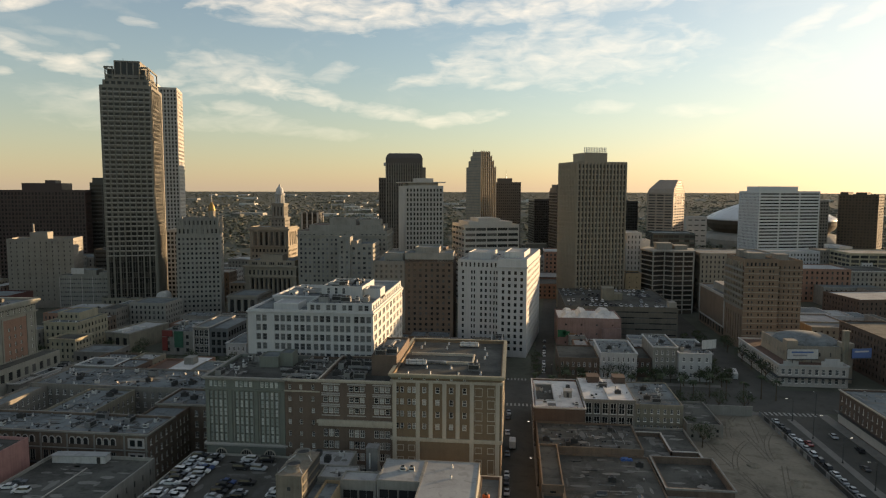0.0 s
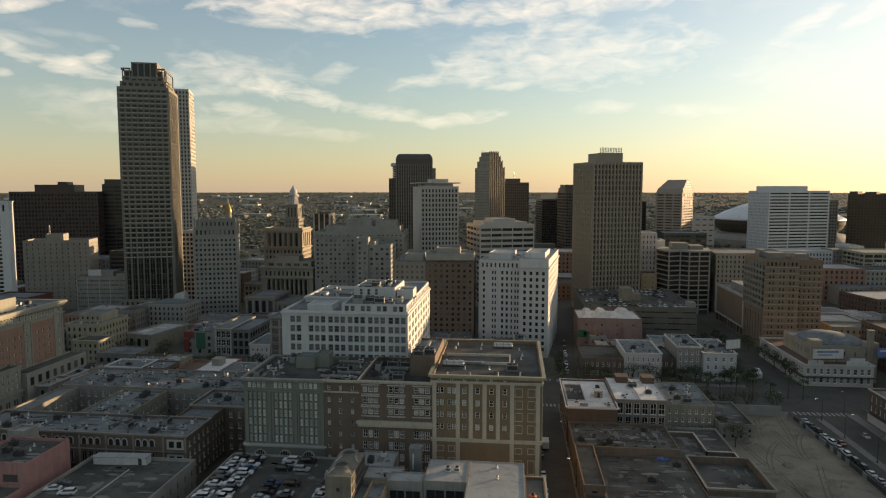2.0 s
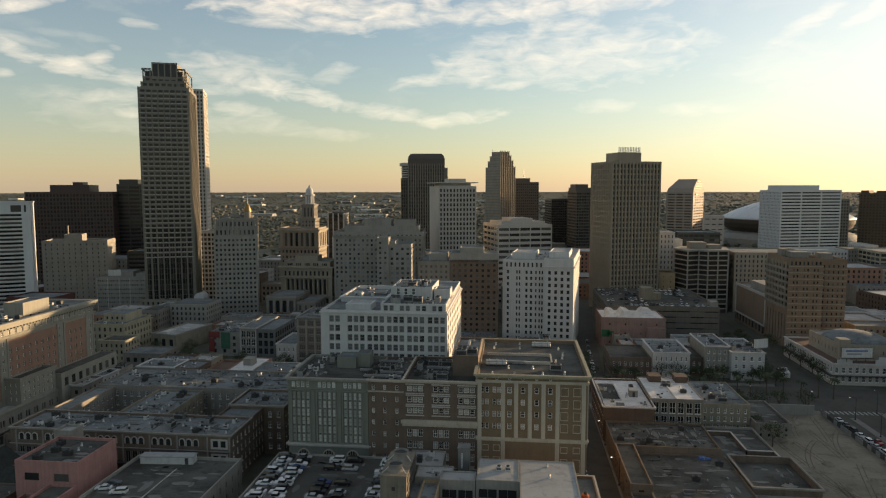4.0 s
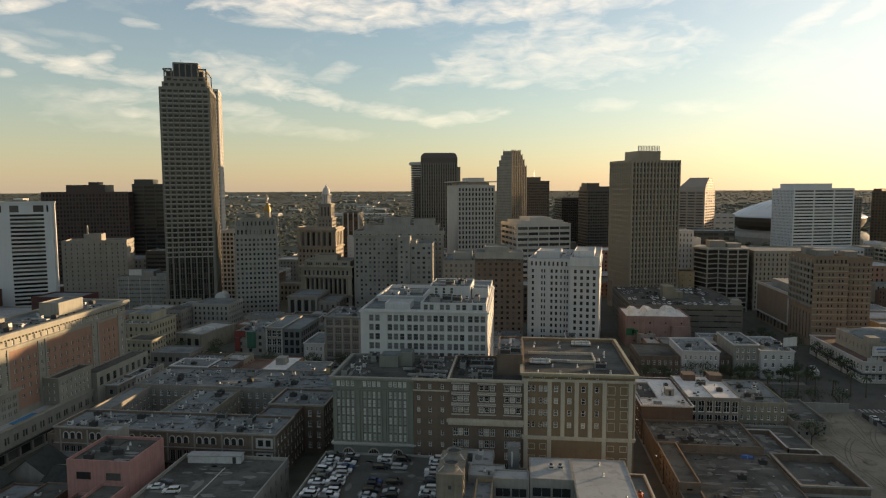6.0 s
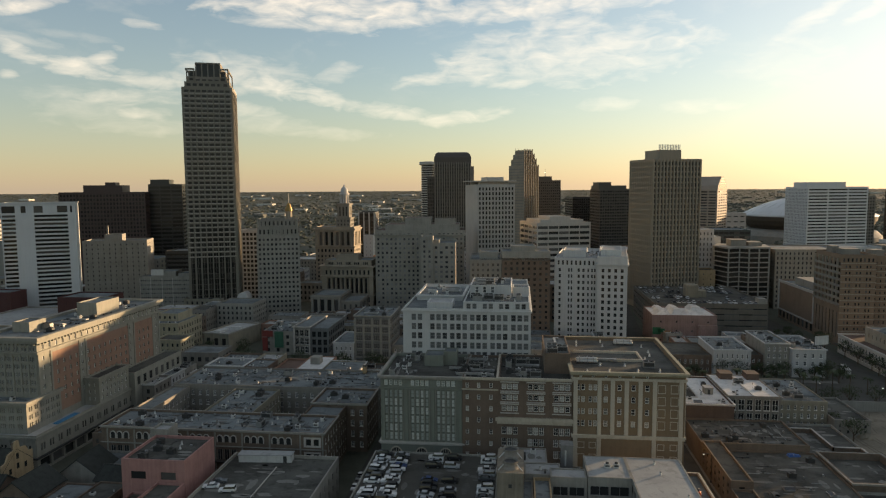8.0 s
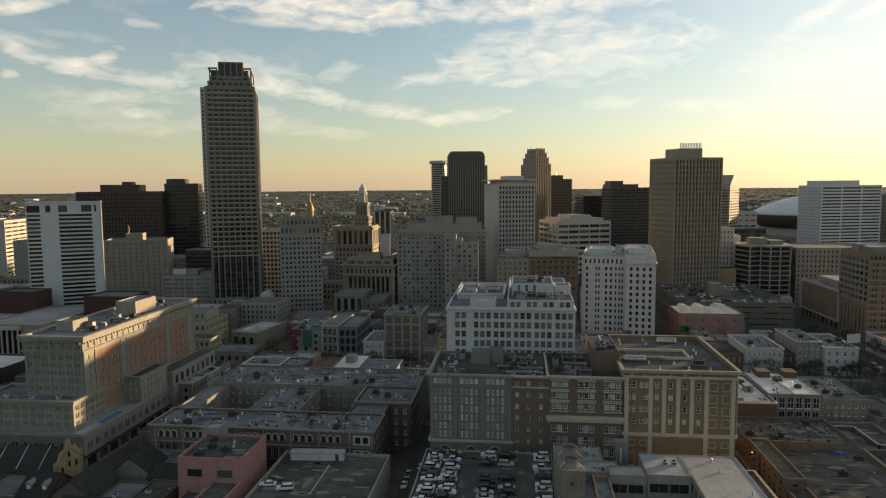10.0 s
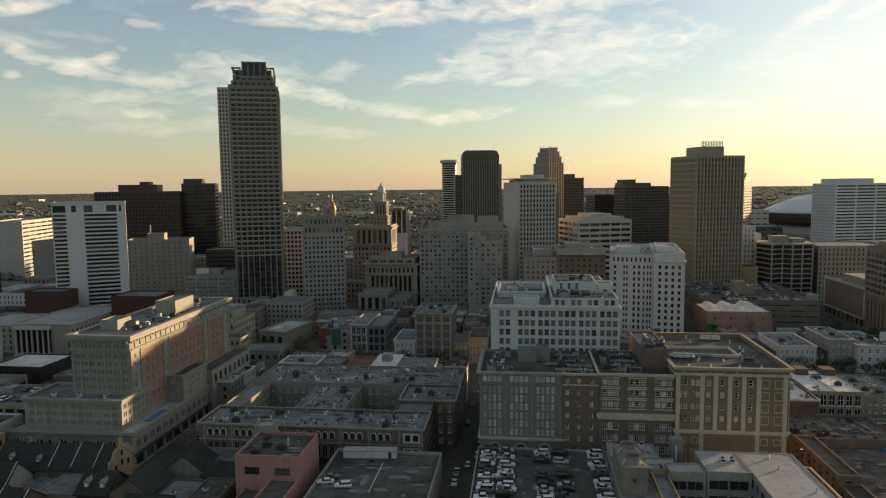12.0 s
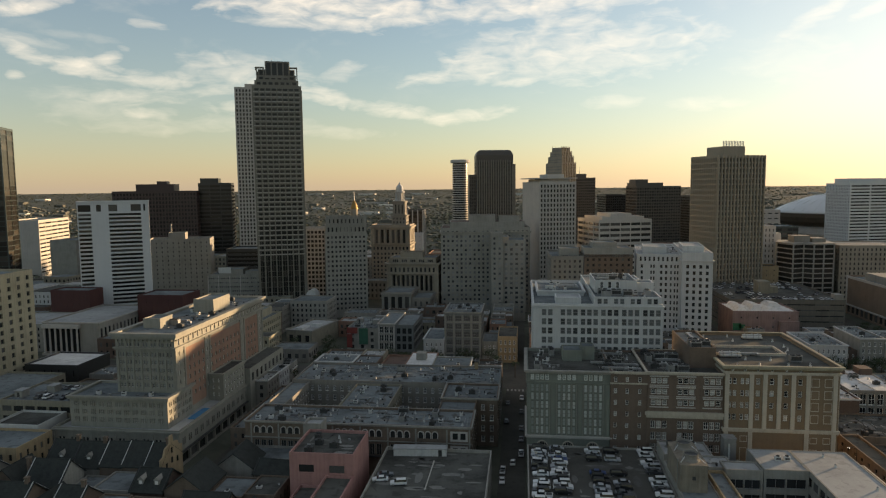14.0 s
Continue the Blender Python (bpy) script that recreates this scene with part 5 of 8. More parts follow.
def white_store():
    w, d, h = 47.2, 63.0, 54.0
    b = thing("white_building", at_z(-97.6, 234.0), "white terracotta building with grouped office windows", "building")
    us = []
    for c, n in ((5.2, 2), (13.3, 3), (20.7, 3), (28.1, 3), (35.6, 3), (43.2, 3)):
        us += [(c + 2.3 * (i - (n - 1) / 2) - 0.88, c + 2.3 * (i - (n - 1) / 2) + 0.88) for i in range(n)]
    side = []
    for i in range(8):
        c = 4.4 + 7.75 * i
        side += [(c - 2.2, c - 0.3), (c + 0.3, c + 2.2)]
    block(b, w, d, 0, h, GLAZED_BRICK, GLASS_DARK, {
        "F": [B(28.0, 52.4, 7, us, 0.7, 0.45, "one_sash", pane=PANE_GREY, frame=METAL_GREY)],
        "R": [B(24.5, 52.4, 8, side, 0.66, 0.45, "one_sash", pane=PANE_GREY, frame=METAL_GREY)],
        "L": [B(28.0, 52.6, 7, spans(d, 8, 0.5, 1.5), 0.6, 0.4)]}, ROOF_GREY, 0.8)
    band_ring(b, w, d, 52.6, 0.7, 0.5, GLAZED_BRICK, "string_course")
    corner(22.5, 0.6)
    attic = [u for c in (3.0, 9.0, 15.0, 21.0) for u in ((c - 1.9, c - 0.3), (c + 0.3, c + 1.9))]
    block(b, 24.2, 61.8, 53.0, 56.6, GLAZED_BRICK, GLASS_DARK, {"F": [B(53.4, 56.3, 1, attic, 0.72, 0.35, "one_sash", pane=PANE_GREY, frame=METAL_GREY)],
          "R": [B(53.4, 56.2, 1, spans(61.8, 14, 0.5, 1), 0.66, 0.35, "one_sash")]}, ROOF_GREY, 0.6, name="attic")
    corner(24, 14)
    block(b, 16, 22, 55.8, 60.8, GLAZED_BRICK, GLASS_DARK, {"F": [B(57.4, 60.6, 1, [(2.0, 3.4), (5.0, 6.4), (8.0, 9.4)], 0.8, 0.3, "one_sash", pane=PANE_GREY)]}, ROOF_GREY, 0.6, name="penthouse")
    corner(2, 22)
    block(b, 18.6, 26, 52.8, 55.5, GLAZED_BRICK, GLASS_DARK, {}, ROOF_GREY, 0.7, name="roof_hall")
    band_ring(b, 18.6, 26, 54.5, 0.9, 0.6, GLAZED_BRICK)
    part("roof_screen", Shape().box(5.5, 9.0, 30, 30.3, 54.8, 56.4).box(9.2, 9.5, 26, 30, 54.8, 56.2), METAL_WHITE, b)
    corner(8.5, 4)
    block(b, 9.5, 10, 52.8, 55.6, GLAZED_BRICK, GLASS_DARK, {}, ROOF_PALE, 0.3, name="roof_house")
    corner(40.4, 16)
    block(b, 6.3, 9, 55.8, 59.8, GLAZED_BRICK, GLASS_DARK, {}, ROOF_GREY, 0.5, name="side_wall_house")
    corner()


white_store()


def white_hotel():
    b = thing("white_hotel", at_z(-33.4, 397.5, -8), "tall white hotel with many small dark windows", "building")
    us = sorted([(u - 0.65, u + 0.65) for u in (3.2, 14.4, 17.2)] + [(u - 0.45, u + 0.45) for u in (8.6, 10.2, 20.0, 22.2, 23.8)])
    block(b, 25.5, 66, 0, 56.0, WHITE_PAINT, GLASS_DARK, {"F": [B(3, 50.5, 13, us, 0.56, 0.35, "one_sash", pane=GLASS_DARK, frame=METAL_DARK), B(51.2, 55.0, 1, spans(25.5, 9, 0.4, 1.2), 0.7, 0.35, "one_sash", pane=GLASS_DARK, frame=METAL_DARK)]}, ROOF_PALE, 0.8)
    corner(25.5, -7.0)
    us = [(u - 0.8, u + 0.8) for u in (3.2, 6.8, 10.4, 14.0)]
    side = spans(72, 16, 0.38, 2)
    block(b, 17.0, 72, 0, 57.8, WHITE_PAINT, GLASS_DARK, {"F": [B(3, 51.5, 13, us, 0.56, 0.35, "one_sash_sill", pane=GLASS_DARK, frame=METAL_DARK)], "R": [B(3, 51.5, 13, side, 0.52, 0.35)],
          "L": []}, ROOF_PALE, 0.8, name="projecting_wing")
    band_ring(b, 17.0, 72, 52.4, 1.0, 0.9, WHITE_PAINT, "cornice")
    corner(4, 12)
    block(b, 14, 24, 55, 59.5, WHITE_PAINT, GLASS_DARK, {}, ROOF_PALE, 0.4, name="penthouse")
    corner(27, 8)
    block(b, 12, 30, 56.6, 60.5, METAL_WHITE, GLASS_DARK, {}, ROOF_PALE, 0.4, name="penthouse")
    corner()


white_hotel()


def grand_hotel():
    """The long hotel slab with its podium, terrace and side wing."""
    w, d, h = 23.0, 82.0, 45.6
    b = thing("grand_hotel", at_z(-250.6, 210.6), "long red brick hotel with pale stone ends and cornice", "building")
    ends = sorted((u + o - 0.42, u + o + 0.42) for u in (2.2, 5.2, 8.25, 11.5, 14.7, 17.8, 20.8) for o in (-0.62, 0.62))
    side = []
    for i in range(22):
        c = 3.0 + 3.62 * i
        side.append((c - 0.5, c + 0.5))
    block(b, w, d, 0, h, HOTEL_STONE, GLASS_DARK, {
        "R": [B(18.0, 39.0, 6, side, 0.45, 0.3, "one_sash_sill"), B(39.6, 43.2, 1, side, 0.5, 0.3, "one_sash_sill")],
        "F": [B(24.5, 38.9, 5, ends, 0.56, 0.3, "one_sash", pane=PANE_GREY, frame=STONE_PALE), B(39.8, 42.4, 1, ends, 0.6, 0.3, "one", pane=PANE_GREY, frame=STONE_PALE)]}, ROOF_GREY, 1.0)
    # brick panels between the stone bays
    for u0, u1 in ((7.6, 22.4), (27.6, 55.8), (61.2, 75.4)):
        corner(0, u0)
        shell, unused = Shape(), Shape()
        gaps = [(c - 0.62 - u0, c + 0.62 - u0) for c in [3.0 + 3.62 * i for i in range(22)] if u0 + 0.7 < c < u1 - 0.7]
        facade(shell, unused, "R", w + 0.14, u1 - u0, 15.0, 38.4, [B(18.0 + 3.5 * r, 21.5 + 3.5 * r, 1, gaps, 0.5, 0.12) for r in range(5)])
        part("brick_panel", shell, RED_BRICK, b)
    corner()
    band_ring(b, w, d, 39.3, 0.9, 0.8, HOTEL_STONE, "string_course")
    band_ring(b, w, d, 43.3, 2.3, 1.6, HOTEL_STONE)
    band_ring(b, w, d, 36.2, 0.5, 0.35, HOTEL_STONE, "string_course", "F")
    band_ring(b, w, d, 27.4, 0.5, 0.35, HOTEL_STONE, "string_course", "F")
    dent = Shape().box(-0.3, 0.3, -0.75, 0.02, 0, 0.7).mesh("cornice_bracket", HOTEL_STONE)
    for f, n, ln in (("F", 14, w), ("R", 46, d)):
        for i in range(n):
            px, py, pz = place(f, w, d, ln * (i + 0.5) / n, 42.55, 0)
            part("cornice_bracket", dent, None, b, at=pose(px, py, pz, 0, 0, TURN_OF[f]))
    fins(b, "F", w, d, 24.0, 39.2, [0.7, 3.7, 6.7, 9.85, 13.15, 16.3, 19.3, 22.3], 0.7, 0.22, HOTEL_STONE)
    fins(b, "R", w, d, 14.0, 39.2, [0.6, 7.0, 23.0, 27.0, 56.4, 60.6, 76.0, 81.3], 0.9, 0.3, HOTEL_STONE)
    corner(-14, -7.5)
    pu = spans(37.5, 11, 0.62, 1, 3, 0.35)
    block(b, 37.5, 18, 0, 24.0, HOTEL_STONE, GLASS_DARK, {"F": [B(13.8, 22.4, 3, pu, 0.6, 0.3, "one_sash", pane=PANE_GREY, frame=STONE_PALE), B(2, 12.6, 2, spans(37.5, 10, 0.5, 1), 0.6, 0.3)],
          "R": [B(13.8, 22.4, 3, spans(18, 6, 0.6, 0.6, 2, 0.4), 0.6, 0.3, "one_sash", pane=PANE_GREY, frame=STONE_PALE)]}, ROOF_GREY, 0.8, name="podium")
    band_ring(b, 37.5, 18, 22.6, 1.4, 1.0, HOTEL_STONE)
    corner(-18.5, -11.2)
    block(b, 48.0, 92, 0, 13.4, HOTEL_STONE, GLASS_DARK, {"F": [B(0.4, 4.6, 1, spans(48, 8, 0.85, 1), 0.85, 0.8), B(6.0, 11.2, 1, spans(48, 10, 0.5, 1, 2, 0.5), 0.5, 0.3)],
          "R": [B(0.4, 4.6, 1, spans(92, 14, 0.85, 1), 0.85, 0.8), B(6.0, 11.2, 1, spans(92, 20, 0.5, 1, 2, 0.5), 0.5, 0.3)]}, ROOF_PALE, 1.0, name="terrace")
    band_ring(b, 48, 92, 11.9, 1.0, 0.6, HOTEL_STONE)
    band_ring(b, 48, 92, 4.9, 0.7, 0.9, METAL_DARK, "awning", "FR")
    fins(b, "F", 48, 92, 4.9, 11.9, [0.6 + 4.68 * i for i in range(11)], 0.7, 0.2, HOTEL_STONE)
    corner(23.0, 25)
    block(b, 6.2, 20.4, 12.4, 23.6, HOTEL_STONE, GLASS_DARK, {"R": [B(13.6, 22.2, 3, spans(20.4, 7, 0.36, 0.8), 0.5, 0.3, "one_sash_sill")],
          "F": [B(13.6, 22.2, 3, spans(6.2, 2, 0.3, 0.8), 0.5, 0.3, "one_sash_sill")]}, ROOF_DARK, 0.7, name="side_wing")
    band_ring(b, 6.2, 20.4, 22.4, 1.2, 0.6, HOTEL_STONE)
    corner(22.8, 46)
    block(b, 8.6, 40, 0.2, 19.8, HOTEL_STONE, GLASS_DARK, {"R": [B(12.6, 18.6, 1, spans(40, 8, 0.5, 0.8), 0.6, 0.3)]}, ROOF_DARK, 0.7, name="side_wing")
    corner(8, 44)
    block(b, 9, 16, 44.5, 50.5, HOTEL_STONE, GLASS_DARK, {}, ROOF_GREY, 0.5, name="penthouse")
    corner(4, 12)
    block(b, 7, 9, 44.5, 48.5, HOTEL_STONE, GLASS_DARK, {}, ROOF_GREY, 0.4, name="penthouse")
    corner()
    part("pool", Shape().box(25.2, 28.6, 3.0, 15.0, 12.5, 12.75), BLUE_POOL, b, "small blue rooftop pool")


grand_hotel()

# ---- low buildings ----
def lowrise(x0, x1, y0, y1, h, wall, roof=None, floors=3, bay=3.2, label="", style=None, faces="FR", parapet=0.8, share=0.4, wh=0.55, name="low_building", trim=None, top=0.6, base=1.0, turn=0.0, pane=None, frame=None):
    w, d = x1 - x0, y1 - y0
    b = thing(name, at_z(x0, y0, turn), label, "building")
    sides = {}
    for f in faces:
        length = w if f in "FB" else d
        extra = {k: v for k, v in (("pane", pane or PANE_GREY), ("frame", frame)) if v}
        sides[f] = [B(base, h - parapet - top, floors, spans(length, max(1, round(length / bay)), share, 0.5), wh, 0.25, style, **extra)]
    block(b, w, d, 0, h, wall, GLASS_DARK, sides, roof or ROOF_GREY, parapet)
    if trim:
        band_ring(b, w, d, h - 0.7, 0.7, 0.5, trim)
    return b


# old quarter block with two courtyards
lab = "old brick block with grey membrane roof round a courtyard"
b = lowrise(-197, -118.5, 200.0, 217.3, 18.0, OLD_BRICK, ROOF_GREY, 4, 3.4, lab, faces="R", style="two_sash_sill", name="courtyard_building", trim=GREY_STUCCO)


def arcade(b, w, z, n, u0, u1):
    """A row of pale arched openings on the front, each a part."""
    step = (u1 - u0) / n
    for i in range(n):
        if i % 4 == 3:
            continue
        c, r = u0 + step * (i + 0.5), step * 0.46
        s, k = Shape(), 8
        o = [(c + r * math.cos(math.pi * j / k), z + r * math.sin(math.pi * j / k)) for j in range(k + 1)]
        q = [(c + (r - 0.32) * math.cos(math.pi * j / k), z + (r - 0.32) * math.sin(math.pi * j / k)) for j in range(k + 1)]
        for j in range(k):
            s.face([(o[j][0], -0.2, o[j][1]), (o[j + 1][0], -0.2, o[j + 1][1]), (q[j + 1][0], -0.2, q[j + 1][1]), (q[j][0], -0.2, q[j][1])])
            s.face([(o[j][0], -0.2, o[j][1]), (o[j][0], -0.01, o[j][1]), (o[j + 1][0], -0.01, o[j + 1][1]), (o[j + 1][0], -0.2, o[j + 1][1])])
        s.box(c - r, c - r + 0.32, -0.2, -0.01, z - 1.5, z).box(c + r - 0.32, c + r, -0.2, -0.01, z - 1.5, z)
        g = Shape()
        g.face([(x, -0.03, y) for x, y in q] + [(c - r + 0.32, -0.03, z - 1.5), (c + r - 0.32, -0.03, z - 1.5)])
        a = part("arched_window", s, STONE_PALE, b, "pale arched window surround")
        part("pane", g, GLASS_DARK, a)


arcade(b, 78.5, 15.2, 28, 3, 70)
for i in range(28):
    if i % 4 != 3:
        u = 3 + 67 / 28 * (i + 0.5)
        w1 = part("shutter_window", Shape().box(u - 0.9, u - 0.75, -0.1, -0.01, 7.6, 11.2).box(u + 0.75, u + 0.9, -0.1, -0.01, 7.6, 11.2).box(u - 0.06, u + 0.06, -0.1, -0.01, 7.6, 11.2), GREY_STUCCO, b)
        part("pane", Shape().box(u - 0.75, u + 0.75, -0.05, -0.01, 7.6, 11.2), GLASS_DARK, w1)
for z in (8.0, 13.0):
    p1 = part("pale_panel", Shape().box(71.6, 77.4, -0.12, -0.01, z, z + 3.4), STONE_PALE, b, "pale framed window panel")
    for u in (72.4, 75.0):
        part("pane", Shape().box(u, u + 1.7, -0.15, -0.125, z + 0.7, z + 2.8), GLASS_DARK, p1)
fins(b, "F", 78.5, 17.3, 0.2, 17.0, [2.2, 12.0, 21.6, 31.2, 40.8, 50.3, 59.9, 70.4, 78.0], 0.5, 0.25, GREY_STUCCO)
part("balcony", Shape().box(2.5, 70, -1.5, -0.02, 7.1, 7.35).box(2.5, 70, -1.5, -1.42, 8.2, 8.3), METAL_DARK, b, "iron gallery")
band_ring(b, 78.5, 17.3, 12.0, 0.4, 0.4, GREY_STUCCO, "string_course", "F")
lowrise(-206.5, -197.2, 208.5, 260, 11.8, OLD_BRICK, ROOF_GREY, 3, 3.2, "lower annex of the courtyard block", faces="FL", name="courtyard_building")
lowrise(-197, -189.6, 217.5, 248, 17.6, STONE_DIM, ROOF_GREY, 4, 3.2, lab, faces="R", style="one_sash_sill", name="courtyard_building")
lowrise(-169, -150.3, 217.5, 246, 17.9, TAN_STUCCO, ROOF_GREY, 4, 3.2, lab, faces="RL", style="one_sash_sill", name="courtyard_building")
lowrise(-197, -110.6, 248.2, 275, 18.3, STONE_DIM, ROOF_GREY, 4, 3.2, lab, faces="FR", style="two_sash_sill", name="courtyard_building")
lowrise(-131.8, -118.6, 217.5, 229, 17.7, OLD_BRICK, ROOF_GREY, 4, 3.2, lab, faces="RL", style="two_sash_sill", name="courtyard_building")
lowrise(-131.8, -110.8, 229.2, 248, 18.5, OLD_BRICK, ROOF_GREY, 4, 3.4, lab, faces="FR", style="two_sash_sill", name="courtyard_building", trim=GREY_STUCCO)
# Made-up stair house; its ochre stands in for a sunlit wall end.
stair = thing("stair_house", at_z(-122.6, 272.4, 0, 17.2), "narrow made-up stair house, ochre standing in for sunlight", "stair house")
part("wall", Shape().box(0, 1.5, 0, 2.2, 0, 3.4), OCHRE_STUCCO, stair)
part("lid", Shape().box(-0.1, 1.6, -0.1, 2.3, 3.4, 3.55), ROOF_DARK, stair)
# foreground
b = lowrise(-145.2, -111.2, 130, 191.3, 14.0, CONCRETE, ROOF_DARK, 3, 4.5, "old parking deck with stained dark roof surface", faces="R", share=0.16, wh=0.5, name="parking_deck", parapet=1.0)
b = lowrise(-169.6, -150.2, 168.2, 187.0, 20.6, PINK_STUCCO, ROOF_DARK, 2, 9, "pink stucco building with flat dark roof", faces="F", share=0.5, wh=0.35, name="pink_building", base=6, parapet=0.9)
b = lowrise(-158.6, -150.2, 140, 168.0, 14.2, PINK_STUCCO, ROOF_DARK, 2, 6, "lower pink stucco wing beside the deck", faces="F", share=0.3, name="pink_building")
lowrise(-166.5, -158.8, 150, 168.0, 11.0, PINK_STUCCO, ROOF_DARK, 2, 6, "lower pink stucco wing beside the deck", faces="F", share=0.3, name="pink_building")
b = lowrise(-172, -166.0, 188.0, 194.0, 22.0, GREY_STUCCO, ROOF_PALE, 1, 5, "small pale roof house over the arcade", faces="FR", share=0.15, name="stair_house")
lowrise(-99.9, -60.6, 130, 194.0, 15.4, CONCRETE, ASPHALT, 3, 4.5, "parking garage with open roof deck full of cars", faces="L", share=0.6, wh=0.4, name="parking_garage", parapet=0.6)
b = lowrise(-36.0, -24.3, 170.0, 184.5, 20.2, GREY_STUCCO, ROOF_PALE, 4, 5, "flat pale-roofed building with a glazed court front", faces="F", share=0.95, wh=0.62, name="pale_roof_building", parapet=0.12, style="two", pane=GLASS_DARK, frame=METAL_GREY, top=1.6)
lowrise(-24.25, -8.8, 128, 184.5, 20.2, GREY_STUCCO, ROOF_PALE, 4, 4, "pale-roofed side wing beside the court", faces="L", share=0.8, name="pale_roof_building", parapet=0.12)
lowrise(-45.8, -24.4, 128, 169.8, 11.6, CONCRETE, ROOF_GREY, 3, 4, "sunken grey roof court", faces="F", share=0.3, name="pale_roof_building", parapet=0.3)
lowrise(-46.0, -36.2, 170.0, 176.0, 19.8, GREY_STUCCO, ROOF_PALE, 4, 5, "narrow roof strip over the court glazing", faces="F", share=0.95, wh=0.62, name="pale_roof_building", style="two", pane=GLASS_DARK, frame=METAL_GREY, top=1.6, parapet=0.35)
lowrise(-50.6, -46.0, 128, 172.0, 18.6, OCHRE_STUCCO, ROOF_GREY, 4, 4, "narrow roof walk between plant and court", faces="L", share=0.3, name="pale_roof_building")
shaft = thing("vent_shaft", at_z(-42.2, 184.9, 0, 0), "tall grey sheet metal vent shaft on the roof", "vent shaft")
part("casing", Shape().box(0, 3.4, 0, 3.6, 0, 22.6).box(-0.15, 3.55, -0.15, 3.75, 22.6, 22.9), METAL_GREY, shaft)
part("pipe", Shape().ring([(0.25, 17), (0.25, 21.5)], 8, 1.2, -0.6), METAL_WHITE, shaft)
lowrise(-60.3, -46.4, 180.4, 191.2, 19.2, GREY_STUCCO, ROOF_PALE, 4, 4, "plant house behind the cooling tower", faces="F", share=0.1, name="plant_house", parapet=0.4)
lowrise(-53.0, -42.9, 172.2, 180.2, 19.3, GREY_STUCCO, ROOF_PALE, 4, 4, "low plant house with a pale roof", faces="F", share=0.1, name="plant_house", parapet=0.3)
lowrise(-46.2, -36.2, 180.4, 191.0, 14.0, CONCRETE, ROOF_DARK, 3, 4, "dark sunken yard roof between plant houses", faces="F", share=0.1, name="plant_house", parapet=0.3)
lowrise(-60.4, -50.8, 128, 172.0, 17.6, CONCRETE, ROOF_GREY, 4, 4, "low concrete plant building", faces="F", share=0.1, name="plant_house", parapet=0.3)
lowrise(-60.4, -53.2, 172.2, 180.2, 17.4, CONCRETE, ROOF_GREY, 4, 4, "low concrete plant building", faces="F", share=0.1, name="plant_house", parapet=0.3)
lowrise(-8.6, -3.0, 128, 186.0, 15.6, BROWN_BRICK, ROOF_GREY, 4, 4, "narrow terrace roof beside the street", faces="R", share=0.3, name="low_building", trim=CREAM_TRIM)
bin1 = thing("storage_bin", at_z(-6.6, 172.6, 0, 14.8), "round orange plastic storage bin on the terrace", "bin")
part("body", Shape().ring([(0.85, 0), (1.0, 0.4), (1.0, 1.4), (0.8, 1.6)], 14), surface("orange_plastic", (0.45, 0.10, 0.03), 0.5, 0.1, 1.0, 0.1), bin1)
part("lid", Shape().ring([(0.5, 1.6), (0.45, 2.1), (0.2, 2.3)], 10), METAL_DARK, bin1)
shed = thing("deck_shed", at_z(-142.0, 186.2, 4, 13.0), "long low white shed at the back of the deck", "shed")
part("wall", Shape().box(0, 16.8, 0, 3.2, 0, 2.3), METAL_WHITE, shed)
part("roof", Shape().box(-0.2, 17.0, -0.25, 3.45, 2.3, 2.5), ROOF_PALE, shed)
part("door", Shape().box(14.2, 15.3, -0.06, -0.01, 0.05, 2.05), METAL_DARK, shed)
kerb = thing("deck_kerb", at_z(-128.8, 163.5, 0, 13.0), "thin pale kerb line across the parking deck", "kerb")
part("kerb_bar", Shape().box(0, 0.3, 0, 20, 0, 0.25), STONE_PALE, kerb)
# wall behind the lot
yard = thing("yard_wall", at_z(76, 294.4), "weathered concrete wall behind the empty lot", "wall")
part("panel", Shape().box(0, 28, 0, 0.5, 0, 4.2).box(-0.1, 28.1, -0.1, 0.6, 4.2, 4.45), CONCRETE, yard)
# east side of the street
lowrise(9.4, 45.6, 229.0, 254.3, 8.6, ORANGE_BRICK, ROOF_DARK, 2, 5, "orange brick store with a patched dark roof", faces="F", share=0.25, wh=0.3, parapet=0.7)
lowrise(9.4, 16.0, 196, 228.8, 9.4, ORANGE_BRICK, ROOF_DARK, 3, 5, "orange brick corner store", faces="FL", share=0.3)
lowrise(16.2, 47.0, 150, 228.8, 6.2, ORANGE_BRICK, ROOF_DARK, 1, 6, "low brick store with a wide dark roof", faces="F", share=0.3, parapet=0.5)
lowrise(9.4, 16.0, 140, 195.8, 7.0, ORANGE_BRICK, ROOF_DARK, 2, 5, "low brick store along the street", faces="L", share=0.3)
lowrise(47.6, 67.8, 203, 227.5, 7.2, OLD_BRICK, ROOF_DARK, 1, 6, "roofless brick shell with pale coping", faces="F", share=0.3, parapet=2.4, trim=CONCRETE)
lowrise(47.6, 67.8, 150, 202.8, 4.6, CONCRETE, ROOF_DARK, 1, 6, "low store with tar roof", faces="F", share=0.2)
lowrise(46.0, 67.0, 228.0, 262.0, 5.0, CONCRETE, ROOF_DARK, 1, 6, "low yard building with tar roof", faces="F", share=0.2)
lowrise(8.8, 28.2, 254.6, 293.0, 14.2, DARK_BRICK, ROOF_WHITE, 3, 3.4, "old brick building with white coated roof", faces="L", style="one_sash_sill", parapet=0.7, trim=WHITE_PAINT)
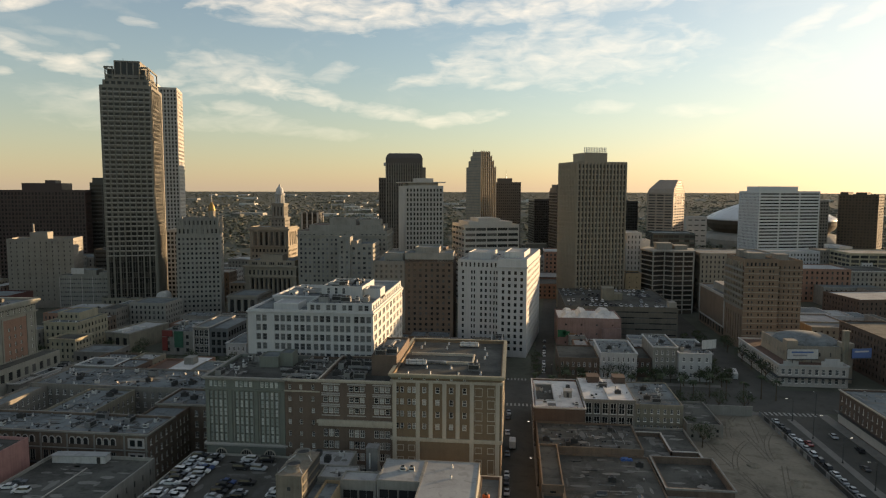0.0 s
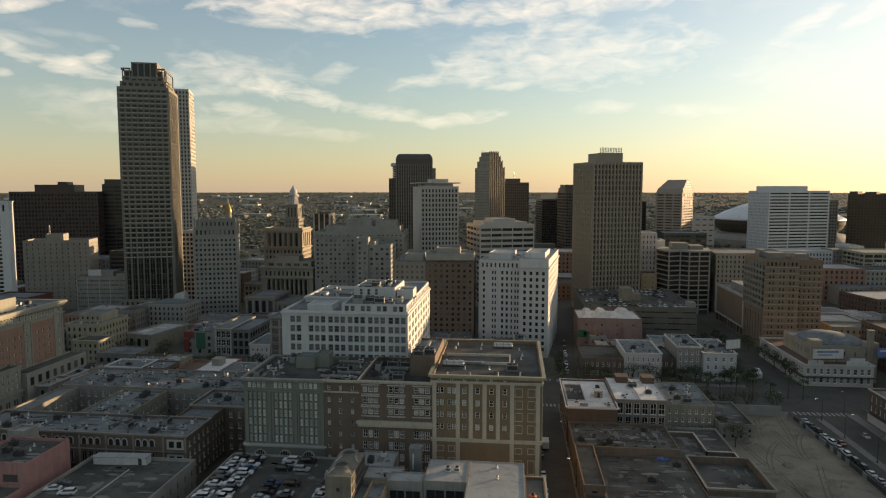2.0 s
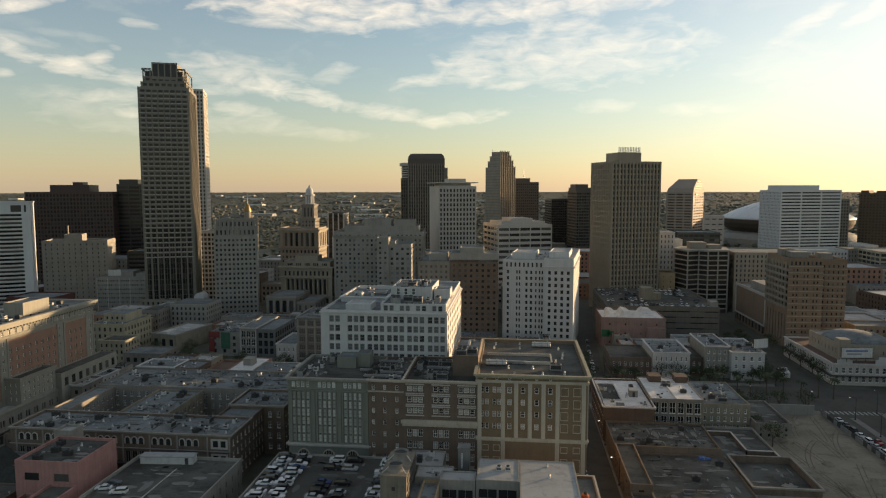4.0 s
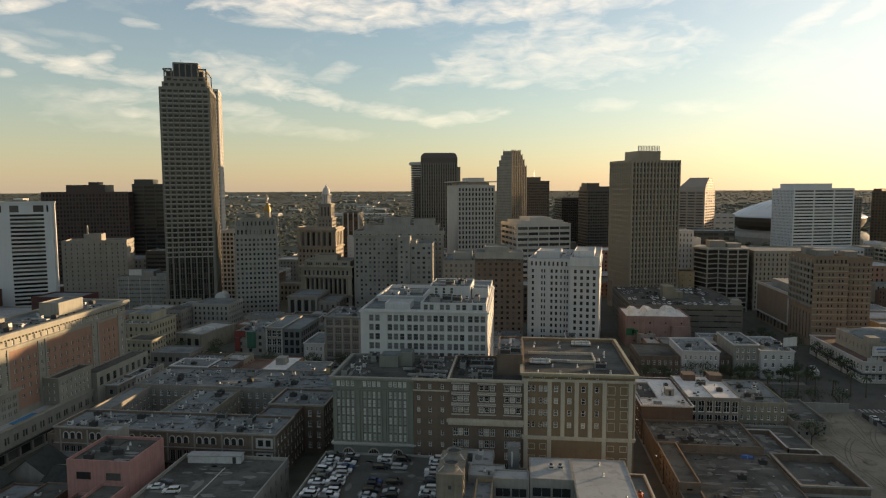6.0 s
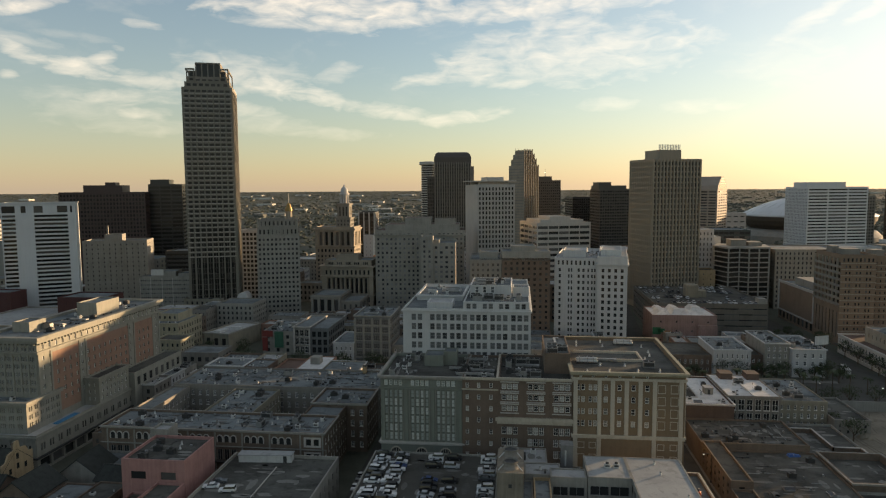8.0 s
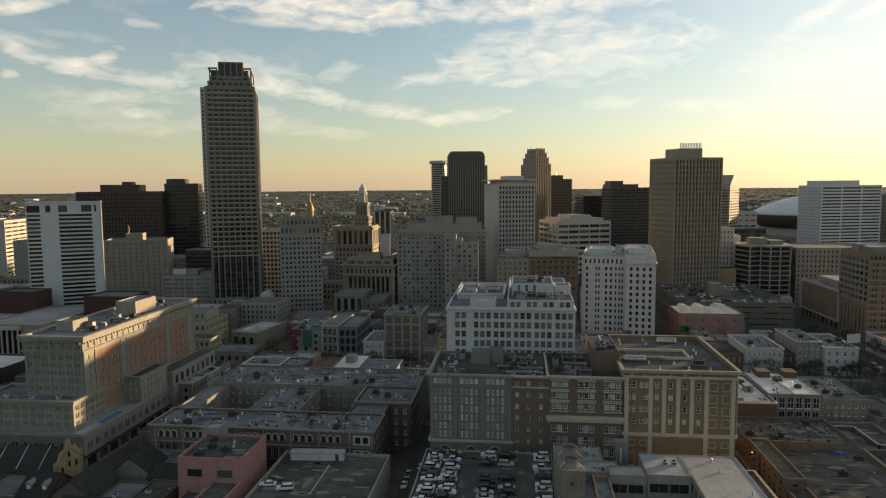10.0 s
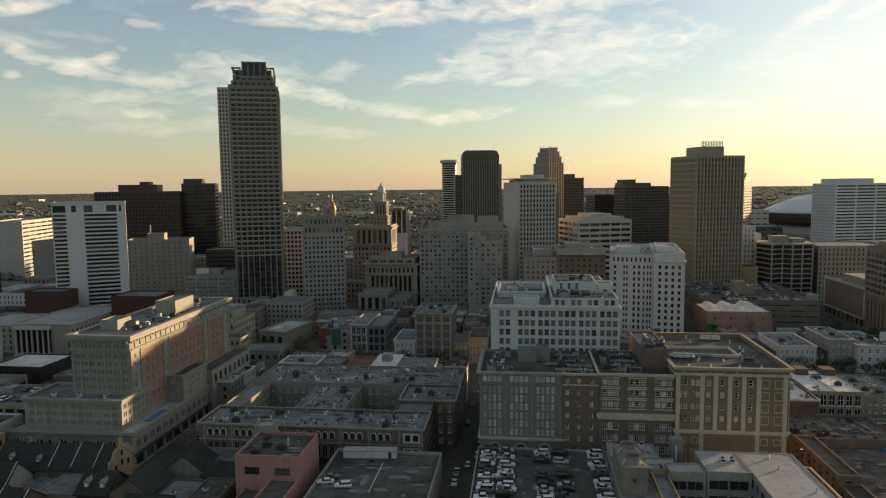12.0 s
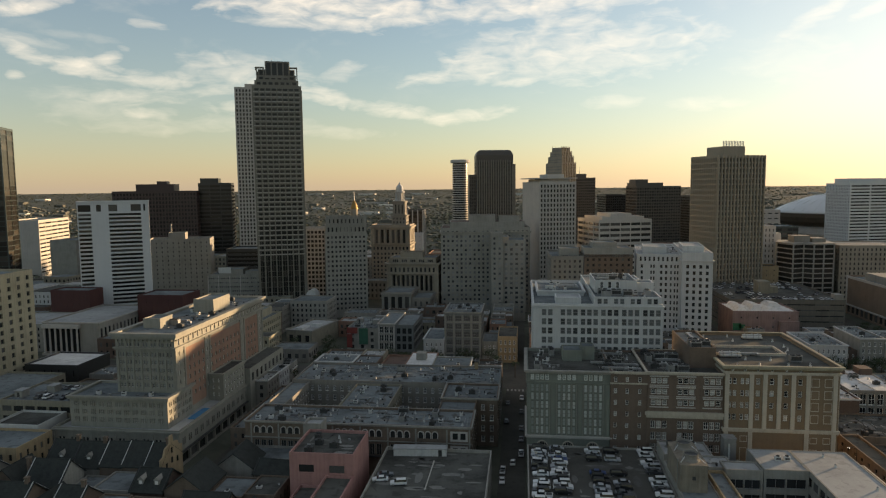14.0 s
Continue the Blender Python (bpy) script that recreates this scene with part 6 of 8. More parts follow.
b = lowrise(28.4, 48.8, 263.5, 294.5, 15.0, STONE_DIM, ROOF_WHITE, 2, 3.3, "grey fronted building with white coated roof", faces="F", style="two_sash_sill", share=0.72, wh=0.8, parapet=0.3, base=3, pane=GLASS_DARK)
part("roof_ridge", Shape().box(9.8, 10.3, 0.5, 30.5, 14.7, 15.3), ROOF_WHITE, b)
for u in (4.0, 15.0):
    part("roof_monitor", Shape().box(u, u + 5, 24, 30, 14.6, 17.2).box(u - 0.2, u + 5.2, 23.8, 30.2, 17.2, 17.4), DARK_BRICK, b)
lowrise(49.0, 68.2, 268.0, 300.0, 12.2, TAN_STUCCO, ROOF_GREY, 3, 2.9, "long stucco building with grey roof", faces="FR", style="one_sash_sill", parapet=0.5)
lowrise(68.4, 82.0, 262.0, 291.0, 7.0, STONE_DIM, ROOF_DARK, 2, 3.5, "worn low building at the lot edge", faces="FR", share=0.3)
lowrise(45.0, 63.2, 341.5, 372, 15.0, WHITE_PAINT, ROOF_GREY, 3, 2.6, "pale painted row with arched upper windows", faces="F", style="one_sash_sill", trim=WHITE_PAINT)
lowrise(24, 44.8, 345, 374, 11.0, OLD_BRICK, ROOF_DARK, 2, 3, "old brick row with low roofs", faces="FL", style="one_sash")
lowrise(72.8, 85.0, 350.0, 380, 17.0, GREY_STUCCO, ROOF_GREY, 4, 3, "white parapeted corner building", faces="FR", style="one_sash_sill", trim=WHITE_PAINT)
lowrise(85.2, 101.5, 346.5, 380, 14.8, WHITE_PAINT, ROOF_GREY, 3, 3.8, "white stone corner building with dark windows", faces="FR", style="one_sash_sill", trim=WHITE_PAINT)
lowrise(63.4, 72.6, 352, 378, 10.0, DARK_BRICK, ROOF_DARK, 2, 3, "small dark brick building", faces="F", style="one_sash")
b = lowrise(27.4, 66.0, 411, 441.5, 19.3, DULL_PINK, ROOF_WHITE, 3, 9, "faded pink warehouse with lumpy white roof", faces="F", share=0.1, wh=0.2, name="warehouse")
part("lower_block", Shape().box(27, 38.4, -2.6, -0.02, 0, 13.5), DULL_PINK, b)
for x, y, ww, dd, hh in ((3, 4, 9, 12, 2.6), (12.5, 6, 7, 20, 3.6), (21, 3, 8, 14, 1.8), (26, 18, 9, 14, 2.8), (5, 20, 6, 12, 2.0)):
    s = Shape()
    s.face([(x, y, 18.53), (x + ww, y, 18.53), (x + ww * 0.8, y + 2, 18.5 + hh), (x + ww * 0.3, y + 2, 18.5 + hh * 0.9)])
    s.face([(x + ww, y, 18.53), (x + ww, y + dd, 18.53), (x + ww * 0.8, y + dd - 2, 18.5 + hh * 0.8), (x + ww * 0.8, y + 2, 18.5 + hh)])
    s.face([(x + ww, y + dd, 18.53), (x, y + dd, 18.53), (x + ww * 0.3, y + dd - 2, 18.5 + hh), (x + ww * 0.8, y + dd - 2, 18.5 + hh * 0.8)])
    s.face([(x, y + dd, 18.53), (x, y, 18.53), (x + ww * 0.3, y + 2, 18.5 + hh * 0.9), (x + ww * 0.3, y + dd - 2, 18.5 + hh)])
    s.face([(x + ww * 0.3, y + 2, 18.5 + hh * 0.9), (x + ww * 0.8, y + 2, 18.5 + hh), (x + ww * 0.8, y + dd - 2, 18.5 + hh * 0.8), (x + ww * 0.3, y + dd - 2, 18.5 + hh)])
    part("roof_hump", s.weld(), ROOF_WHITE, b)
# The long slots are dark glass, painting the gloom of open parking levels.
b = lowrise(34.5, 107, 442.5, 521, 21.4, GARAGE_GREY, ROOF_DARK, 5, 9, "dark parking structure, dark glass for shaded open sides, cars on its roof", faces="FL", share=0.97, wh=0.2, name="parking_garage", parapet=1.0)
part("stair_head", Shape().box(28, 36, 30, 40, 20.2, 29).box(36, 42, 32, 40, 20.2, 25), TAN_STUCCO, b)
part("stair_head", Shape().box(67, 72, 2, 9, 20.2, 24.5), STONE_GREY, b)
yard = thing("yard_wall", at_z(47.6, 254.2), "stepped yard wall with a pale coping", "wall")
for (xa, ya), (xb, yb) in (((0, 0), (8.8, 0)), ((8.8, 0), (8.8, -18.4)), ((8.8, -18.4), (18.2, -18.4)), ((18.2, -18.4), (18.2, -24.6))):
    x0, x1, y0, y1 = min(xa, xb) - 0.2, max(xa, xb) + 0.2, min(ya, yb) - 0.2, max(ya, yb) + 0.2
    part("wall_run", Shape().box(x0, x1, y0, y1, 0, 5.7), OLD_BRICK, yard)
    part("coping", Shape().box(x0 - 0.12, x1 + 0.12, y0 - 0.12, y1 + 0.12, 5.7, 5.95), STONE_PALE, yard)
# Flat dark plate imitates a shaded hollow; the roof itself isn't sunk.
pit = thing("roof_well", at_z(9.6, 264, 0, 13.52), "rimmed dark sheet painted as a shaded well in the white roof", "light well")
part("floor", Shape().box(0.3, 7.2, 0.3, 22, 0, 0.03), ROOF_DARK, pit)
part("rim", Shape().box(0, 7.5, 0, 0.3, 0, 0.5).box(7.2, 7.5, 0.3, 22.3, 0, 0.5).box(0, 7.2, 22, 22.3, 0, 0.5).box(0, 0.3, 0.3, 22, 0, 0.5), WHITE_PAINT, pit)
mural = thing("wall_mural", at_z(27.4, 410.9, 0, 5.0), "green and orange painted mural on the pink wall", "mural")
for x0, x1, z0, z1, m in ((0.3, 5.2, 2.2, 6.6, "green"), (3.6, 7.6, 3.4, 5.8, "green"), (6.4, 11.8, 3.0, 4.6, "ochre"), (7.2, 13.2, 1.2, 2.4, "ochre")):
    part("painted_patch", Shape().box(x0, x1, -0.09 if m == "green" else -0.05, -0.01, z0, z1), MURAL_GREEN if m == "green" else MURAL_OCHRE, mural)
# theatre corner
b = lowrise(133.0, 166, 343.0, 404, 11.2, STONE_PALE, ROOF_RED, 2, 3.4, "cream theatre shops with ornate corner parapet", faces="FL", style="one_sash_sill", trim=WHITE_PAINT, name="theatre_shops", share=0.55, wh=0.66)
band_ring(b, 33, 61, 4.6, 0.5, 1.8, METAL_DARK, "awning", "FL")
hall = thing("theatre_hall", at_z(140, 352, 0), "tan theatre hall with a shallow curved grey roof", "building")
block(hall, 32, 36, 0, 18.8, STONE_TAN, GLASS_DARK, {"L": [B(12, 17, 1, spans(36, 8, 0.2, 2), 0.5, 0.3)], "F": [B(12, 17, 1, spans(32, 5, 0.12, 3), 0.4, 0.3)]}, ROOF_GREY, 0.5)
for x0, x1, z in ((-0.3, 5.0, 21.4), (26.5, 32.3, 20.6)):
    part("corner_turret", Shape().box(x0, x1, -0.3, 5.5, 17.5, z), STONE_TAN, hall)
cap = Shape().ring([(1.0, 0.0), (0.97, 0.8), (0.88, 1.8), (0.72, 2.8), (0.5, 3.6), (0.26, 4.1), (0.05, 4.2)], 40)
cap.v = [(16 + 15.6 * x, 18.2 + 17.6 * y, 18.0 + z) for x, y, z in cap.v]
ob = part("curved_roof", cap, ROOF_GREY, hall, "shallow oval grey roof")
for q in ob.data.polygons:
    q.use_smooth = True
part("chimney", Shape().box(26.2, 28.6, -2.6, -0.2, 0, 27).box(25.9, 28.9, -2.9, -0.02, 27, 27.6), TAN_STUCCO, hall)
for x0, x1, hh in ((2, 9, 3.0), (20, 30, 3.4)):
    part("ornate_parapet", Shape().box(x0 - 7, x1 - 7, -9.4, -8.7, 11.2, 11.2 + hh * 0.6).box(x0 - 5.5, x1 - 8.5, -9.4, -8.7, 11.2 + hh * 0.6, 11.2 + hh), WHITE_PAINT, hall)
b = lowrise(137.8, 176, 150, 291.0, 14.5, DARK_BRICK, ROOF_GREY, 3, 3.4, "brown brick hotel along the wide road", faces="FL", style="one_sash_sill", trim=CREAM_TRIM, share=0.3)
band_ring(b, 38.2, 141, 4.6, 0.5, 1.6, METAL_DARK, "gallery", "FL")
band_ring(b, 38.2, 141, 0.4, 4.0, 0.2, STONE_PALE, "shop_front", "FL")
lowrise(290, 350, 760, 800, 30.3, WHITE_PAINT, ROOF_PALE, 7, 3.6, "white slab block with paired small windows", faces="FL", share=0.3, parapet=0.6)
lowrise(350.2, 362.8, 757, 795, 37.4, WHITE_PAINT, ROOF_PALE, 8, 4.2, "white lift tower of the slab block", faces="FL", share=0.3)
lowrise(311, 400, 652, 700, 39.8, YELLOW_STONE, ROOF_GREY, 9, 8, "tan office block with gridded windows", faces="FL", share=0.88, wh=0.62)
lowrise(247, 330, 500, 541, 20.0, DARK_BRICK, ROOF_PALE, 5, 3.4, "dark brick block with a pale flat roof", faces="FL", share=0.35, turn=11)
# Two blocks added mostly out of view, to keep low sun off the lot.
lowrise(186, 250, 338, 398, 24.0, DARK_BRICK, ROOF_DARK, 6, 3.4, "dark brick block added beyond the theatre to shade the lot", faces="FL", share=0.35)
lowrise(186, 250, 240, 300, 22.0, DARK_BRICK, ROOF_DARK, 5, 3.4, "unseen dark brick block added to keep sun off the lot", faces="FL", share=0.35)
lowrise(92.5, 105, 562, 592, 62.6, WHITE_PAINT, ROOF_PALE, 14, 3.0, "narrow white building with small windows", faces="FL", share=0.3)
lowrise(105.2, 115, 578, 600, 55.5, WHITE_PAINT, ROOF_PALE, 13, 5, "plain white rear block", faces="L", share=0.1)
lowrise(90, 102.5, 546, 561.5, 31.0, OCHRE_STUCCO, ROOF_DARK, 7, 5, "ochre stucco building below the towers", faces="F", share=0.12, wh=0.3)
lowrise(147.5, 205, 545, 590, 48, STONE_TAN, ROOF_GREY, 12, 3.2, "tan stone block with small windows", faces="FL", share=0.35)
lowrise(153.7, 199.5, 760, 800, 50, TEAL_CLAD, ROOF_GREY, 10, 6, "low teal glass block", faces="F", share=0.9, wh=0.6)
lowrise(282, 314, 1130, 1160, 54, STONE_PALE, ROOF_PALE, 6, 12, "pale low hall beside the arena", faces="F", share=0.6, wh=0.2)
# across the avenue
b = lowrise(-144.6, -124.4, 345, 374, 29.0, SOOT_STONE, ROOF_GREY, 6, 4.9, "six storey grey carved stone front with cornice", faces="FR", style="three_sash_sill", share=0.72, wh=0.68, trim=GREY_STUCCO, frame=GREY_STUCCO, pane=GLASS_DARK, name="office_building")
fins(b, "F", 20.2, 29, 0.5, 27.5, [0.5, 5.3, 10.1, 14.9, 19.7], 0.9, 0.35, STONE_GREY)
for z in (5.4, 23.0):
    band_ring(b, 20.2, 29, z, 0.6, 0.5, STONE_GREY, "string_course", "F")
lowrise(-156.2, -144.8, 344, 372, 14.0, WHITE_PAINT, ROOF_GREY, 3, 2.8, "small white painted building with grey roof", faces="F", style="one_sash_sill", trim=WHITE_PAINT)
lowrise(-124.2, -115.6, 349, 372, 12.0, GREY_STUCCO, ROOF_GREY, 3, 2.8, "small grey stucco building", faces="F", style="one_sash_sill")
lowrise(-115.4, -104.6, 349, 376, 15.0, OCHRE_STUCCO, ROOF_DARK, 3, 2.8, "ochre corner building with small windows", faces="FR", style="one_sash_sill")
lowrise(-206.3, -187.4, 368, 404, 14.2, GREY_STUCCO, ROOF_GREY, 3, 6, "grey shop with red and green signs", faces="F", share=0.3)
part_sign = thing("shop_sign", at_z(-206.3, 367.7, 0, 0), "red painted shop front with green panel", "sign")
part("sign_board", Shape().box(0.2, 3.4, -0.5, 0, 2.5, 10.5), RED_PAINT, part_sign)
part("sign_board", Shape().box(0.2, 6.6, -0.4, 0, 11.0, 14.6), RED_PAINT, part_sign)
part("green_panel", Shape().box(7.6, 13.0, -0.2, 0, 4.5, 14.2), surface("green_sign_paint", (0.04, 0.12, 0.075), 0.6, 0.3, 0.5, 0.2), part_sign)
b = lowrise(-187.2, -177.2, 368, 404, 17.2, STONE_GREY, ROOF_GREY, 3, 3.0, "pale stone shop front with tall glazed bays", faces="F", style="two_sash", share=0.8, wh=0.78, trim=STONE_PALE, pane=GLASS_DARK)
fins(b, "F", 10.1, 36, 0.3, 16.0, [0.4, 9.7], 0.8, 0.35, STONE_PALE)
lowrise(-177.0, -165.8, 368, 404, 16.5, SOOT_STONE, ROOF_GREY, 3, 4.2, "dim stone shop with wide windows", faces="FR", style="two_sash", frame=FRAME_DARK, share=0.66, wh=0.7, pane=GLASS_DARK)
b = lowrise(-246.0, -228.5, 374.0, 408.5, 11.4, TAN_STUCCO, ROOF_PALE, 1, 5.6, "low tan corner building with a white-edged roof", faces="F", share=0.5, wh=0.6, turn=-11, trim=GREY_STUCCO)
part("roof_ramp", Shape().box(9.5, 16.6, 14, 16, 10.6, 12.6).box(5, 9.4, 3, 12, 10.6, 11.9), METAL_WHITE, b, "white roof housing")
lowrise(-243.5, -221.0, 340.5, 358, 7.5, STONE_DIM, ROOF_GREY, 1, 4.5, "low dim shop row along the avenue", faces="FR", share=0.5, wh=0.5)
b = lowrise(-277, -256, 362, 392, 19.0, YELLOW_STONE, ROOF_GREY, 4, 3.4, "yellow stone block with stepped terraces", faces="FR", share=0.4, trim=YELLOW_STONE)
corner(2, 10)
block(b, 14, 18, 18, 23.0, YELLOW_STONE, GLASS_DARK, {"F": [B(19, 22, 1, us_of(4, 14, 0.4), 0.6, 0.3)]}, ROOF_GREY, 0.6, name="upper_terrace")
corner()
lowrise(-262, -246, 346, 361.5, 13.0, YELLOW_STONE, ROOF_DARK, 3, 3, "yellow stone terrace building", faces="FR", share=0.4, trim=YELLOW_STONE)
lowrise(-262, -236, 426, 450, 20.0, STONE_GREY, ROOF_GREY, 5, 3.4, "grey stone commercial building with flat roof", faces="FR", share=0.4)
# west side beyond the hotel
lowrise(-301, -266, 212.5, 236, 18.2, TAN_STUCCO, ROOF_GREY, 4, 5, "cream concrete parking garage with roof deck", faces="FR", share=0.8, wh=0.55, name="parking_garage")
lowrise(-329, -301.2, 212.5, 250, 18.0, TAN_STUCCO, ROOF_GREY, 4, 5, "cream concrete parking garage with roof deck", faces="FR", share=0.8, wh=0.55, name="parking_garage")
lowrise(-330.5, -304, 262, 286, 18.0, BLACK_CLAD, ROOF_WHITE, 3, 4, "dark box building with white roof", faces="F", share=0.2)
b = lowrise(-387, -350.5, 346, 405, 19.8, STONE_GREY, ROOF_PALE, 1, 4, "pale public building with a tall columned porch", faces="R", share=0.5, wh=0.7, trim=STONE_PALE)
# Thin dark sheet on the wall paints the shade behind the columns.
part("recess", Shape().box(2.0, 24.0, -0.06, -0.01, 2.0, 16.0), GLASS_DARK, b)
for i in range(7):
    part("column", Shape().ring([(0.75, 1.5), (0.6, 2.5), (0.5, 15.5), (0.75, 16.4)], 10, 2.4 + 3.5 * i, -1.6), STONE_PALE, b)
part("porch_roof", Shape().box(1.0, 25.0, -2.6, -0.02, 16.4, 18.4), STONE_PALE, b)
part("porch_steps", Shape().box(1.0, 25.0, -2.6, -0.02, 0, 1.5), STONE_GREY, b)
lowrise(-349.5, -318.5, 385, 408, 30.0, DARK_RED, ROOF_GREY, 5, 4, "dark red windowless block", faces="F", share=0.05)
lowrise(-415.8, -388.0, 392, 407, 31.4, DARK_RED, ROOF_GREY, 5, 5, "dark red low block beside the hotel tower", faces="F", share=0.05)
lowrise(-425, -388, 352, 390, 17.0, GREY_STUCCO, ROOF_PALE, 4, 4, "grey low wing with flat roofs", faces="FR", share=0.3)
lowrise(-314, -278, 345, 370, 15.0, GREY_STUCCO, ROOF_GREY, 3, 4, "grey commercial row with flat roof", faces="FR", share=0.4)
lowrise(-300, -270, 240, 262, 12.0, OLD_BRICK, ROOF_DARK, 3, 4, "old brick row house block", faces="FR", share=0.35)
lowrise(-290, -272, 196, 211, 15.0, WHITE_PAINT, ROOF_DARK, 3, 3.2, "white row house with small dark windows", faces="F", style="one_sash_sill")

LOW_ROOFS = []
KINDS = [(GREY_STUCCO, "grey stucco"), (OLD_BRICK, "sooty brick"), (TAN_STUCCO, "tan stucco"), (DARK_BRICK, "dark brick"), (STONE_DIM, "dim stone"), (WHITE_PAINT, "white painted"), (RED_BRICK, "red brick")]
ROOFS = [(ROOF_GREY, "grey roof"), (ROOF_DARK, "tar roof"), (ROOF_PALE, "pale roof"), (ROOF_GREY, "patched grey roof")]


def fill(x0, x1, y0, y1, lot_w, lot_d, h0, h1, rng, skip=0.06):
    """Rows of small party-wall buildings over a city block."""
    y = y0
    while y < y1 - 5:
        dd = min(lot_d * rng.uniform(0.75, 1.3), y1 - y)
        x = x0
        while x < x1 - 4:
            ww = min(lot_w * rng.uniform(0.6, 1.5), x1 - x)
            if x1 - x - ww < 4:
                ww = x1 - x
            if rng.random() > skip:
                h = rng.uniform(h0, h1)
                (wm, wn), (rm, rn) = rng.choice(KINDS), rng.choice(ROOFS)
                lowrise(x, x + ww - 0.15, y, y + dd - 0.15, h, wm, rm, max(1, int(h / 4.2)), rng.uniform(2.8, 4.2), f"small {wn} building with {rn}", faces="FR", share=rng.uniform(0.3, 0.5), parapet=rng.uniform(0.3, 1.1), trim=WHITE_PAINT if rng.random() < 0.2 else None)
                LOW_ROOFS.append((x, x + ww, y, y + dd, h))
            x += ww
        y += dd


rng = random.Random(5)
fill(-196, -167, 275.3, 301, 14, 12.3, 15.5, 19, rng, 0.0)
fill(-142, -111, 275.3, 301, 14, 12.3, 14.5, 18.5, rng, 0.0)
fill(-219.5, -213.5, 262, 301, 8, 14, 12, 15, rng, 0.0)
lowrise(-166.8, -155.2, 275.4, 301, 16.0, RED_BRICK, ROOF_RED, 3, 3.4, "stepped red brick house with stained roof", faces="FR", share=0.3, parapet=0.9)
b = lowrise(-155, -142.2, 275.4, 301, 17.4, RED_BRICK, ROOF_WHITE, 3, 3.6, "red brick house with a white coated roof", faces="FR", share=0.3, parapet=0.4)
part("stair_head", Shape().box(4, 8.5, 12, 17, 16.8, 20.2), GREY_STUCCO, b)
fill(-268, -213.5, 303 - 9, 300, 14, 12, 9, 14, rng)
fill(-222, -125, 405, 449, 18, 15, 8, 15, rng)
fill(-300, -262.5, 392, 460, 20, 18, 12, 20, rng)
fill(-122, -108, 378, 455, 14, 15, 9, 16, rng)
fill(-98, -86, 340, 392, 12, 17, 12, 22, rng)
fill(-98, -36, 338, 390, 20, 17, 9, 16, rng)
fill(-36, -6, 338, 388, 15, 16, 9, 14, rng)
fill(26, 44, 376, 416, 9, 13, 6, 11, rng)
fill(45, 103, 382, 416, 12, 15, 6, 12, rng)
fill(-440, -364, 200, 298, 16, 20, 9, 16, rng)
fill(-300, -268, 264, 300, 14, 17, 9, 14, rng)
fill(-348, -316, 340, 384, 16, 15, 9, 14, rng)
fill(-480, -428, 338, 420, 18, 18, 10, 18, rng)
fill(185, 245, 430, 500, 24, 24, 8, 15, rng)
fill(262, 340, 560, 640, 34, 30, 10, 18, rng)
fill(-36, -12, 480, 540, 14, 20, 14, 28, rng)
fill(-440, -300, 545, 640, 34, 34, 14, 34, rng)
fill(-300, -120, 520 + 30, 586, 20, 20, 12, 30, rng)
fill(-190, -40, 600, 700, 34, 34, 14, 40, rng)
fill(-320, -240, 620, 700, 30, 30, 12, 30, rng)
fill(-30, 60, 600, 720, 32, 34, 12, 40, rng)
fill(120, 330, 610, 720, 38, 38, 12, 40, rng)
fill(-620, -430, 440, 540, 36, 36, 10, 24, rng)


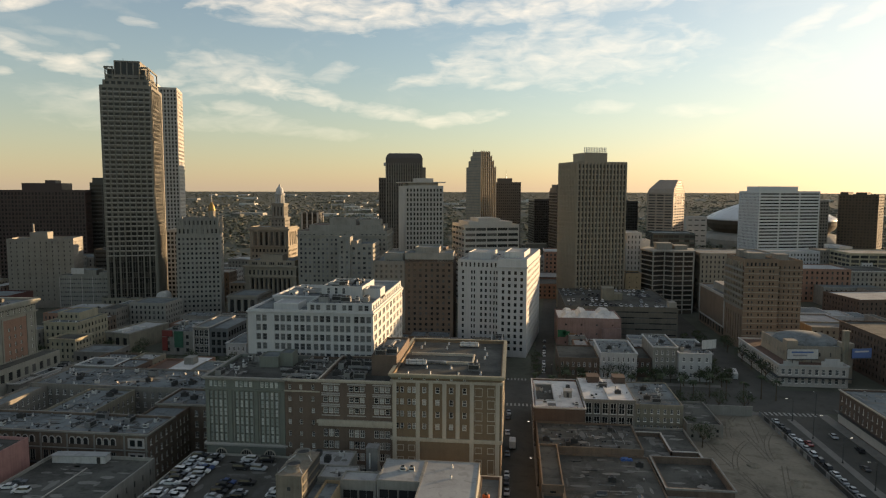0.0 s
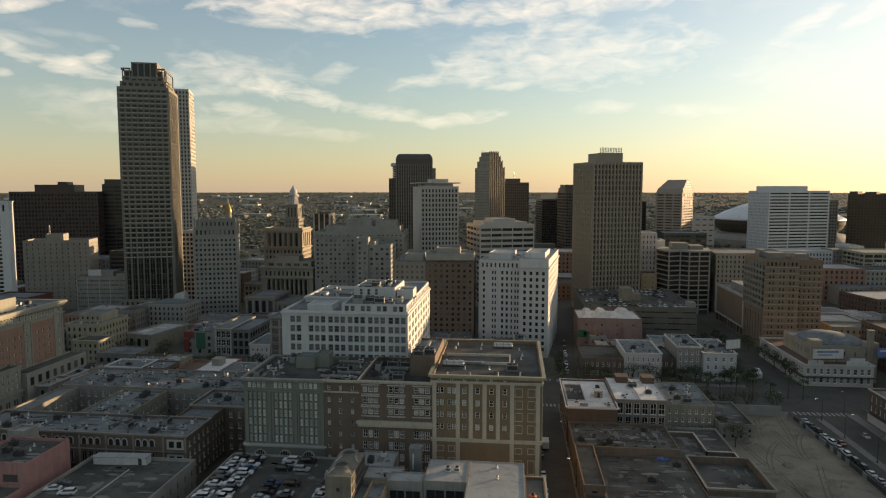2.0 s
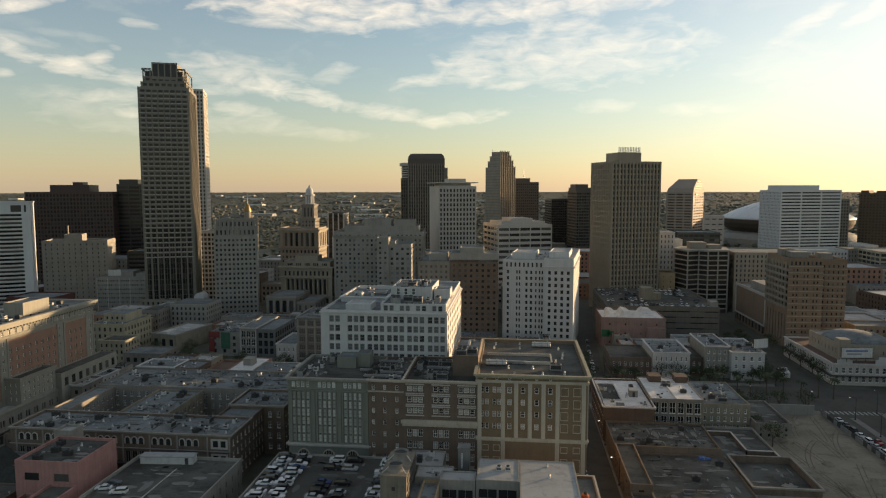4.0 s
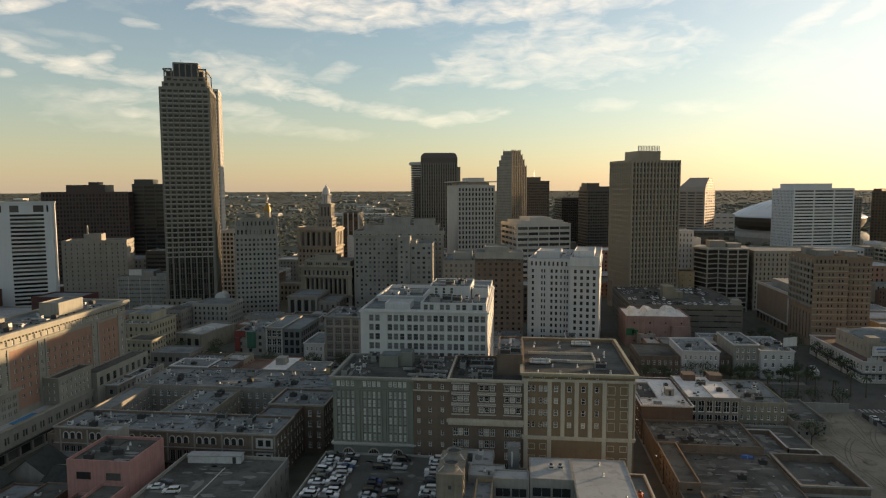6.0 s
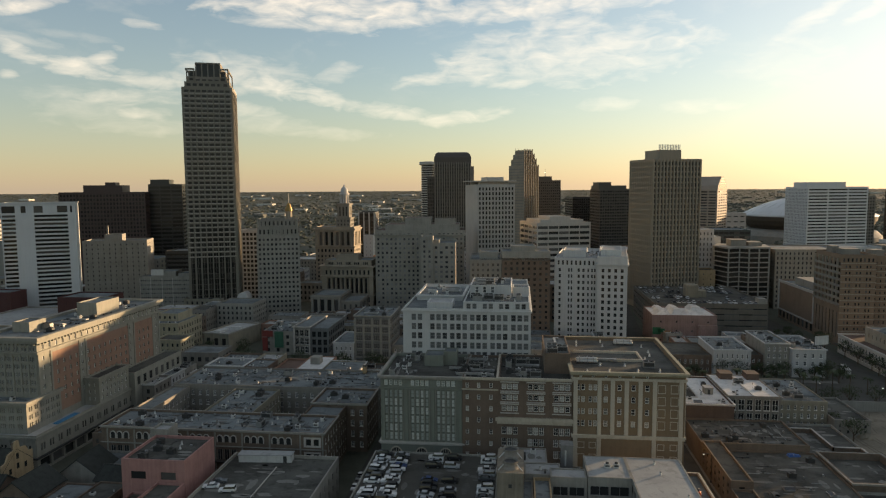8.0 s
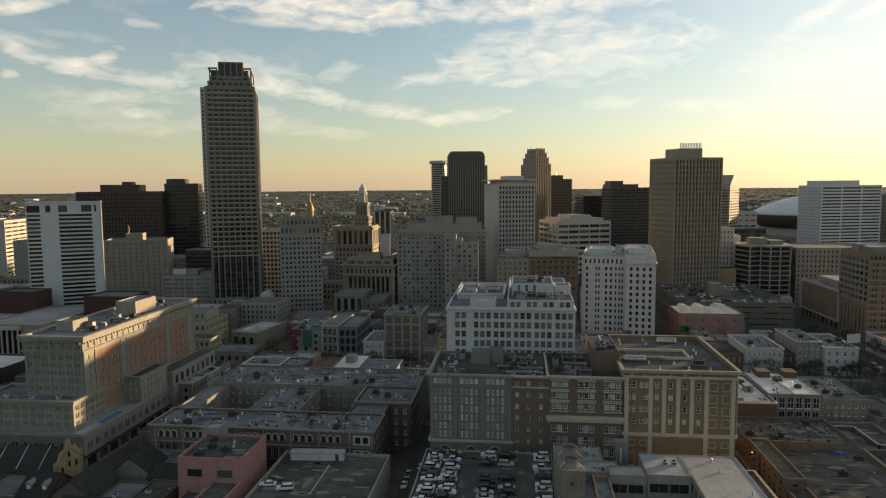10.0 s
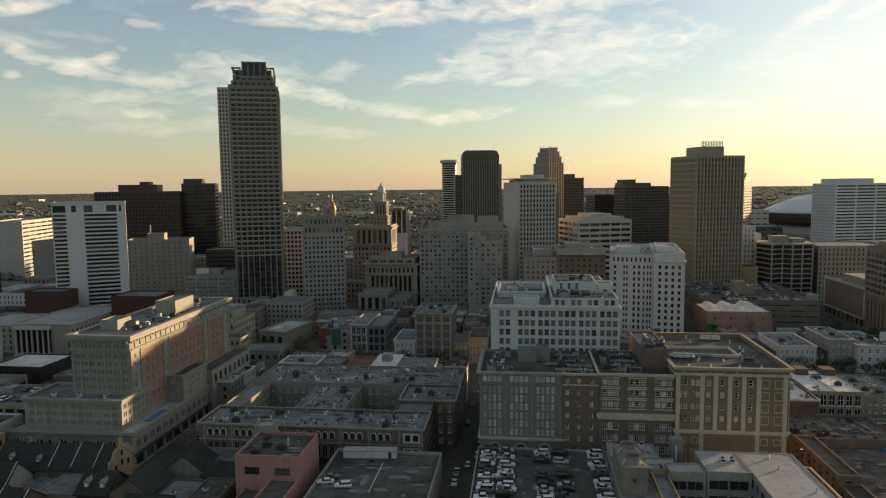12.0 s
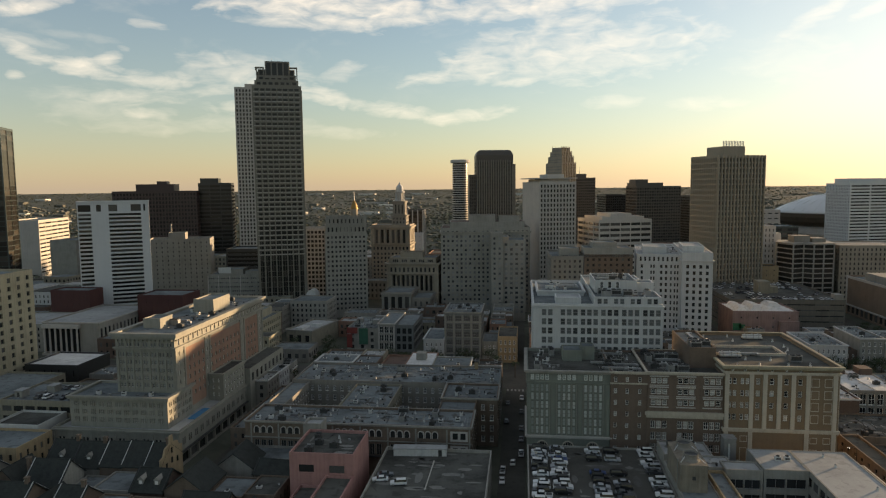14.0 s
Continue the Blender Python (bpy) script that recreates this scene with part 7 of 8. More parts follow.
# gabled old houses
def gabled(x, y, w, d, eave, ridge, wall, turn, label, dormers=0, along=True):
    b = thing("old_house", at_z(x, y, turn), label, "house")
    s = Shape()
    s.box(0, w, 0, d, 0, eave, bottom=False)
    if along:
        s.face([(0, 0, eave), (0, d, eave), (0, d / 2, ridge)])
        s.face([(w, d, eave), (w, 0, eave), (w, d / 2, ridge)])
    else:
        s.face([(0, 0, eave), (w, 0, eave), (w / 2, 0, ridge)])
        s.face([(w, d, eave), (0, d, eave), (w / 2, d, ridge)])
    part("wall", s, wall, b)
    o, t = 0.5, 0.25
    k = (ridge - eave) / ((d if along else w) / 2)
    for side in (0, 1):
        r = Shape()
        def P(u, v, lift):
            a = v if side == 0 else (d if along else w) - v
            zz = eave + k * v + 0.03 + lift
            return (u, a, zz) if along else (a, u, zz)
        half, ln = (d / 2, w) if along else (w / 2, d)
        lo = [P(-o, -o, 0), P(ln + o, -o, 0), P(ln + o, half, 0), P(-o, half, 0)]
        hi = [P(-o, -o, t), P(ln + o, -o, t), P(ln + o, half, t), P(-o, half, t)]
        r.face(hi)
        r.face(lo[::-1])
        for i in range(4):
            j = (i + 1) % 4
            r.face([lo[i], lo[j], hi[j], hi[i]])
        part("roof_slope", r, ROOF_SLATE, b)
    ridge_cap = Shape().box(-o, w + o, d / 2 - 0.15, d / 2 + 0.15, ridge + 0.2, ridge + 0.4) if along else Shape().box(w / 2 - 0.15, w / 2 + 0.15, -o, d + o, ridge + 0.2, ridge + 0.4)
    part("ridge_cap", ridge_cap, ROOF_SLATE, b)
    for i in range(dormers):
        u = w * (i + 0.5) / dormers
        dm = Shape().box(u - 0.8, u + 0.8, d * 0.14, d * 0.4, eave + 0.6, eave + 2.9)
        dm.face([(u - 1.0, d * 0.12, eave + 2.9), (u + 1.0, d * 0.12, eave + 2.9), (u, d * 0.12, eave + 3.9)])
        dm.face([(u - 1.0, d * 0.12, eave + 2.9), (u, d * 0.12, eave + 3.9), (u, d * 0.45, eave + 3.9), (u - 1.0, d * 0.45, eave + 2.9)])
        dm.face([(u, d * 0.12, eave + 3.9), (u + 1.0, d * 0.12, eave + 2.9), (u + 1.0, d * 0.45, eave + 2.9), (u, d * 0.45, eave + 3.9)])
        q = part("dormer", dm, GREY_STUCCO, b)
        part("dormer_window", Shape().box(u - 0.45, u + 0.45, d * 0.14 - 0.05, d * 0.14 - 0.01, eave + 1.1, eave + 2.6), FRAME_WHITE, q)
    for u in ((0, w) if along else ()):
        for side in (0, 1):
            part("gable_coping", Shape().bar((u, 0 if side == 0 else d, eave + 0.45), (u, d / 2, ridge + 0.45), 0.09), METAL_WHITE if w % 1 > 0.5 else METAL_DARK, b)
    if w % 0.5 > 0.3:
        part("chimney", Shape().box(w * 0.8, w * 0.8 + 1.1, d * 0.5 - 0.5, d * 0.5 + 0.5, eave, ridge + 1.6).box(w * 0.8 - 0.15, w * 0.8 + 1.25, d * 0.5 - 0.65, d * 0.5 + 0.65, ridge + 1.6, ridge + 1.9), OLD_BRICK, b)
    return b


grng = random.Random(41)
HOUSE_WALLS = [(OLD_BRICK, "sooty brick"), (GREY_STUCCO, "grey stucco"), (DARK_BRICK, "dark brick"), (OLD_BRICK, "old brick")]
for y0, depth, x_from, x_to, eave in ((163, 13, -300, -172, 8.5), (146, 14, -290, -172, 8.0)):
    x = x_from
    while x < x_to - 6:
        w = min(grng.uniform(8, 14), x_to - x)
        (wm, wn), al = grng.choice(HOUSE_WALLS), grng.random() < 0.62
        if grng.random() < 0.3 and y0 < 175:
            hh = grng.uniform(7, 11)
            lowrise(x, x + w - 0.4, y0, y0 + depth, hh, wm, grng.choice((ROOF_DARK, ROOF_GREY)), 2, 3.2, f"{wn} row house with flat roof", faces="FR", share=0.35, parapet=0.5)
            LOW_ROOFS.append((x, x + w, y0, y0 + depth, hh))
            x += w
            continue
        e = eave + grng.uniform(-1.0, 1.4)
        if not (-214 < x + w / 2 < -202 and y0 > 170):
            gabled(x, y0 + grng.uniform(-1, 1), w - 0.5, depth + grng.uniform(-1.5, 1.0), e, e + (depth if al else w) * grng.uniform(0.34, 0.46), wm, 0, f"{wn} gabled house with dark slate roof", 2 if al and grng.random() < 0.35 else 0, along=al)
        x += w
gabled(-255.5, 177.4, 9.4, 12, 9.4, 15.4, GREY_STUCCO, 0, "grey stucco house with dormer and dark slate roof", 1)
gabled(-245.6, 177.0, 9.3, 12, 9.2, 15.2, GREY_STUCCO, 0, "grey stucco house with dormer and dark slate roof", 1)
for x, e in ((-236.0, 10.0), (-228.3, 10.3)):
    gabled(x, 176.6, 7.6, 12.6, e, e + 5.6, OLD_BRICK, 0, "old brick row house with white gable coping", 0)
b = gabled(-220.6, 176.6, 5.4, 12.6, 10.3, 15.6, OCHRE_STUCCO, 0, "ochre stucco house with a tall stepped gable", 0)
s = Shape()
prof = [(-0.4, 0), (13.0, 0), (13.0, 13.2), (11.2, 13.4), (10.2, 15.4), (7.6, 15.8), (7.2, 18.4), (5.6, 18.4), (5.2, 15.8), (2.6, 15.2), (1.4, 13.0), (-0.4, 12.6)]
s.face([(5.9, y, z) for y, z in prof])
s.face([(5.35, y, z) for y, z in prof][::-1])
for (ya, za), (yb, zb) in zip(prof, prof[1:] + prof[:1]):
    s.face([(5.35, ya, za), (5.9, ya, za), (5.9, yb, zb), (5.35, yb, zb)][::-1])
part("stepped_gable", s.weld(), OCHRE_STUCCO, b, "ochre stepped gable wall")
for y, z in ((3.0, 8.6), (6.3, 9.4), (9.6, 8.6), (6.3, 12.6)):
    part("gable_window", Shape().box(5.92, 5.98, y - 0.5, y + 0.5, z, z + 1.8), GLASS_DARK, b)
gabled(-199, 181, 12, 12, 9.0, 13.6, GREY_STUCCO, 4, "grey gabled house with pale walls", 0, along=False)
gabled(-185, 178, 12, 9, 9.0, 12.0, OLD_BRICK, -5, "small brick house with dark slate roof", 0)
lowrise(-304, -266, 178, 195, 14.0, OCHRE_STUCCO, ROOF_GREY, 3, 3.4, "ochre stucco building with flat grey roof", faces="FR", share=0.35)
lowrise(-198, -176, 188.5, 199.5, 9.5, GREY_STUCCO, ROOF_GREY, 2, 3.4, "low grey annex in front of the arcade", faces="F", share=0.35)

# ---- parked cars ----
PAINTS = {"white": (0.62, 0.62, 0.61), "silver": (0.34, 0.35, 0.36), "dark grey": (0.06, 0.062, 0.066), "black": (0.018, 0.018, 0.02), "red": (0.25, 0.02, 0.018), "blue": (0.03, 0.06, 0.16)}
TYRE = surface("tyre_rubber", (0.02, 0.02, 0.02), 0.9, 0.2, 2.0, 0.0)
RIM = surface("wheel_rim", (0.35, 0.35, 0.36), 0.4, 0.1, 2.0, 0.0, metallic=0.8)
CAR_GLASS = glazing("car_glass", (0.015, 0.016, 0.018), (0.03, 0.03, 0.032), 0.3, 0.06)


def side_form(profile, half, inset=0.0, mi=0):
    """A body from a side outline (x, z), drawn in by inset at its upper points."""
    s = Shape()
    zs = [z for _, z in profile]
    lo, hi = min(zs), max(zs)
    left = [(x, -(half - inset * (z - lo) / (hi - lo)), z) for x, z in profile]
    right = [(x, -y, z) for x, y, z in left]
    s.face(left, mi)
    s.face(right[::-1], mi)
    for i in range(len(profile)):
        j = (i + 1) % len(profile)
        s.face([left[j], left[i], right[i], right[j]], mi)
    return s


def make_car(kind, paint):
    mat = surface("car_paint_" + paint.replace(" ", "_"), PAINTS[paint], 0.3, 0.06, 0.8, 0.0, bump=0.0, spec=0.6)
    t = thing("car", pose(0, 0, -60), f"{paint} {kind} parked on the paving", "car", group="parked cars")
    if kind == "sedan":
        low = [(-2.3, 0.35), (2.3, 0.35), (2.36, 0.62), (2.25, 0.82), (1.1, 0.98), (-1.7, 1.0), (-2.28, 0.92), (-2.36, 0.6)]
        top = [(1.05, 0.97), (0.35, 1.43), (-1.0, 1.45), (-1.8, 0.99)]
        roof = [(0.42, 1.43), (0.3, 1.49), (-0.95, 1.51), (-1.06, 1.45)]
    elif kind == "suv":
        low = [(-2.35, 0.42), (2.35, 0.42), (2.42, 0.75), (2.3, 1.0), (1.25, 1.12), (-2.3, 1.14), (-2.42, 0.75)]
        top = [(1.2, 1.11), (0.6, 1.7), (-2.0, 1.74), (-2.3, 1.13)]
        roof = [(0.66, 1.7), (0.5, 1.77), (-1.95, 1.81), (-2.06, 1.74)]
    else:
        low = [(-2.75, 0.5), (2.75, 0.5), (2.82, 0.85), (2.7, 1.08), (1.55, 1.18), (-2.72, 1.16), (-2.8, 0.8)]
        top = [(1.45, 1.17), (0.9, 1.78), (-0.5, 1.82), (-0.75, 1.16)]
        roof = [(0.96, 1.78), (0.8, 1.86), (-0.45, 1.89), (-0.55, 1.82)]
    half = 0.93
    part("body", side_form(low, half, 0.06), mat, t)
    part("cabin_glass", side_form(top, half - 0.07, 0.16), CAR_GLASS, t)
    part("car_roof", side_form(roof, half - 0.22, 0.04), mat, t)
    if kind == "pickup":
        part("cargo_bed", Shape().box(-2.6, -0.95, -0.74, 0.74, 1.165, 1.18), METAL_DARK, t)
    x1 = max(x for x, _ in low)
    for x in (-x1 * 0.62, x1 * 0.62):
        for y in (-half + 0.1, half - 0.1):
            w = Shape().ring([(0.24, -0.11), (0.33, -0.09), (0.33, 0.09), (0.24, 0.11)], 12).ring([(0.2, -0.118), (0.2, 0.118)], 10, mi=1)
            part("wheel", w, [TYRE, RIM], t, at=pose(x, y, 0.33, 90, 0, 0))
    return t


FLEET = [make_car(k, p) for k, p in (("sedan", "white"), ("suv", "white"), ("pickup", "white"), ("sedan", "silver"), ("suv", "silver"), ("sedan", "dark grey"), ("suv", "black"), ("sedan", "red"), ("sedan", "blue"))]
crng = random.Random(11)


def park(x, y, z, turn, pick=None):
    weights = (7, 6, 3, 4, 3, 5, 4, 0.12, 0.15)
    car = FLEET[pick] if pick is not None else crng.choices(FLEET, weights)[0]
    return copy_thing(car, pose(x, y, z, 0, 0, turn + crng.uniform(-2.5, 2.5) + (180 if crng.random() < 0.5 else 0)))


DECK = 14.81
for i in range(15):
    y = 191.3 - 2.72 * i
    for x in (-96.2, -90.6):
        if crng.random() < 0.93:
            park(x + crng.uniform(-0.3, 0.3), y, DECK, 0)
for i, y in enumerate((190.5, 187.5, 184.3, 181.2, 174.5, 171.6, 168.5, 165.4, 162.2, 159)):
    if i not in (3,):
        park(-79.8 + crng.uniform(-0.3, 0.3), y, DECK, 0)
    if i not in (1, 3, 5):
        park(-74.2 + crng.uniform(-0.3, 0.3), y, DECK, 0)
for y in (191.5, 188.6, 182.5, 179.6, 176.6, 171, 168, 165, 162):
    park(-63.8, y, DECK, 0)
park(-136.6, 166.2, 13.02, 12, 1)
park(-141.5, 171.4, 13.02, 14, 5)
park(-142.4, 168.2, 13.02, 12, 0)
for y, p in ((286, 3), (280, 5), (262, 0), (222, 0), (216, 6), (208.5, 3), (201, 5), (194, 0), (187, 4), (240, 5)):
    park(-1.4 + crng.uniform(-0.2, 0.2), y, 0.04, 90, p)
for y in (372, 366, 360, 354, 390, 398, 410, 425):
    park(17.0 + (y - 360) * 0.05, y, 0.04, 88)
for y in (286, 279, 268, 255, 248, 236, 222, 207, 199):
    park(-108.2 if y % 2 else -102.0, y, 0.04, 90)
park(-104.9, 214, 0.04, 90, 0)
for i in range(24):
    park(111.3, 288 - 5.9 * i, 0.05, 90)
park(114.4, 263, 0.05, 90, 7)
park(127.5, 272, 0.05, 90, 3)
park(130.5, 258, 0.05, 90, 6)
park(124, 241, 0.05, 90, 5)
for i in range(16):
    park(-292 + 4.2 * (i % 8) * 0.85, 218 + 12 * (i // 8), 17.42, 90) if i % 3 else None
for i in range(20):
    for y, chance in ((449, 0.75), (466, 0.5), (472, 0.5), (492, 0.6), (498, 0.6), (515, 0.7)):
        if crng.random() < chance and not (25 < 3.3 * i < 46 and 460 < y < 496):
            park(38.5 + 3.3 * i, y, 20.42, 90)
for i in range(10):
    park(-480 + 70 * i * 0.6 + 25, 307.5 if i % 2 else 331, 0.07, 0)
bus = thing("bus", pose(116.5, 358, 0.05, 0, 0, 78), "white city bus with dark window band", "bus")
part("body", Shape().box(-5.8, 5.8, -1.25, 1.25, 0.4, 3.1), METAL_WHITE, bus)
part("window_band", Shape().box(-5.6, 5.82, -1.27, 1.27, 1.5, 2.4), CAR_GLASS, bus)
for x in (-3.6, 3.4):
    for y in (-1.1, 1.1):
        part("wheel", Shape().ring([(0.48, -0.14), (0.48, 0.14)], 12), TYRE, bus, at=pose(x, y, 0.48, 90, 0, 0))
truck = thing("box_truck", pose(0.4, 248, 0.04, 0, 0, 90), "white box truck standing in the street", "truck")
part("cargo_box", Shape().box(-3.6, 1.6, -1.2, 1.2, 0.9, 3.4), METAL_WHITE, truck)
part("cab", side_form([(1.7, 0.6), (3.4, 0.6), (3.5, 1.3), (2.9, 2.3), (1.7, 2.4)], 1.05, 0.1), METAL_WHITE, truck)
part("chassis", Shape().box(-3.5, 3.3, -0.9, 0.9, 0.5, 0.88), METAL_DARK, truck)
for x in (-2.2, 2.4):
    for y in (-0.95, 0.95):
        part("wheel", Shape().ring([(0.45, -0.14), (0.45, 0.14)], 12), TYRE, truck, at=pose(x, y, 0.45, 90, 0, 0))

# ---- roof equipment ----
def make_unit(w, d, h, fans, colour, word):
    t = thing("air_conditioner", pose(0, 0, -60), f"{word} sheet metal rooftop air conditioner", "air conditioner", group="rooftop units")
    part("casing", Shape().box(-w / 2, w / 2, -d / 2, d / 2, 0.0, h).box(-w / 2 - 0.05, w / 2 + 0.05, -d / 2 - 0.05, d / 2 + 0.05, h, h + 0.08).box(-w / 2 + 0.2, w / 2 - 0.2, -d / 2 - 0.06, -d / 2 - 0.01, 0.5, h - 0.25, 1), [colour, METAL_DARK], t)
    for i in range(fans):
        x = w * ((i + 0.5) / fans - 0.5)
        part("fan_shroud", Shape().ring([(0.42 * d, h + 0.08), (0.42 * d, h + 0.35), (0.36 * d, h + 0.35), (0.34 * d, h + 0.2)], 12, x, 0), METAL_DARK, t)
    return t


def make_vent():
    t = thing("roof_vent", pose(0, 0, -60), "small grey-white conical roof vent", "roof vent", group="rooftop vents")
    part("pipe", Shape().ring([(0.42, 0), (0.3, 0.35), (0.17, 0.85)], 9), METAL_WHITE, t)
    part("cap", Shape().ring([(0.34, 0.85), (0.35, 0.92), (0.2, 1.12), (0.04, 1.2)], 9), METAL_GREY, t)
    return t


def make_plant():
    """Long rooftop chiller: lying drums on a frame, with pipes along them."""
    t = thing("rooftop_chiller", pose(0, 0, -60), "long pale rooftop chiller with lying drums", "air conditioner", group="rooftop units")
    part("frame", Shape().box(-3.6, 3.6, -1.1, -0.95, 0, 0.3).box(-3.6, 3.6, 0.95, 1.1, 0, 0.3).box(-3.4, -3.1, -0.95, 0.95, 0.05, 0.34).box(3.1, 3.4, -0.95, 0.95, 0.05, 0.34), METAL_DARK, t)
    for y, z, r in ((-0.55, 0.8, 0.5), (0.55, 0.8, 0.5), (0.0, 1.58, 0.42)):
        s = Shape().ring([(r * 0.5, -3.5), (r * 0.9, -3.35), (r, -3.1), (r, 3.1), (r * 0.9, 3.35), (r * 0.5, 3.5)], 12)
        s.v = [(c, y + a, z + e) for a, e, c in s.v]
        part("drum", s, METAL_WHITE, t)
    for x in (-2.4, 0.2, 2.2):
        part("pipe", Shape().box(x - 0.1, x + 0.1, -1.0, 1.0, 1.98, 2.12).box(x - 0.1, x + 0.1, -1.14, -1.0, 0.3, 2.12), METAL_GREY, t)
    return t


def make_duct():
    t = thing("roof_duct", pose(0, 0, -60), "long galvanised roof duct on low feet", "duct", group="rooftop ducts")
    part("duct", Shape().box(-4, 4, -0.4, 0.4, 0.4, 1.1).box(3.2, 4, -1.6, -0.4, 0.4, 1.1), METAL_GREY, t)
    for x in (-3.5, -1, 1.5, 3.6):
        part("foot", Shape().box(x - 0.08, x + 0.08, -0.45, 0.45, 0, 0.4), METAL_DARK, t)
    return t


def make_hatch():
    t = thing("roof_hatch", pose(0, 0, -60), "boxy stucco stair head on the roof", "roof hatch", group="stair heads")
    part("housing", Shape().box(-1.6, 1.6, -2.0, 2.0, 0, 2.6), GREY_STUCCO, t)
    part("lid", Shape().box(-1.8, 1.8, -2.2, 2.2, 2.6, 2.85), ROOF_PALE, t)
    part("door", Shape().box(-0.5, 0.5, -2.06, -2.01, 0.1, 2.1), METAL_DARK, t)
    return t


def make_skylight():
    t = thing("skylight", pose(0, 0, -60), "low framed glass roof skylight", "skylight", group="skylights")
    part("curb", Shape().box(-1.6, 1.6, -1.0, 1.0, 0, 0.4), METAL_GREY, t)
    g = Shape()
    g.face([(-1.5, -0.9, 0.42), (1.5, -0.9, 0.42), (1.5, 0, 0.95), (-1.5, 0, 0.95)])
    g.face([(1.5, 0.9, 0.42), (-1.5, 0.9, 0.42), (-1.5, 0, 0.95), (1.5, 0, 0.95)])
    g.face([(1.5, -0.9, 0.42), (1.5, 0.9, 0.42), (1.5, 0, 0.95)])
    g.face([(-1.5, 0.9, 0.42), (-1.5, -0.9, 0.42), (-1.5, 0, 0.95)])
    part("glass", g, GLASS_PALE, t)
    return t


SMALL, BIG, LONG = make_unit(1.6, 1.1, 1.2, 1, METAL_WHITE, "small white"), make_unit(3.6, 2.0, 2.0, 2, METAL_GREY, "large grey"), make_plant()
DIM = make_unit(2.4, 1.6, 1.5, 1, METAL_DARK, "dull dark")
VENT, DUCT, HATCH, SKYLIGHT = make_vent(), make_duct(), make_hatch(), make_skylight()
urng = random.Random(23)


ROOF_AREAS = []


def clutter(x0, x1, y0, y1, z, n, kinds=None, weights=None):
    kinds = kinds or [SMALL, BIG, DIM, VENT, DUCT, HATCH, SKYLIGHT]
    weights = weights or [5, 2.5, 3, 6, 1.2, 0.8, 1]
    used = []
    ROOF_AREAS.append((x0, x1, y0, y1, z))
    for _ in range(n):
        for _ in range(12):
            x, y = urng.uniform(x0 + 2, x1 - 2), urng.uniform(y0 + 2, y1 - 2)
            if all(abs(x - a) + abs(y - c) > 4.5 for a, c in used):
                used.append((x, y))
                ob = urng.choices(kinds, weights)[0]
                if ob in (DUCT, HATCH, LONG) and (x1 - x0 < 12 or y1 - y0 < 12):
                    ob = VENT
                copy_thing(ob, pose(min(max(x, x0 + 4.8), x1 - 4.8) if ob in (DUCT, LONG) else x, y, z, 0, 0, urng.choice((0, 0, 90, 180)) if ob not in (DUCT, LONG) else 0))
                break


for i, (x, y) in enumerate([(-33, 205), (-26, 205.5), (-17, 206), (-10, 207), (-33, 246), (-24, 247), (-33.5, 240), (-24, 240), (-12, 222), (-9, 232), (-10, 240), (-9.5, 227), (-20, 213), (-28, 213)]):
    copy_thing(VENT, pose(x, y, 39.4))
copy_thing(LONG, pose(-32.0, 216.5, 39.4))
copy_thing(LONG, pose(-16.0, 244, 39.4))
copy_thing(BIG, pose(-12.5, 212.5, 39.4))
copy_thing(DUCT, pose(-26, 218.8, 39.4))
for x, y in ((-43.6, 214.5), (-43.5, 219), (-40.2, 217)):
    copy_thing(BIG, pose(x, y, 42.9))
copy_thing(DUCT, pose(-42, 230, 42.9, 0, 0, 90))
clutter(-61, -47, 204, 231, 36.8, 14, [SMALL, BIG, DIM, VENT, DUCT], [4, 3, 3, 4, 2])
clutter(-76, -62, 204, 231, 36.5, 10, [SMALL, BIG, DIM, VENT, DUCT], [4, 3, 3, 4, 2])
clutter(-99, -88.5, 205, 231, 36.3, 8, [SMALL, BIG, VENT], [3, 2, 4])
clutter(-79, -62, 205, 218, 36.5, 4, [BIG, DUCT], [1, 1])
clutter(-74, -52, 236, 247.5, 56.0, 8, [SMALL, BIG, DUCT], [3, 4, 3])
clutter(-73.2, -58, 248.6, 269.6, 60.2, 8, [SMALL, BIG, DIM, DUCT], [2, 3, 1, 2])
clutter(-94.5, -78, 257, 281, 54.8, 7, [SMALL, VENT, DUCT], [2, 2, 1])
clutter(-196, -119, 201, 217, 17.2, 30, [SMALL, DIM, VENT, SKYLIGHT, BIG], [5, 4, 5, 2, 2])
clutter(-168.5, -151, 218, 245, 17.1, 9)
clutter(-196, -111, 249, 274.5, 17.5, 26, [SMALL, DIM, VENT, BIG], [4, 4, 5, 2])
clutter(-131, -111, 230, 247, 17.7, 7)
clutter(-206, -198, 210, 258, 11.0, 8, [SMALL, VENT, DIM], [2, 3, 2])
for x, y in ((-16.5, 180.5), (-16.2, 173.4), (-12, 160), (-20, 150)):
    copy_thing(VENT, pose(x, y, 19.95))
for x, y in ((-30, 177), (-27.5, 177.2)):
    copy_thing(SMALL, pose(x, y, 19.95))
clutter(-45.5, -37, 181, 190.5, 13.7, 5, [BIG, DIM, SMALL], [2, 1, 1])
clutter(-59.5, -47, 181, 190.5, 18.8, 5, [DIM, SMALL], [1, 2])
clutter(-52.5, -43.5, 172.8, 179.8, 19.0, 3, [SMALL, VENT], [1, 2])
clutter(-168, -151, 169, 186, 19.7, 6, [DIM, VENT, SMALL], [2, 2, 1])
clutter(10, 45, 230, 253.5, 7.9, 4, [DIM, DUCT], [3, 1])
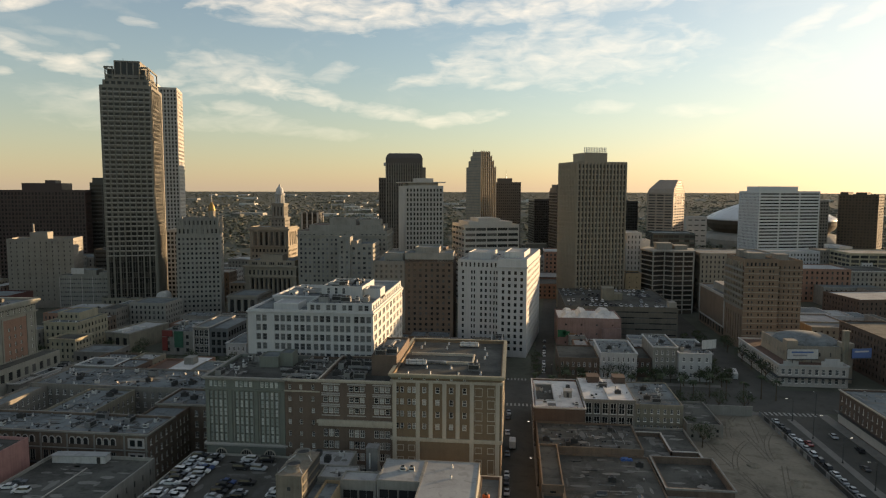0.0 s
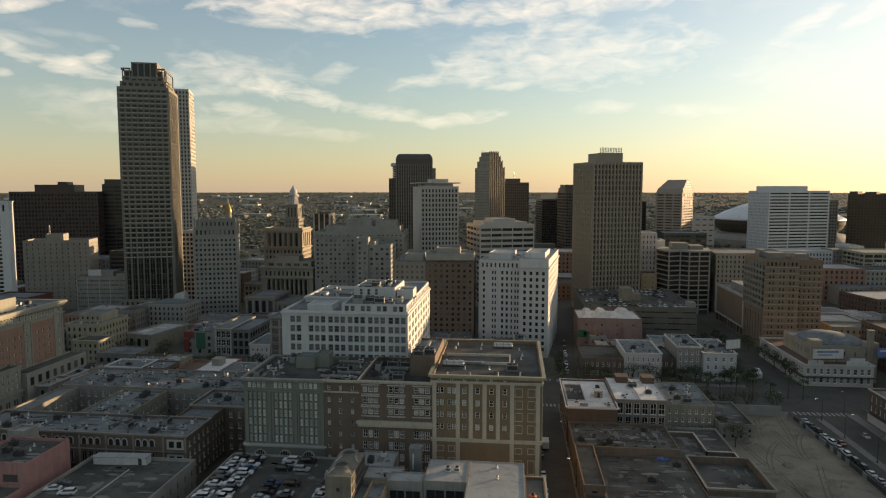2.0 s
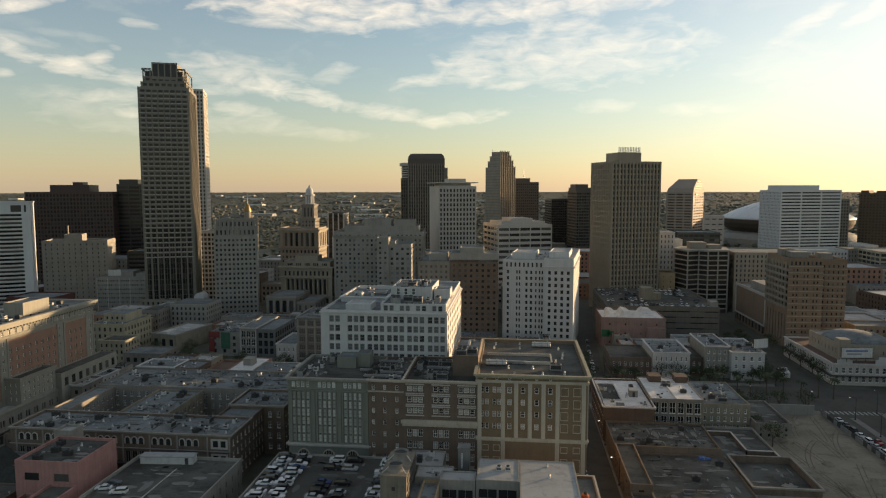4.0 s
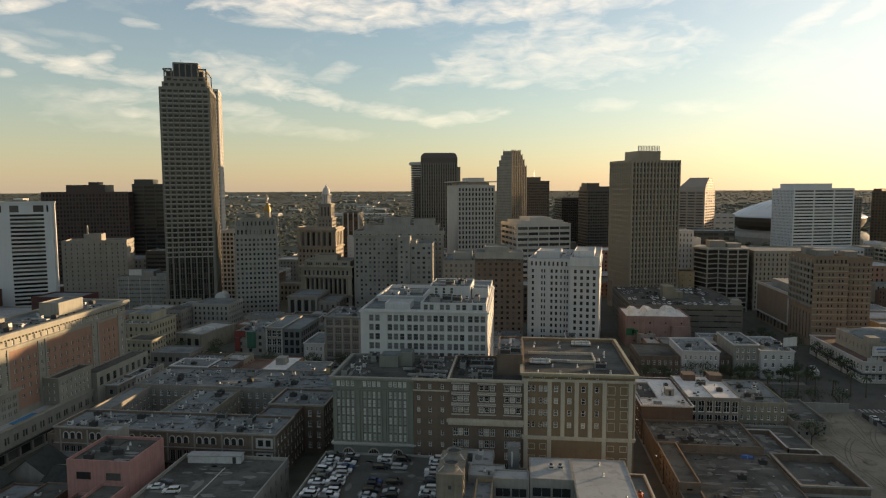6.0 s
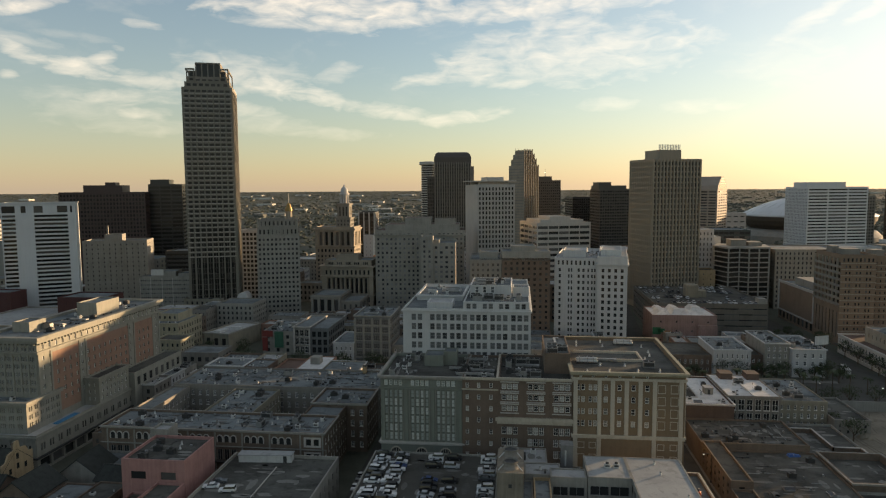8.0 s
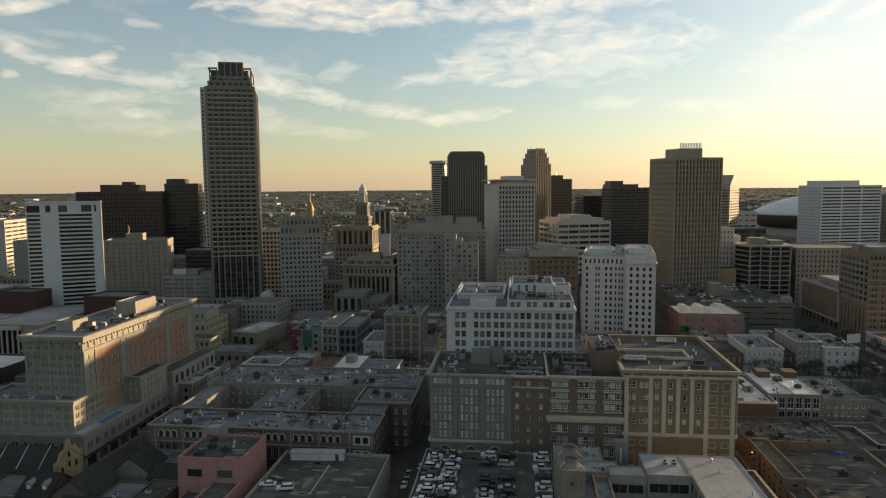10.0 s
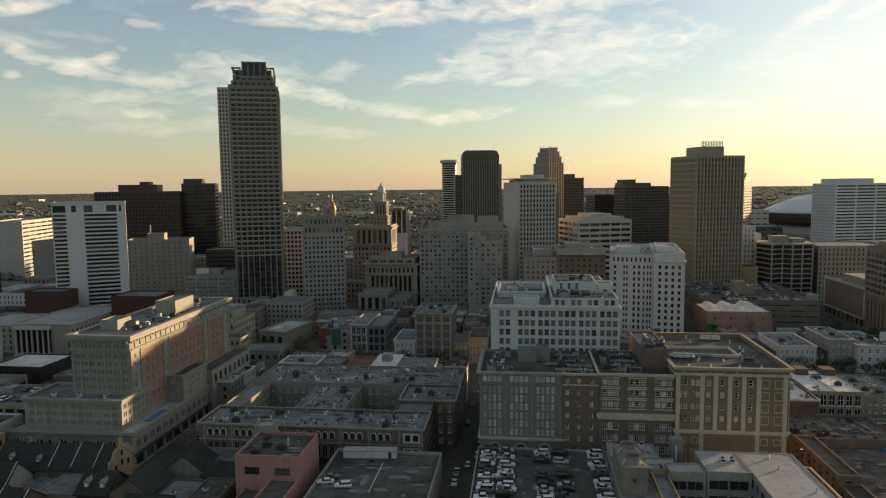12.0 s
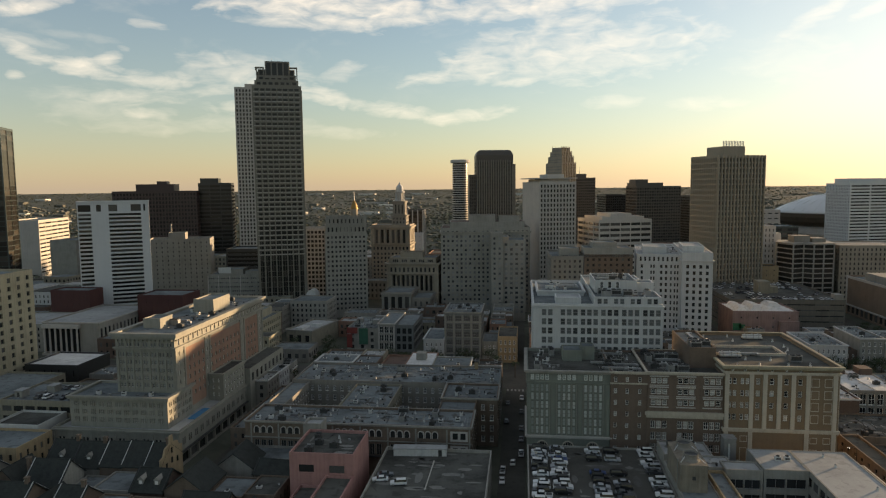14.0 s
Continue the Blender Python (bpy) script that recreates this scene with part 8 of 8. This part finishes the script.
clutter(17, 46, 190, 228, 5.7, 4, [DIM, SKYLIGHT], [3, 1])
clutter(10, 28, 256, 292, 13.5, 7)
clutter(29, 48, 264, 293, 14.5, 6)
clutter(50, 67, 269, 299, 11.7, 8)
clutter(73, 84, 351, 379, 16.2, 5)
clutter(86, 101, 347, 379, 14.0, 6)
clutter(46, 63, 342, 371, 14.2, 5)
clutter(-246, -230, 222, 290, 44.6, 14, [SMALL, BIG, DUCT, DIM], [3, 3, 1, 2])
clutter(-262, -230, 205, 209, 23.2, 3, [SMALL], [1])
clutter(-25, 5, 410, 450, 55.2, 6)
clutter(-80, -40, 396, 428, 54.4, 8)
clutter(140, 174, 160, 290, 13.7, 16)
clutter(-143.5, -125.5, 346, 373, 28.2, 6)
clutter(-205.3, -188.2, 369, 403, 13.37, 8)
clutter(-276, -257, 363, 371, 18.2, 4)
clutter(-300, -267, 214, 235, 17.42, 3, [HATCH, SMALL], [1, 2])
for x0, x1, y0, y1, h in LOW_ROOFS:
    if y0 < 460 and -330 < x0 < 110 and x1 - x0 > 5 and y1 - y0 > 6:
        clutter(x0, x1, y0, y1, h - 1.1, urng.choice((0, 1, 1, 2)) + (3 if 262 < y0 < 300 and x1 < -100 else 0), [SMALL, DIM, VENT, BIG, SKYLIGHT], [3, 2, 3, 1.2, 0.6])


def fittings():
    """Countless small pipes, curbs, boxes and ducts that lie about on the roofs."""
    r = random.Random(97)
    pale, dark = Shape(), Shape()
    for x0, x1, y0, y1, z in ROOF_AREAS:
        area = (x1 - x0) * (y1 - y0) * (0.25 if 254 < y0 < 266 and x1 < 50 else 1.0)
        for _ in range(int(area / (13 if y0 > 195 else 60))):
            x, y = r.uniform(x0 + 0.7, x1 - 0.7), r.uniform(y0 + 0.7, y1 - 0.7)
            s = pale if r.random() < 0.38 else dark
            q = r.random()
            if q < 0.5:
                a, c = r.uniform(0.15, 0.5), r.uniform(0.15, 0.5)
                s.box(x - a, x + a, y - c, y + c, z, z + r.uniform(0.2, 0.8), bottom=False)
            elif q < 0.72:
                ln = min(r.uniform(1.5, 7), x1 - 0.5 - x)
                s.box(x, x + ln, y - 0.07, y + 0.07, z + 0.1, z + 0.26)
            elif q < 0.9:
                ln = min(r.uniform(1.5, 7), y1 - 0.5 - y)
                s.box(x - 0.07, x + 0.07, y, y + ln, z + 0.1, z + 0.26)
            else:
                s.ring([(0.1, z), (0.1, z + r.uniform(0.5, 1.3))], 6, x, y)
    solid("roof_fittings", pale, METAL_GREY, "small pale pipes and boxes strewn over roofs", "roof fittings", kind="stuff")
    solid("roof_fittings", dark, METAL_DARK, "small dark pipes and curbs strewn over roofs", "roof fittings", kind="stuff")


def patches():
    """Worn and mended spots of roofing, each with a ragged outline."""
    r = random.Random(58)
    s = Shape()
    for x0, x1, y0, y1, z in ROOF_AREAS + [(-144.5, -112, 131, 190.5, 13.0), (17, 46.5, 151, 190, 5.7), (48.5, 67, 204, 226.5, 4.8), (46.8, 66.2, 229, 261, 4.2), (69, 81.5, 263, 290, 6.2), (-99, -61.5, 131, 193, 14.8)]:
        if z == 18.0 or 254 < y0 < 266 and x1 < 50:
            continue
        for _ in range(int((x1 - x0) * (y1 - y0) / 30)):
            a, c = r.uniform(0.8, 4.5), r.uniform(0.3, 1.5)
            if r.random() < 0.35:
                a, c = c, a
            if x1 - x0 < 2 * a + 1 or y1 - y0 < 2 * c + 1:
                continue
            x, y = r.uniform(x0 + a, x1 - a), r.uniform(y0 + c, y1 - c)
            q = [r.uniform(0.7, 1.0) for _ in range(9)]
            s.face([(x + a * q[i] * math.cos(i * 0.698), y + c * q[i] * math.sin(i * 0.698), z + 0.012 + 0.004 * (len(s.f) % 5)) for i in range(9)])
    solid("roof_patches", s, PATCH, "mended and worn patches on the flat roofs", "roof patches", kind="stuff")


def cooling_tower(x, y, z):
    """A boxy twin-cell cooling tower with two round fan stacks."""
    t = thing("cooling_tower", pose(x, y, z), "tan boxy cooling tower with two round fan stacks", "cooling tower")
    part("casing", Shape().box(0, 6.9, 0, 16.0, 0, 7.2).box(-0.12, 7.02, -0.12, 16.12, 7.2, 7.45), COOLER_TAN, t)
    for v in (4.0, 12.0):
        stack = part("fan_stack", Shape().ring([(2.5, 7.45), (2.0, 8.0), (1.9, 8.7), (2.1, 9.3), (1.95, 9.3), (1.8, 8.7)], 20, 3.45, v), STONE_DIM, t)
        part("fan_hub", Shape().ring([(1.75, 8.72), (1.75, 8.8)], 16, 3.45, v), METAL_DARK, stack)
        part("brace", Shape().bar((0.3, v - 2.6, 7.5), (1.7, v - 0.8, 8.4), 0.09).bar((6.6, v - 2.6, 7.5), (5.2, v - 0.8, 8.4), 0.09), METAL_WHITE, t)
    for z0 in (0.6, 3.0, 5.4):
        part("louvre_band", Shape().box(7.02, 7.12, 0.6, 15.4, z0, z0 + 1.5), METAL_DARK, t)
    part("access_door", Shape().box(3.0, 3.9, -0.06, -0.01, 3.4, 4.4), METAL_DARK, t)
    part("ladder", Shape().box(-0.35, -0.28, 2.0, 2.08, 0, 8.2).box(-0.35, -0.28, 2.5, 2.58, 0, 8.2), METAL_GREY, t)


fittings()
patches()
cooling_tower(-60.3, 160.0, 17.3)

# ---- street furniture, billboards, trees ----
def make_lamp():
    t = thing("street_lamp", pose(0, 0, -60), "dark steel street lamp with a curved arm", "street lamp", group="street lamps")
    part("base", Shape().ring([(0.35, 0), (0.3, 0.5), (0.16, 0.8)], 8), METAL_DARK, t)
    part("pole", Shape().ring([(0.14, 0.8), (0.09, 9.5)], 8), METAL_DARK, t)
    part("arm", Shape().bar((0, 0, 9.3), (1.3, 0, 9.9), 0.05).bar((1.3, 0, 9.9), (2.4, 0, 9.8), 0.05), METAL_DARK, t)
    part("lamp_head", Shape().box(2.1, 3.0, -0.16, 0.16, 9.66, 9.84), METAL_GREY, t)
    part("lamp_lens", Shape().box(2.15, 2.95, -0.12, 0.12, 9.6, 9.655), lit_lamp("street_lamp_glow", (1.0, 0.92, 0.75), 2.5), t, "glowing lens")
    return t


LAMP = make_lamp()
for x, y, a in [(118.8, 246, 0), (118.8, 224, 180), (118.8, 270, 0), (118.8, 290, 180), (132, 299, 90), (104, 300, 270), (80, 300.5, 90), (60, 300.5, 90), (40, 300.5, 90), (20, 337.5, 270), (60, 337.5, 270), (104, 337.5, 270), (-20, 301, 90), (-60, 301, 90), (-150, 301, 90), (-130, 337, 270), (-200, 337, 270), (9.0, 250, 180), (9.0, 215, 180)]:
    copy_thing(LAMP, pose(x, y, 0.1, 0, 0, a))


def billboard(x, y, z, w, h, turn, face, label):
    t = thing("billboard", pose(x, y, z, 0, 0, turn), label, "billboard")
    part("panel", Shape().box(-w / 2, w / 2, -0.15, 0.15, 2.0, 2.0 + h), METAL_DARK, t)
    part("poster", Shape().box(-w / 2 + 0.15, w / 2 - 0.15, -0.2, -0.155, 2.15, 1.85 + h), face[0], t)
    for i, m in enumerate(face[1:]):
        part("printed_bar", Shape().box(-w * 0.36 + i * 0.8, w * (0.34 - 0.2 * i), -0.23, -0.205, 2.0 + h * (0.6 - 0.3 * i), 2.0 + h * (0.76 - 0.3 * i)), m, t)
    for u in (-w * 0.3, 0, w * 0.3):
        part("strut", Shape().bar((u, 0.3, 0), (u, 0.2, 2.0 + h * 0.8), 0.1), METAL_DARK, t)
    part("catwalk", Shape().box(-w / 2, w / 2, -1.2, -0.2, 1.85, 1.95), METAL_DARK, t)


INK_BLUE = surface("poster_blue", (0.10, 0.16, 0.34), 0.6, 0.2, 0.6, 0.0)
INK_GREY = surface("poster_grey", (0.25, 0.25, 0.26), 0.6, 0.2, 0.6, 0.0)
billboard(101, 351.5, 14.0, 9, 5.0, 22, [METAL_WHITE], "blank white rooftop billboard seen at an angle")
billboard(143.0, 341.0, 12.6, 15.6, 5.2, 6, [METAL_WHITE, INK_BLUE, INK_GREY], "white advertising billboard with blue print bars")
billboard(172.5, 345, 13.0, 11, 5.0, 14, [INK_BLUE, METAL_WHITE], "blue advertising billboard on steel struts")


def make_palm(h, seed, label):
    r = random.Random(seed)
    t = thing("palm_tree", pose(0, 0, -80), label, "tree", group="avenue palms")
    part("trunk", Shape().ring([(0.34, 0), (0.24, h * 0.3), (0.2, h * 0.7), (0.26, h)], 8), BARK, t)
    s = Shape()
    for i in range(22):
        a, up = r.uniform(0, 6.283), r.uniform(0.1, 1.0)
        ln, pts = r.uniform(2.0, 2.8), []
        for k in range(6):
            q = k / 5
            pts.append((math.cos(a) * ln * q, math.sin(a) * ln * q, h + up * 1.4 * q - 2.2 * q * q * (1.2 - 0.6 * up)))
        for k in range(5):
            wd0, wd1 = 0.42 * (1 - abs(k / 5 - 0.4)), 0.42 * (1 - abs((k + 1) / 5 - 0.4))
            sx, sy = -math.sin(a), math.cos(a)
            p, q2 = pts[k], pts[k + 1]
            s.face([(p[0] + sx * wd0, p[1] + sy * wd0, p[2] - 0.15), (q2[0] + sx * wd1, q2[1] + sy * wd1, q2[2] - 0.15), q2, p])
            s.face([p, q2, (q2[0] - sx * wd1, q2[1] - sy * wd1, q2[2] - 0.15), (p[0] - sx * wd0, p[1] - sy * wd0, p[2] - 0.15)])
    part("crown", s, LEAF, t)
    return t


def make_tree(h, spread, seed, label):
    r = random.Random(seed)
    t = thing("street_tree", pose(0, 0, -80), label, "tree", group="street trees")
    part("trunk", Shape().ring([(0.3, 0), (0.22, h * 0.2), (0.16, h * 0.45)], 8), BARK, t)
    lim, clumps = Shape(), []
    for i in range(7):
        a = i * 0.9 + r.uniform(-0.3, 0.3)
        e = (math.cos(a) * spread * r.uniform(0.4, 0.75), math.sin(a) * spread * r.uniform(0.4, 0.75), h * r.uniform(0.55, 0.9))
        lim.bar((0, 0, h * r.uniform(0.25, 0.42)), e, 0.07)
        clumps.append(e)
    clumps.append((0, 0, h * 0.92))
    part("branch", lim, BARK, t)
    s = Shape()
    for c in clumps:
        for _ in range(85):
            d = Vector((r.gauss(0, 1), r.gauss(0, 1), r.gauss(0, 0.75))).normalized() * spread * 0.42 * r.random() ** 0.4
            p = Vector(c) + d
            u = Vector((r.uniform(-1, 1), r.uniform(-1, 1), r.uniform(-1, 1))).normalized()
            v = u.cross(Vector((r.uniform(-1, 1), r.uniform(-1, 1), r.uniform(-1, 1)))).normalized()
            z = r.uniform(0.16, 0.34)
            s.face([p - u * z, p + v * z * 0.6, p + u * z, p - v * z * 0.6])
    part("crown", s, LEAF, t)
    return t


PALMS = [make_palm(9.5, 1, "tall slim palm on the avenue"), make_palm(8.0, 2, "slim palm with drooping fronds"), make_palm(11.0, 3, "tall palm with a ragged crown")]
TREES = [make_tree(8.5, 4.0, 4, "round leafy street tree"), make_tree(7.0, 3.4, 5, "small dense street tree"), make_tree(10.0, 4.6, 6, "broad dark street tree")]
trng = random.Random(31)
for i in range(16):
    copy_thing(PALMS[i % 3], pose(12 + 7.4 * i + trng.uniform(-1, 1), 319 + trng.uniform(-1, 1), 0.1, 0, 0, 40 * i))
for i in range(20):
    copy_thing(PALMS[(i + 1) % 3], pose(-20 - 9.6 * i + trng.uniform(-1, 1), 319 + trng.uniform(-1, 1), 0.1, 0, 0, 40 * i))
for x, y in [(104, 338), (98, 339), (76, 341), (68, 340), (60, 343), (92, 300), (102, 299), (74, 300), (86, 338), (110, 346), (131, 352), (131, 362), (131, 375), (131, 390), (108, 372), (108, 392), (110, 410), (130, 412), (-215, 338), (-190, 340), (-176, 342), (-165, 341), (-158, 339), (-150, 340), (-120, 341), (-25, 337), (-35, 339), (14, 338), (25, 338), (36, 339), (12, 352), (12, 366), (-215, 296), (-212, 400), (-260, 300), (-290, 300), (-268, 345), (-282, 342), (70, 290), (76, 293)]:
    copy_thing(trng.choice(TREES), pose(x + trng.uniform(-1, 1), y + trng.uniform(-1, 1), 0.1, 0, 0, trng.uniform(0, 360)))

for x, y in [(-213, 352), (-216, 366), (-211, 344), (-238, 363), (-249, 366), (64, 341), (72, 339), (80, 342), (56, 340), (48, 340), (95, 343), (104, 350), (104, 362), (106, 382), (104, 402), (109, 430), (131, 425), (116, 420), (118, 440), (-205, 341), (-183, 339), (-170, 339), (-145, 338), (-135, 340), (-128, 338), (66, 297), (82, 297), (56, 298), (72, 255), (71.5, 270), (101, 345)]:
    copy_thing(trng.choice(TREES), pose(x + trng.uniform(-1, 1), y + trng.uniform(-1, 1), 0.1, 0, 0, trng.uniform(0, 360)))

# tyre tracks pressed into the lot
MUD = surface("packed_damp_earth", (0.13, 0.112, 0.085), 0.95, 0.4, 0.3, 0.0)
ruts = random.Random(19)
s = Shape()
for _ in range(16):
    x, y, a = ruts.uniform(76, 102), ruts.uniform(160, 268), ruts.uniform(1.2, 1.9)
    bend = ruts.uniform(-0.05, 0.05)
    for _ in range(14):
        nx, ny = x + math.cos(a) * 2.2, y + math.sin(a) * 2.2
        if not (71 < nx < 105.5 and ny < 293):
            break
        for off in (-0.8, 0.8):
            ox, oy = -math.sin(a) * off, math.cos(a) * off
            qx, qy = -math.sin(a) * 0.2, math.cos(a) * 0.2
            s.face([(x + ox - qx, y + oy - qy, 0.095), (nx + ox - qx, ny + oy - qy, 0.095), (nx + ox + qx, ny + oy + qy, 0.095), (x + ox + qx, y + oy + qy, 0.095)])
        x, y, a = nx, ny, a + bend
solid("tyre_tracks", s, MUD, "dark tyre tracks worn into the sandy lot", "tyre tracks", kind="stuff")

# fence of panels along the lot
fence = thing("lot_fence", pose(107.4, 296, 0.1), "site fence of pale and dark panels along the lot", "fence")
for i in range(46):
    part("fence_panel", Shape().box(-0.05, 0.05, -3.0 * i - 2.85, -3.0 * i, 0.15, 2.0), (METAL_DARK, METAL_GREY, METAL_DARK, CONCRETE, METAL_DARK)[trng.randrange(5)] if i < 30 else ORANGE_BRICK, fence)
heap = random.Random(8)
for x, y, r0 in ((90, 283, 3.2), (95, 226, 2.6), (80, 262, 3.6), (86, 240, 2.2)):
    s = Shape()
    prof = [(r0, 0.0), (r0 * 0.8, r0 * 0.22), (r0 * 0.5, r0 * 0.42), (r0 * 0.2, r0 * 0.5)]
    s.ring(prof, 12)
    s.v = [(vx * heap.uniform(0.8, 1.25), vy * heap.uniform(0.8, 1.25), vz * heap.uniform(0.8, 1.2)) for vx, vy, vz in s.v]
    solid("earth_mound", s, DIRT, "low mound of loose earth on the lot", "earth mound", m=pose(x, y, 0.08), group="earth mounds")
tarp = thing("tarpaulin_bundle", pose(39.3, 226.4, 5.7, 0, 0, 8), "small folded blue tarpaulin on the roof", "tarpaulin")
part("cloth", Shape().box(-2.0, 2.0, -0.9, 0.9, 0, 0.4).box(-1.7, 0.6, -0.7, 0.85, 0.4, 0.8).box(0.8, 1.8, -0.8, 0.4, 0.4, 0.6), BLUE_TARP, tarp)
part("cord", Shape().box(-0.35, -0.28, -0.94, 0.94, 0, 0.83), METAL_WHITE, tarp)

# ---- the city beyond, to the horizon ----
FAR_WALL = surface("far_house_walls", (0.135, 0.132, 0.11), 0.9, 0.2, 0.05, 0.0, island=0.2)
FAR_PALE = surface("far_pale_sheds", (0.5, 0.49, 0.45), 0.8, 0.2, 0.05, 0.0, island=0.3)
FAR_LEAF = surface("far_tree_leaves", (0.112, 0.12, 0.085), 0.9, 0.3, 0.02, 0.0, island=0.12, bump=0.0)
frng = random.Random(77)


def spot(r0, r1, spread=52):
    a = radians(frng.uniform(-spread, spread) - 5)
    r = math.sqrt(frng.uniform(r0 * r0, r1 * r1))
    return r * math.sin(a), r * math.cos(a), r


def clear(x, y):
    return not (-620 < x < 340 and y < 725)


far_homes, far_blocks, far_sheds, far_trees = Shape(), Shape(), Shape(), Shape()
for _ in range(2600):
    x, y, r = spot(560, 3000)
    if clear(x, y):
        w, d, h = frng.uniform(7, 14), frng.uniform(7, 14), frng.uniform(3, 4.5)
        z = land_height(r)
        far_homes.box(x, x + w, y, y + d, z - 2, z + h, bottom=False)
        n = len(far_homes.v)
        far_homes.v += [(x - 0.4, y - 0.4, z + h), (x + w + 0.4, y - 0.4, z + h), (x + w + 0.4, y + d + 0.4, z + h), (x - 0.4, y + d + 0.4, z + h), (x + w / 2, y, z + h * 1.45), (x + w / 2, y + d, z + h * 1.45)]
        for q in ((0, 1, 4), (1, 2, 5, 4), (2, 3, 5), (3, 0, 4, 5)):
            far_homes.f.append(tuple(n + i for i in q))
            far_homes.m.append(0)
for _ in range(300):
    x, y, r = spot(700, 3600)
    if clear(x, y):
        z = land_height(r)
        w, d, h = frng.uniform(14, 40), frng.uniform(14, 30), frng.choice((5, 6, 7, 9, 16 if r < 2200 else 7))
        far_blocks.box(x, x + w, y, y + d, z - 3, z + h, bottom=False)
for _ in range(90):
    x, y, r = spot(1700, 4300)
    if clear(x, y):
        z = land_height(r)
        w, d, h = frng.uniform(20, 110), frng.uniform(14, 40), frng.uniform(5, 9)
        far_sheds.box(x, x + w, y, y + d, z - 3, z + h, bottom=False)
for i in range(36000):
    x, y, r = spot(520, 4750 if i < 24000 else 2100)
    if clear(x, y):
        z, rad, h = land_height(r), frng.uniform(3, 6), frng.uniform(6, 12) if r < 2600 else frng.uniform(4, 8)
        for _ in range(5):
            p = Vector((x + frng.gauss(0, rad * 0.6), y + frng.gauss(0, rad * 0.6), z + h * frng.uniform(0.3, 0.95)))
            u = Vector((frng.uniform(-1, 1), frng.uniform(-1, 1), frng.uniform(-0.25, 0.25))).normalized() * rad * frng.uniform(0.45, 0.85)
            v = u.cross(Vector((frng.uniform(-0.6, 0.6), frng.uniform(-0.6, 0.6), 1))).normalized() * rad * frng.uniform(0.4, 0.8)
            far_trees.face([p - u, p - v * 0.7, p + u, p + v])
solid("far_houses", far_homes, FAR_WALL, "countless small houses out to the horizon", "houses", kind="stuff")
solid("far_blocks", far_blocks, FAR_WALL, "scattered low blocks far off", "buildings", kind="stuff")
solid("far_sheds", far_sheds, FAR_PALE, "long pale warehouse sheds far off", "warehouses", kind="stuff")
solid("far_woods", far_trees, FAR_LEAF, "dark tree canopy between distant houses", "trees", kind="stuff")
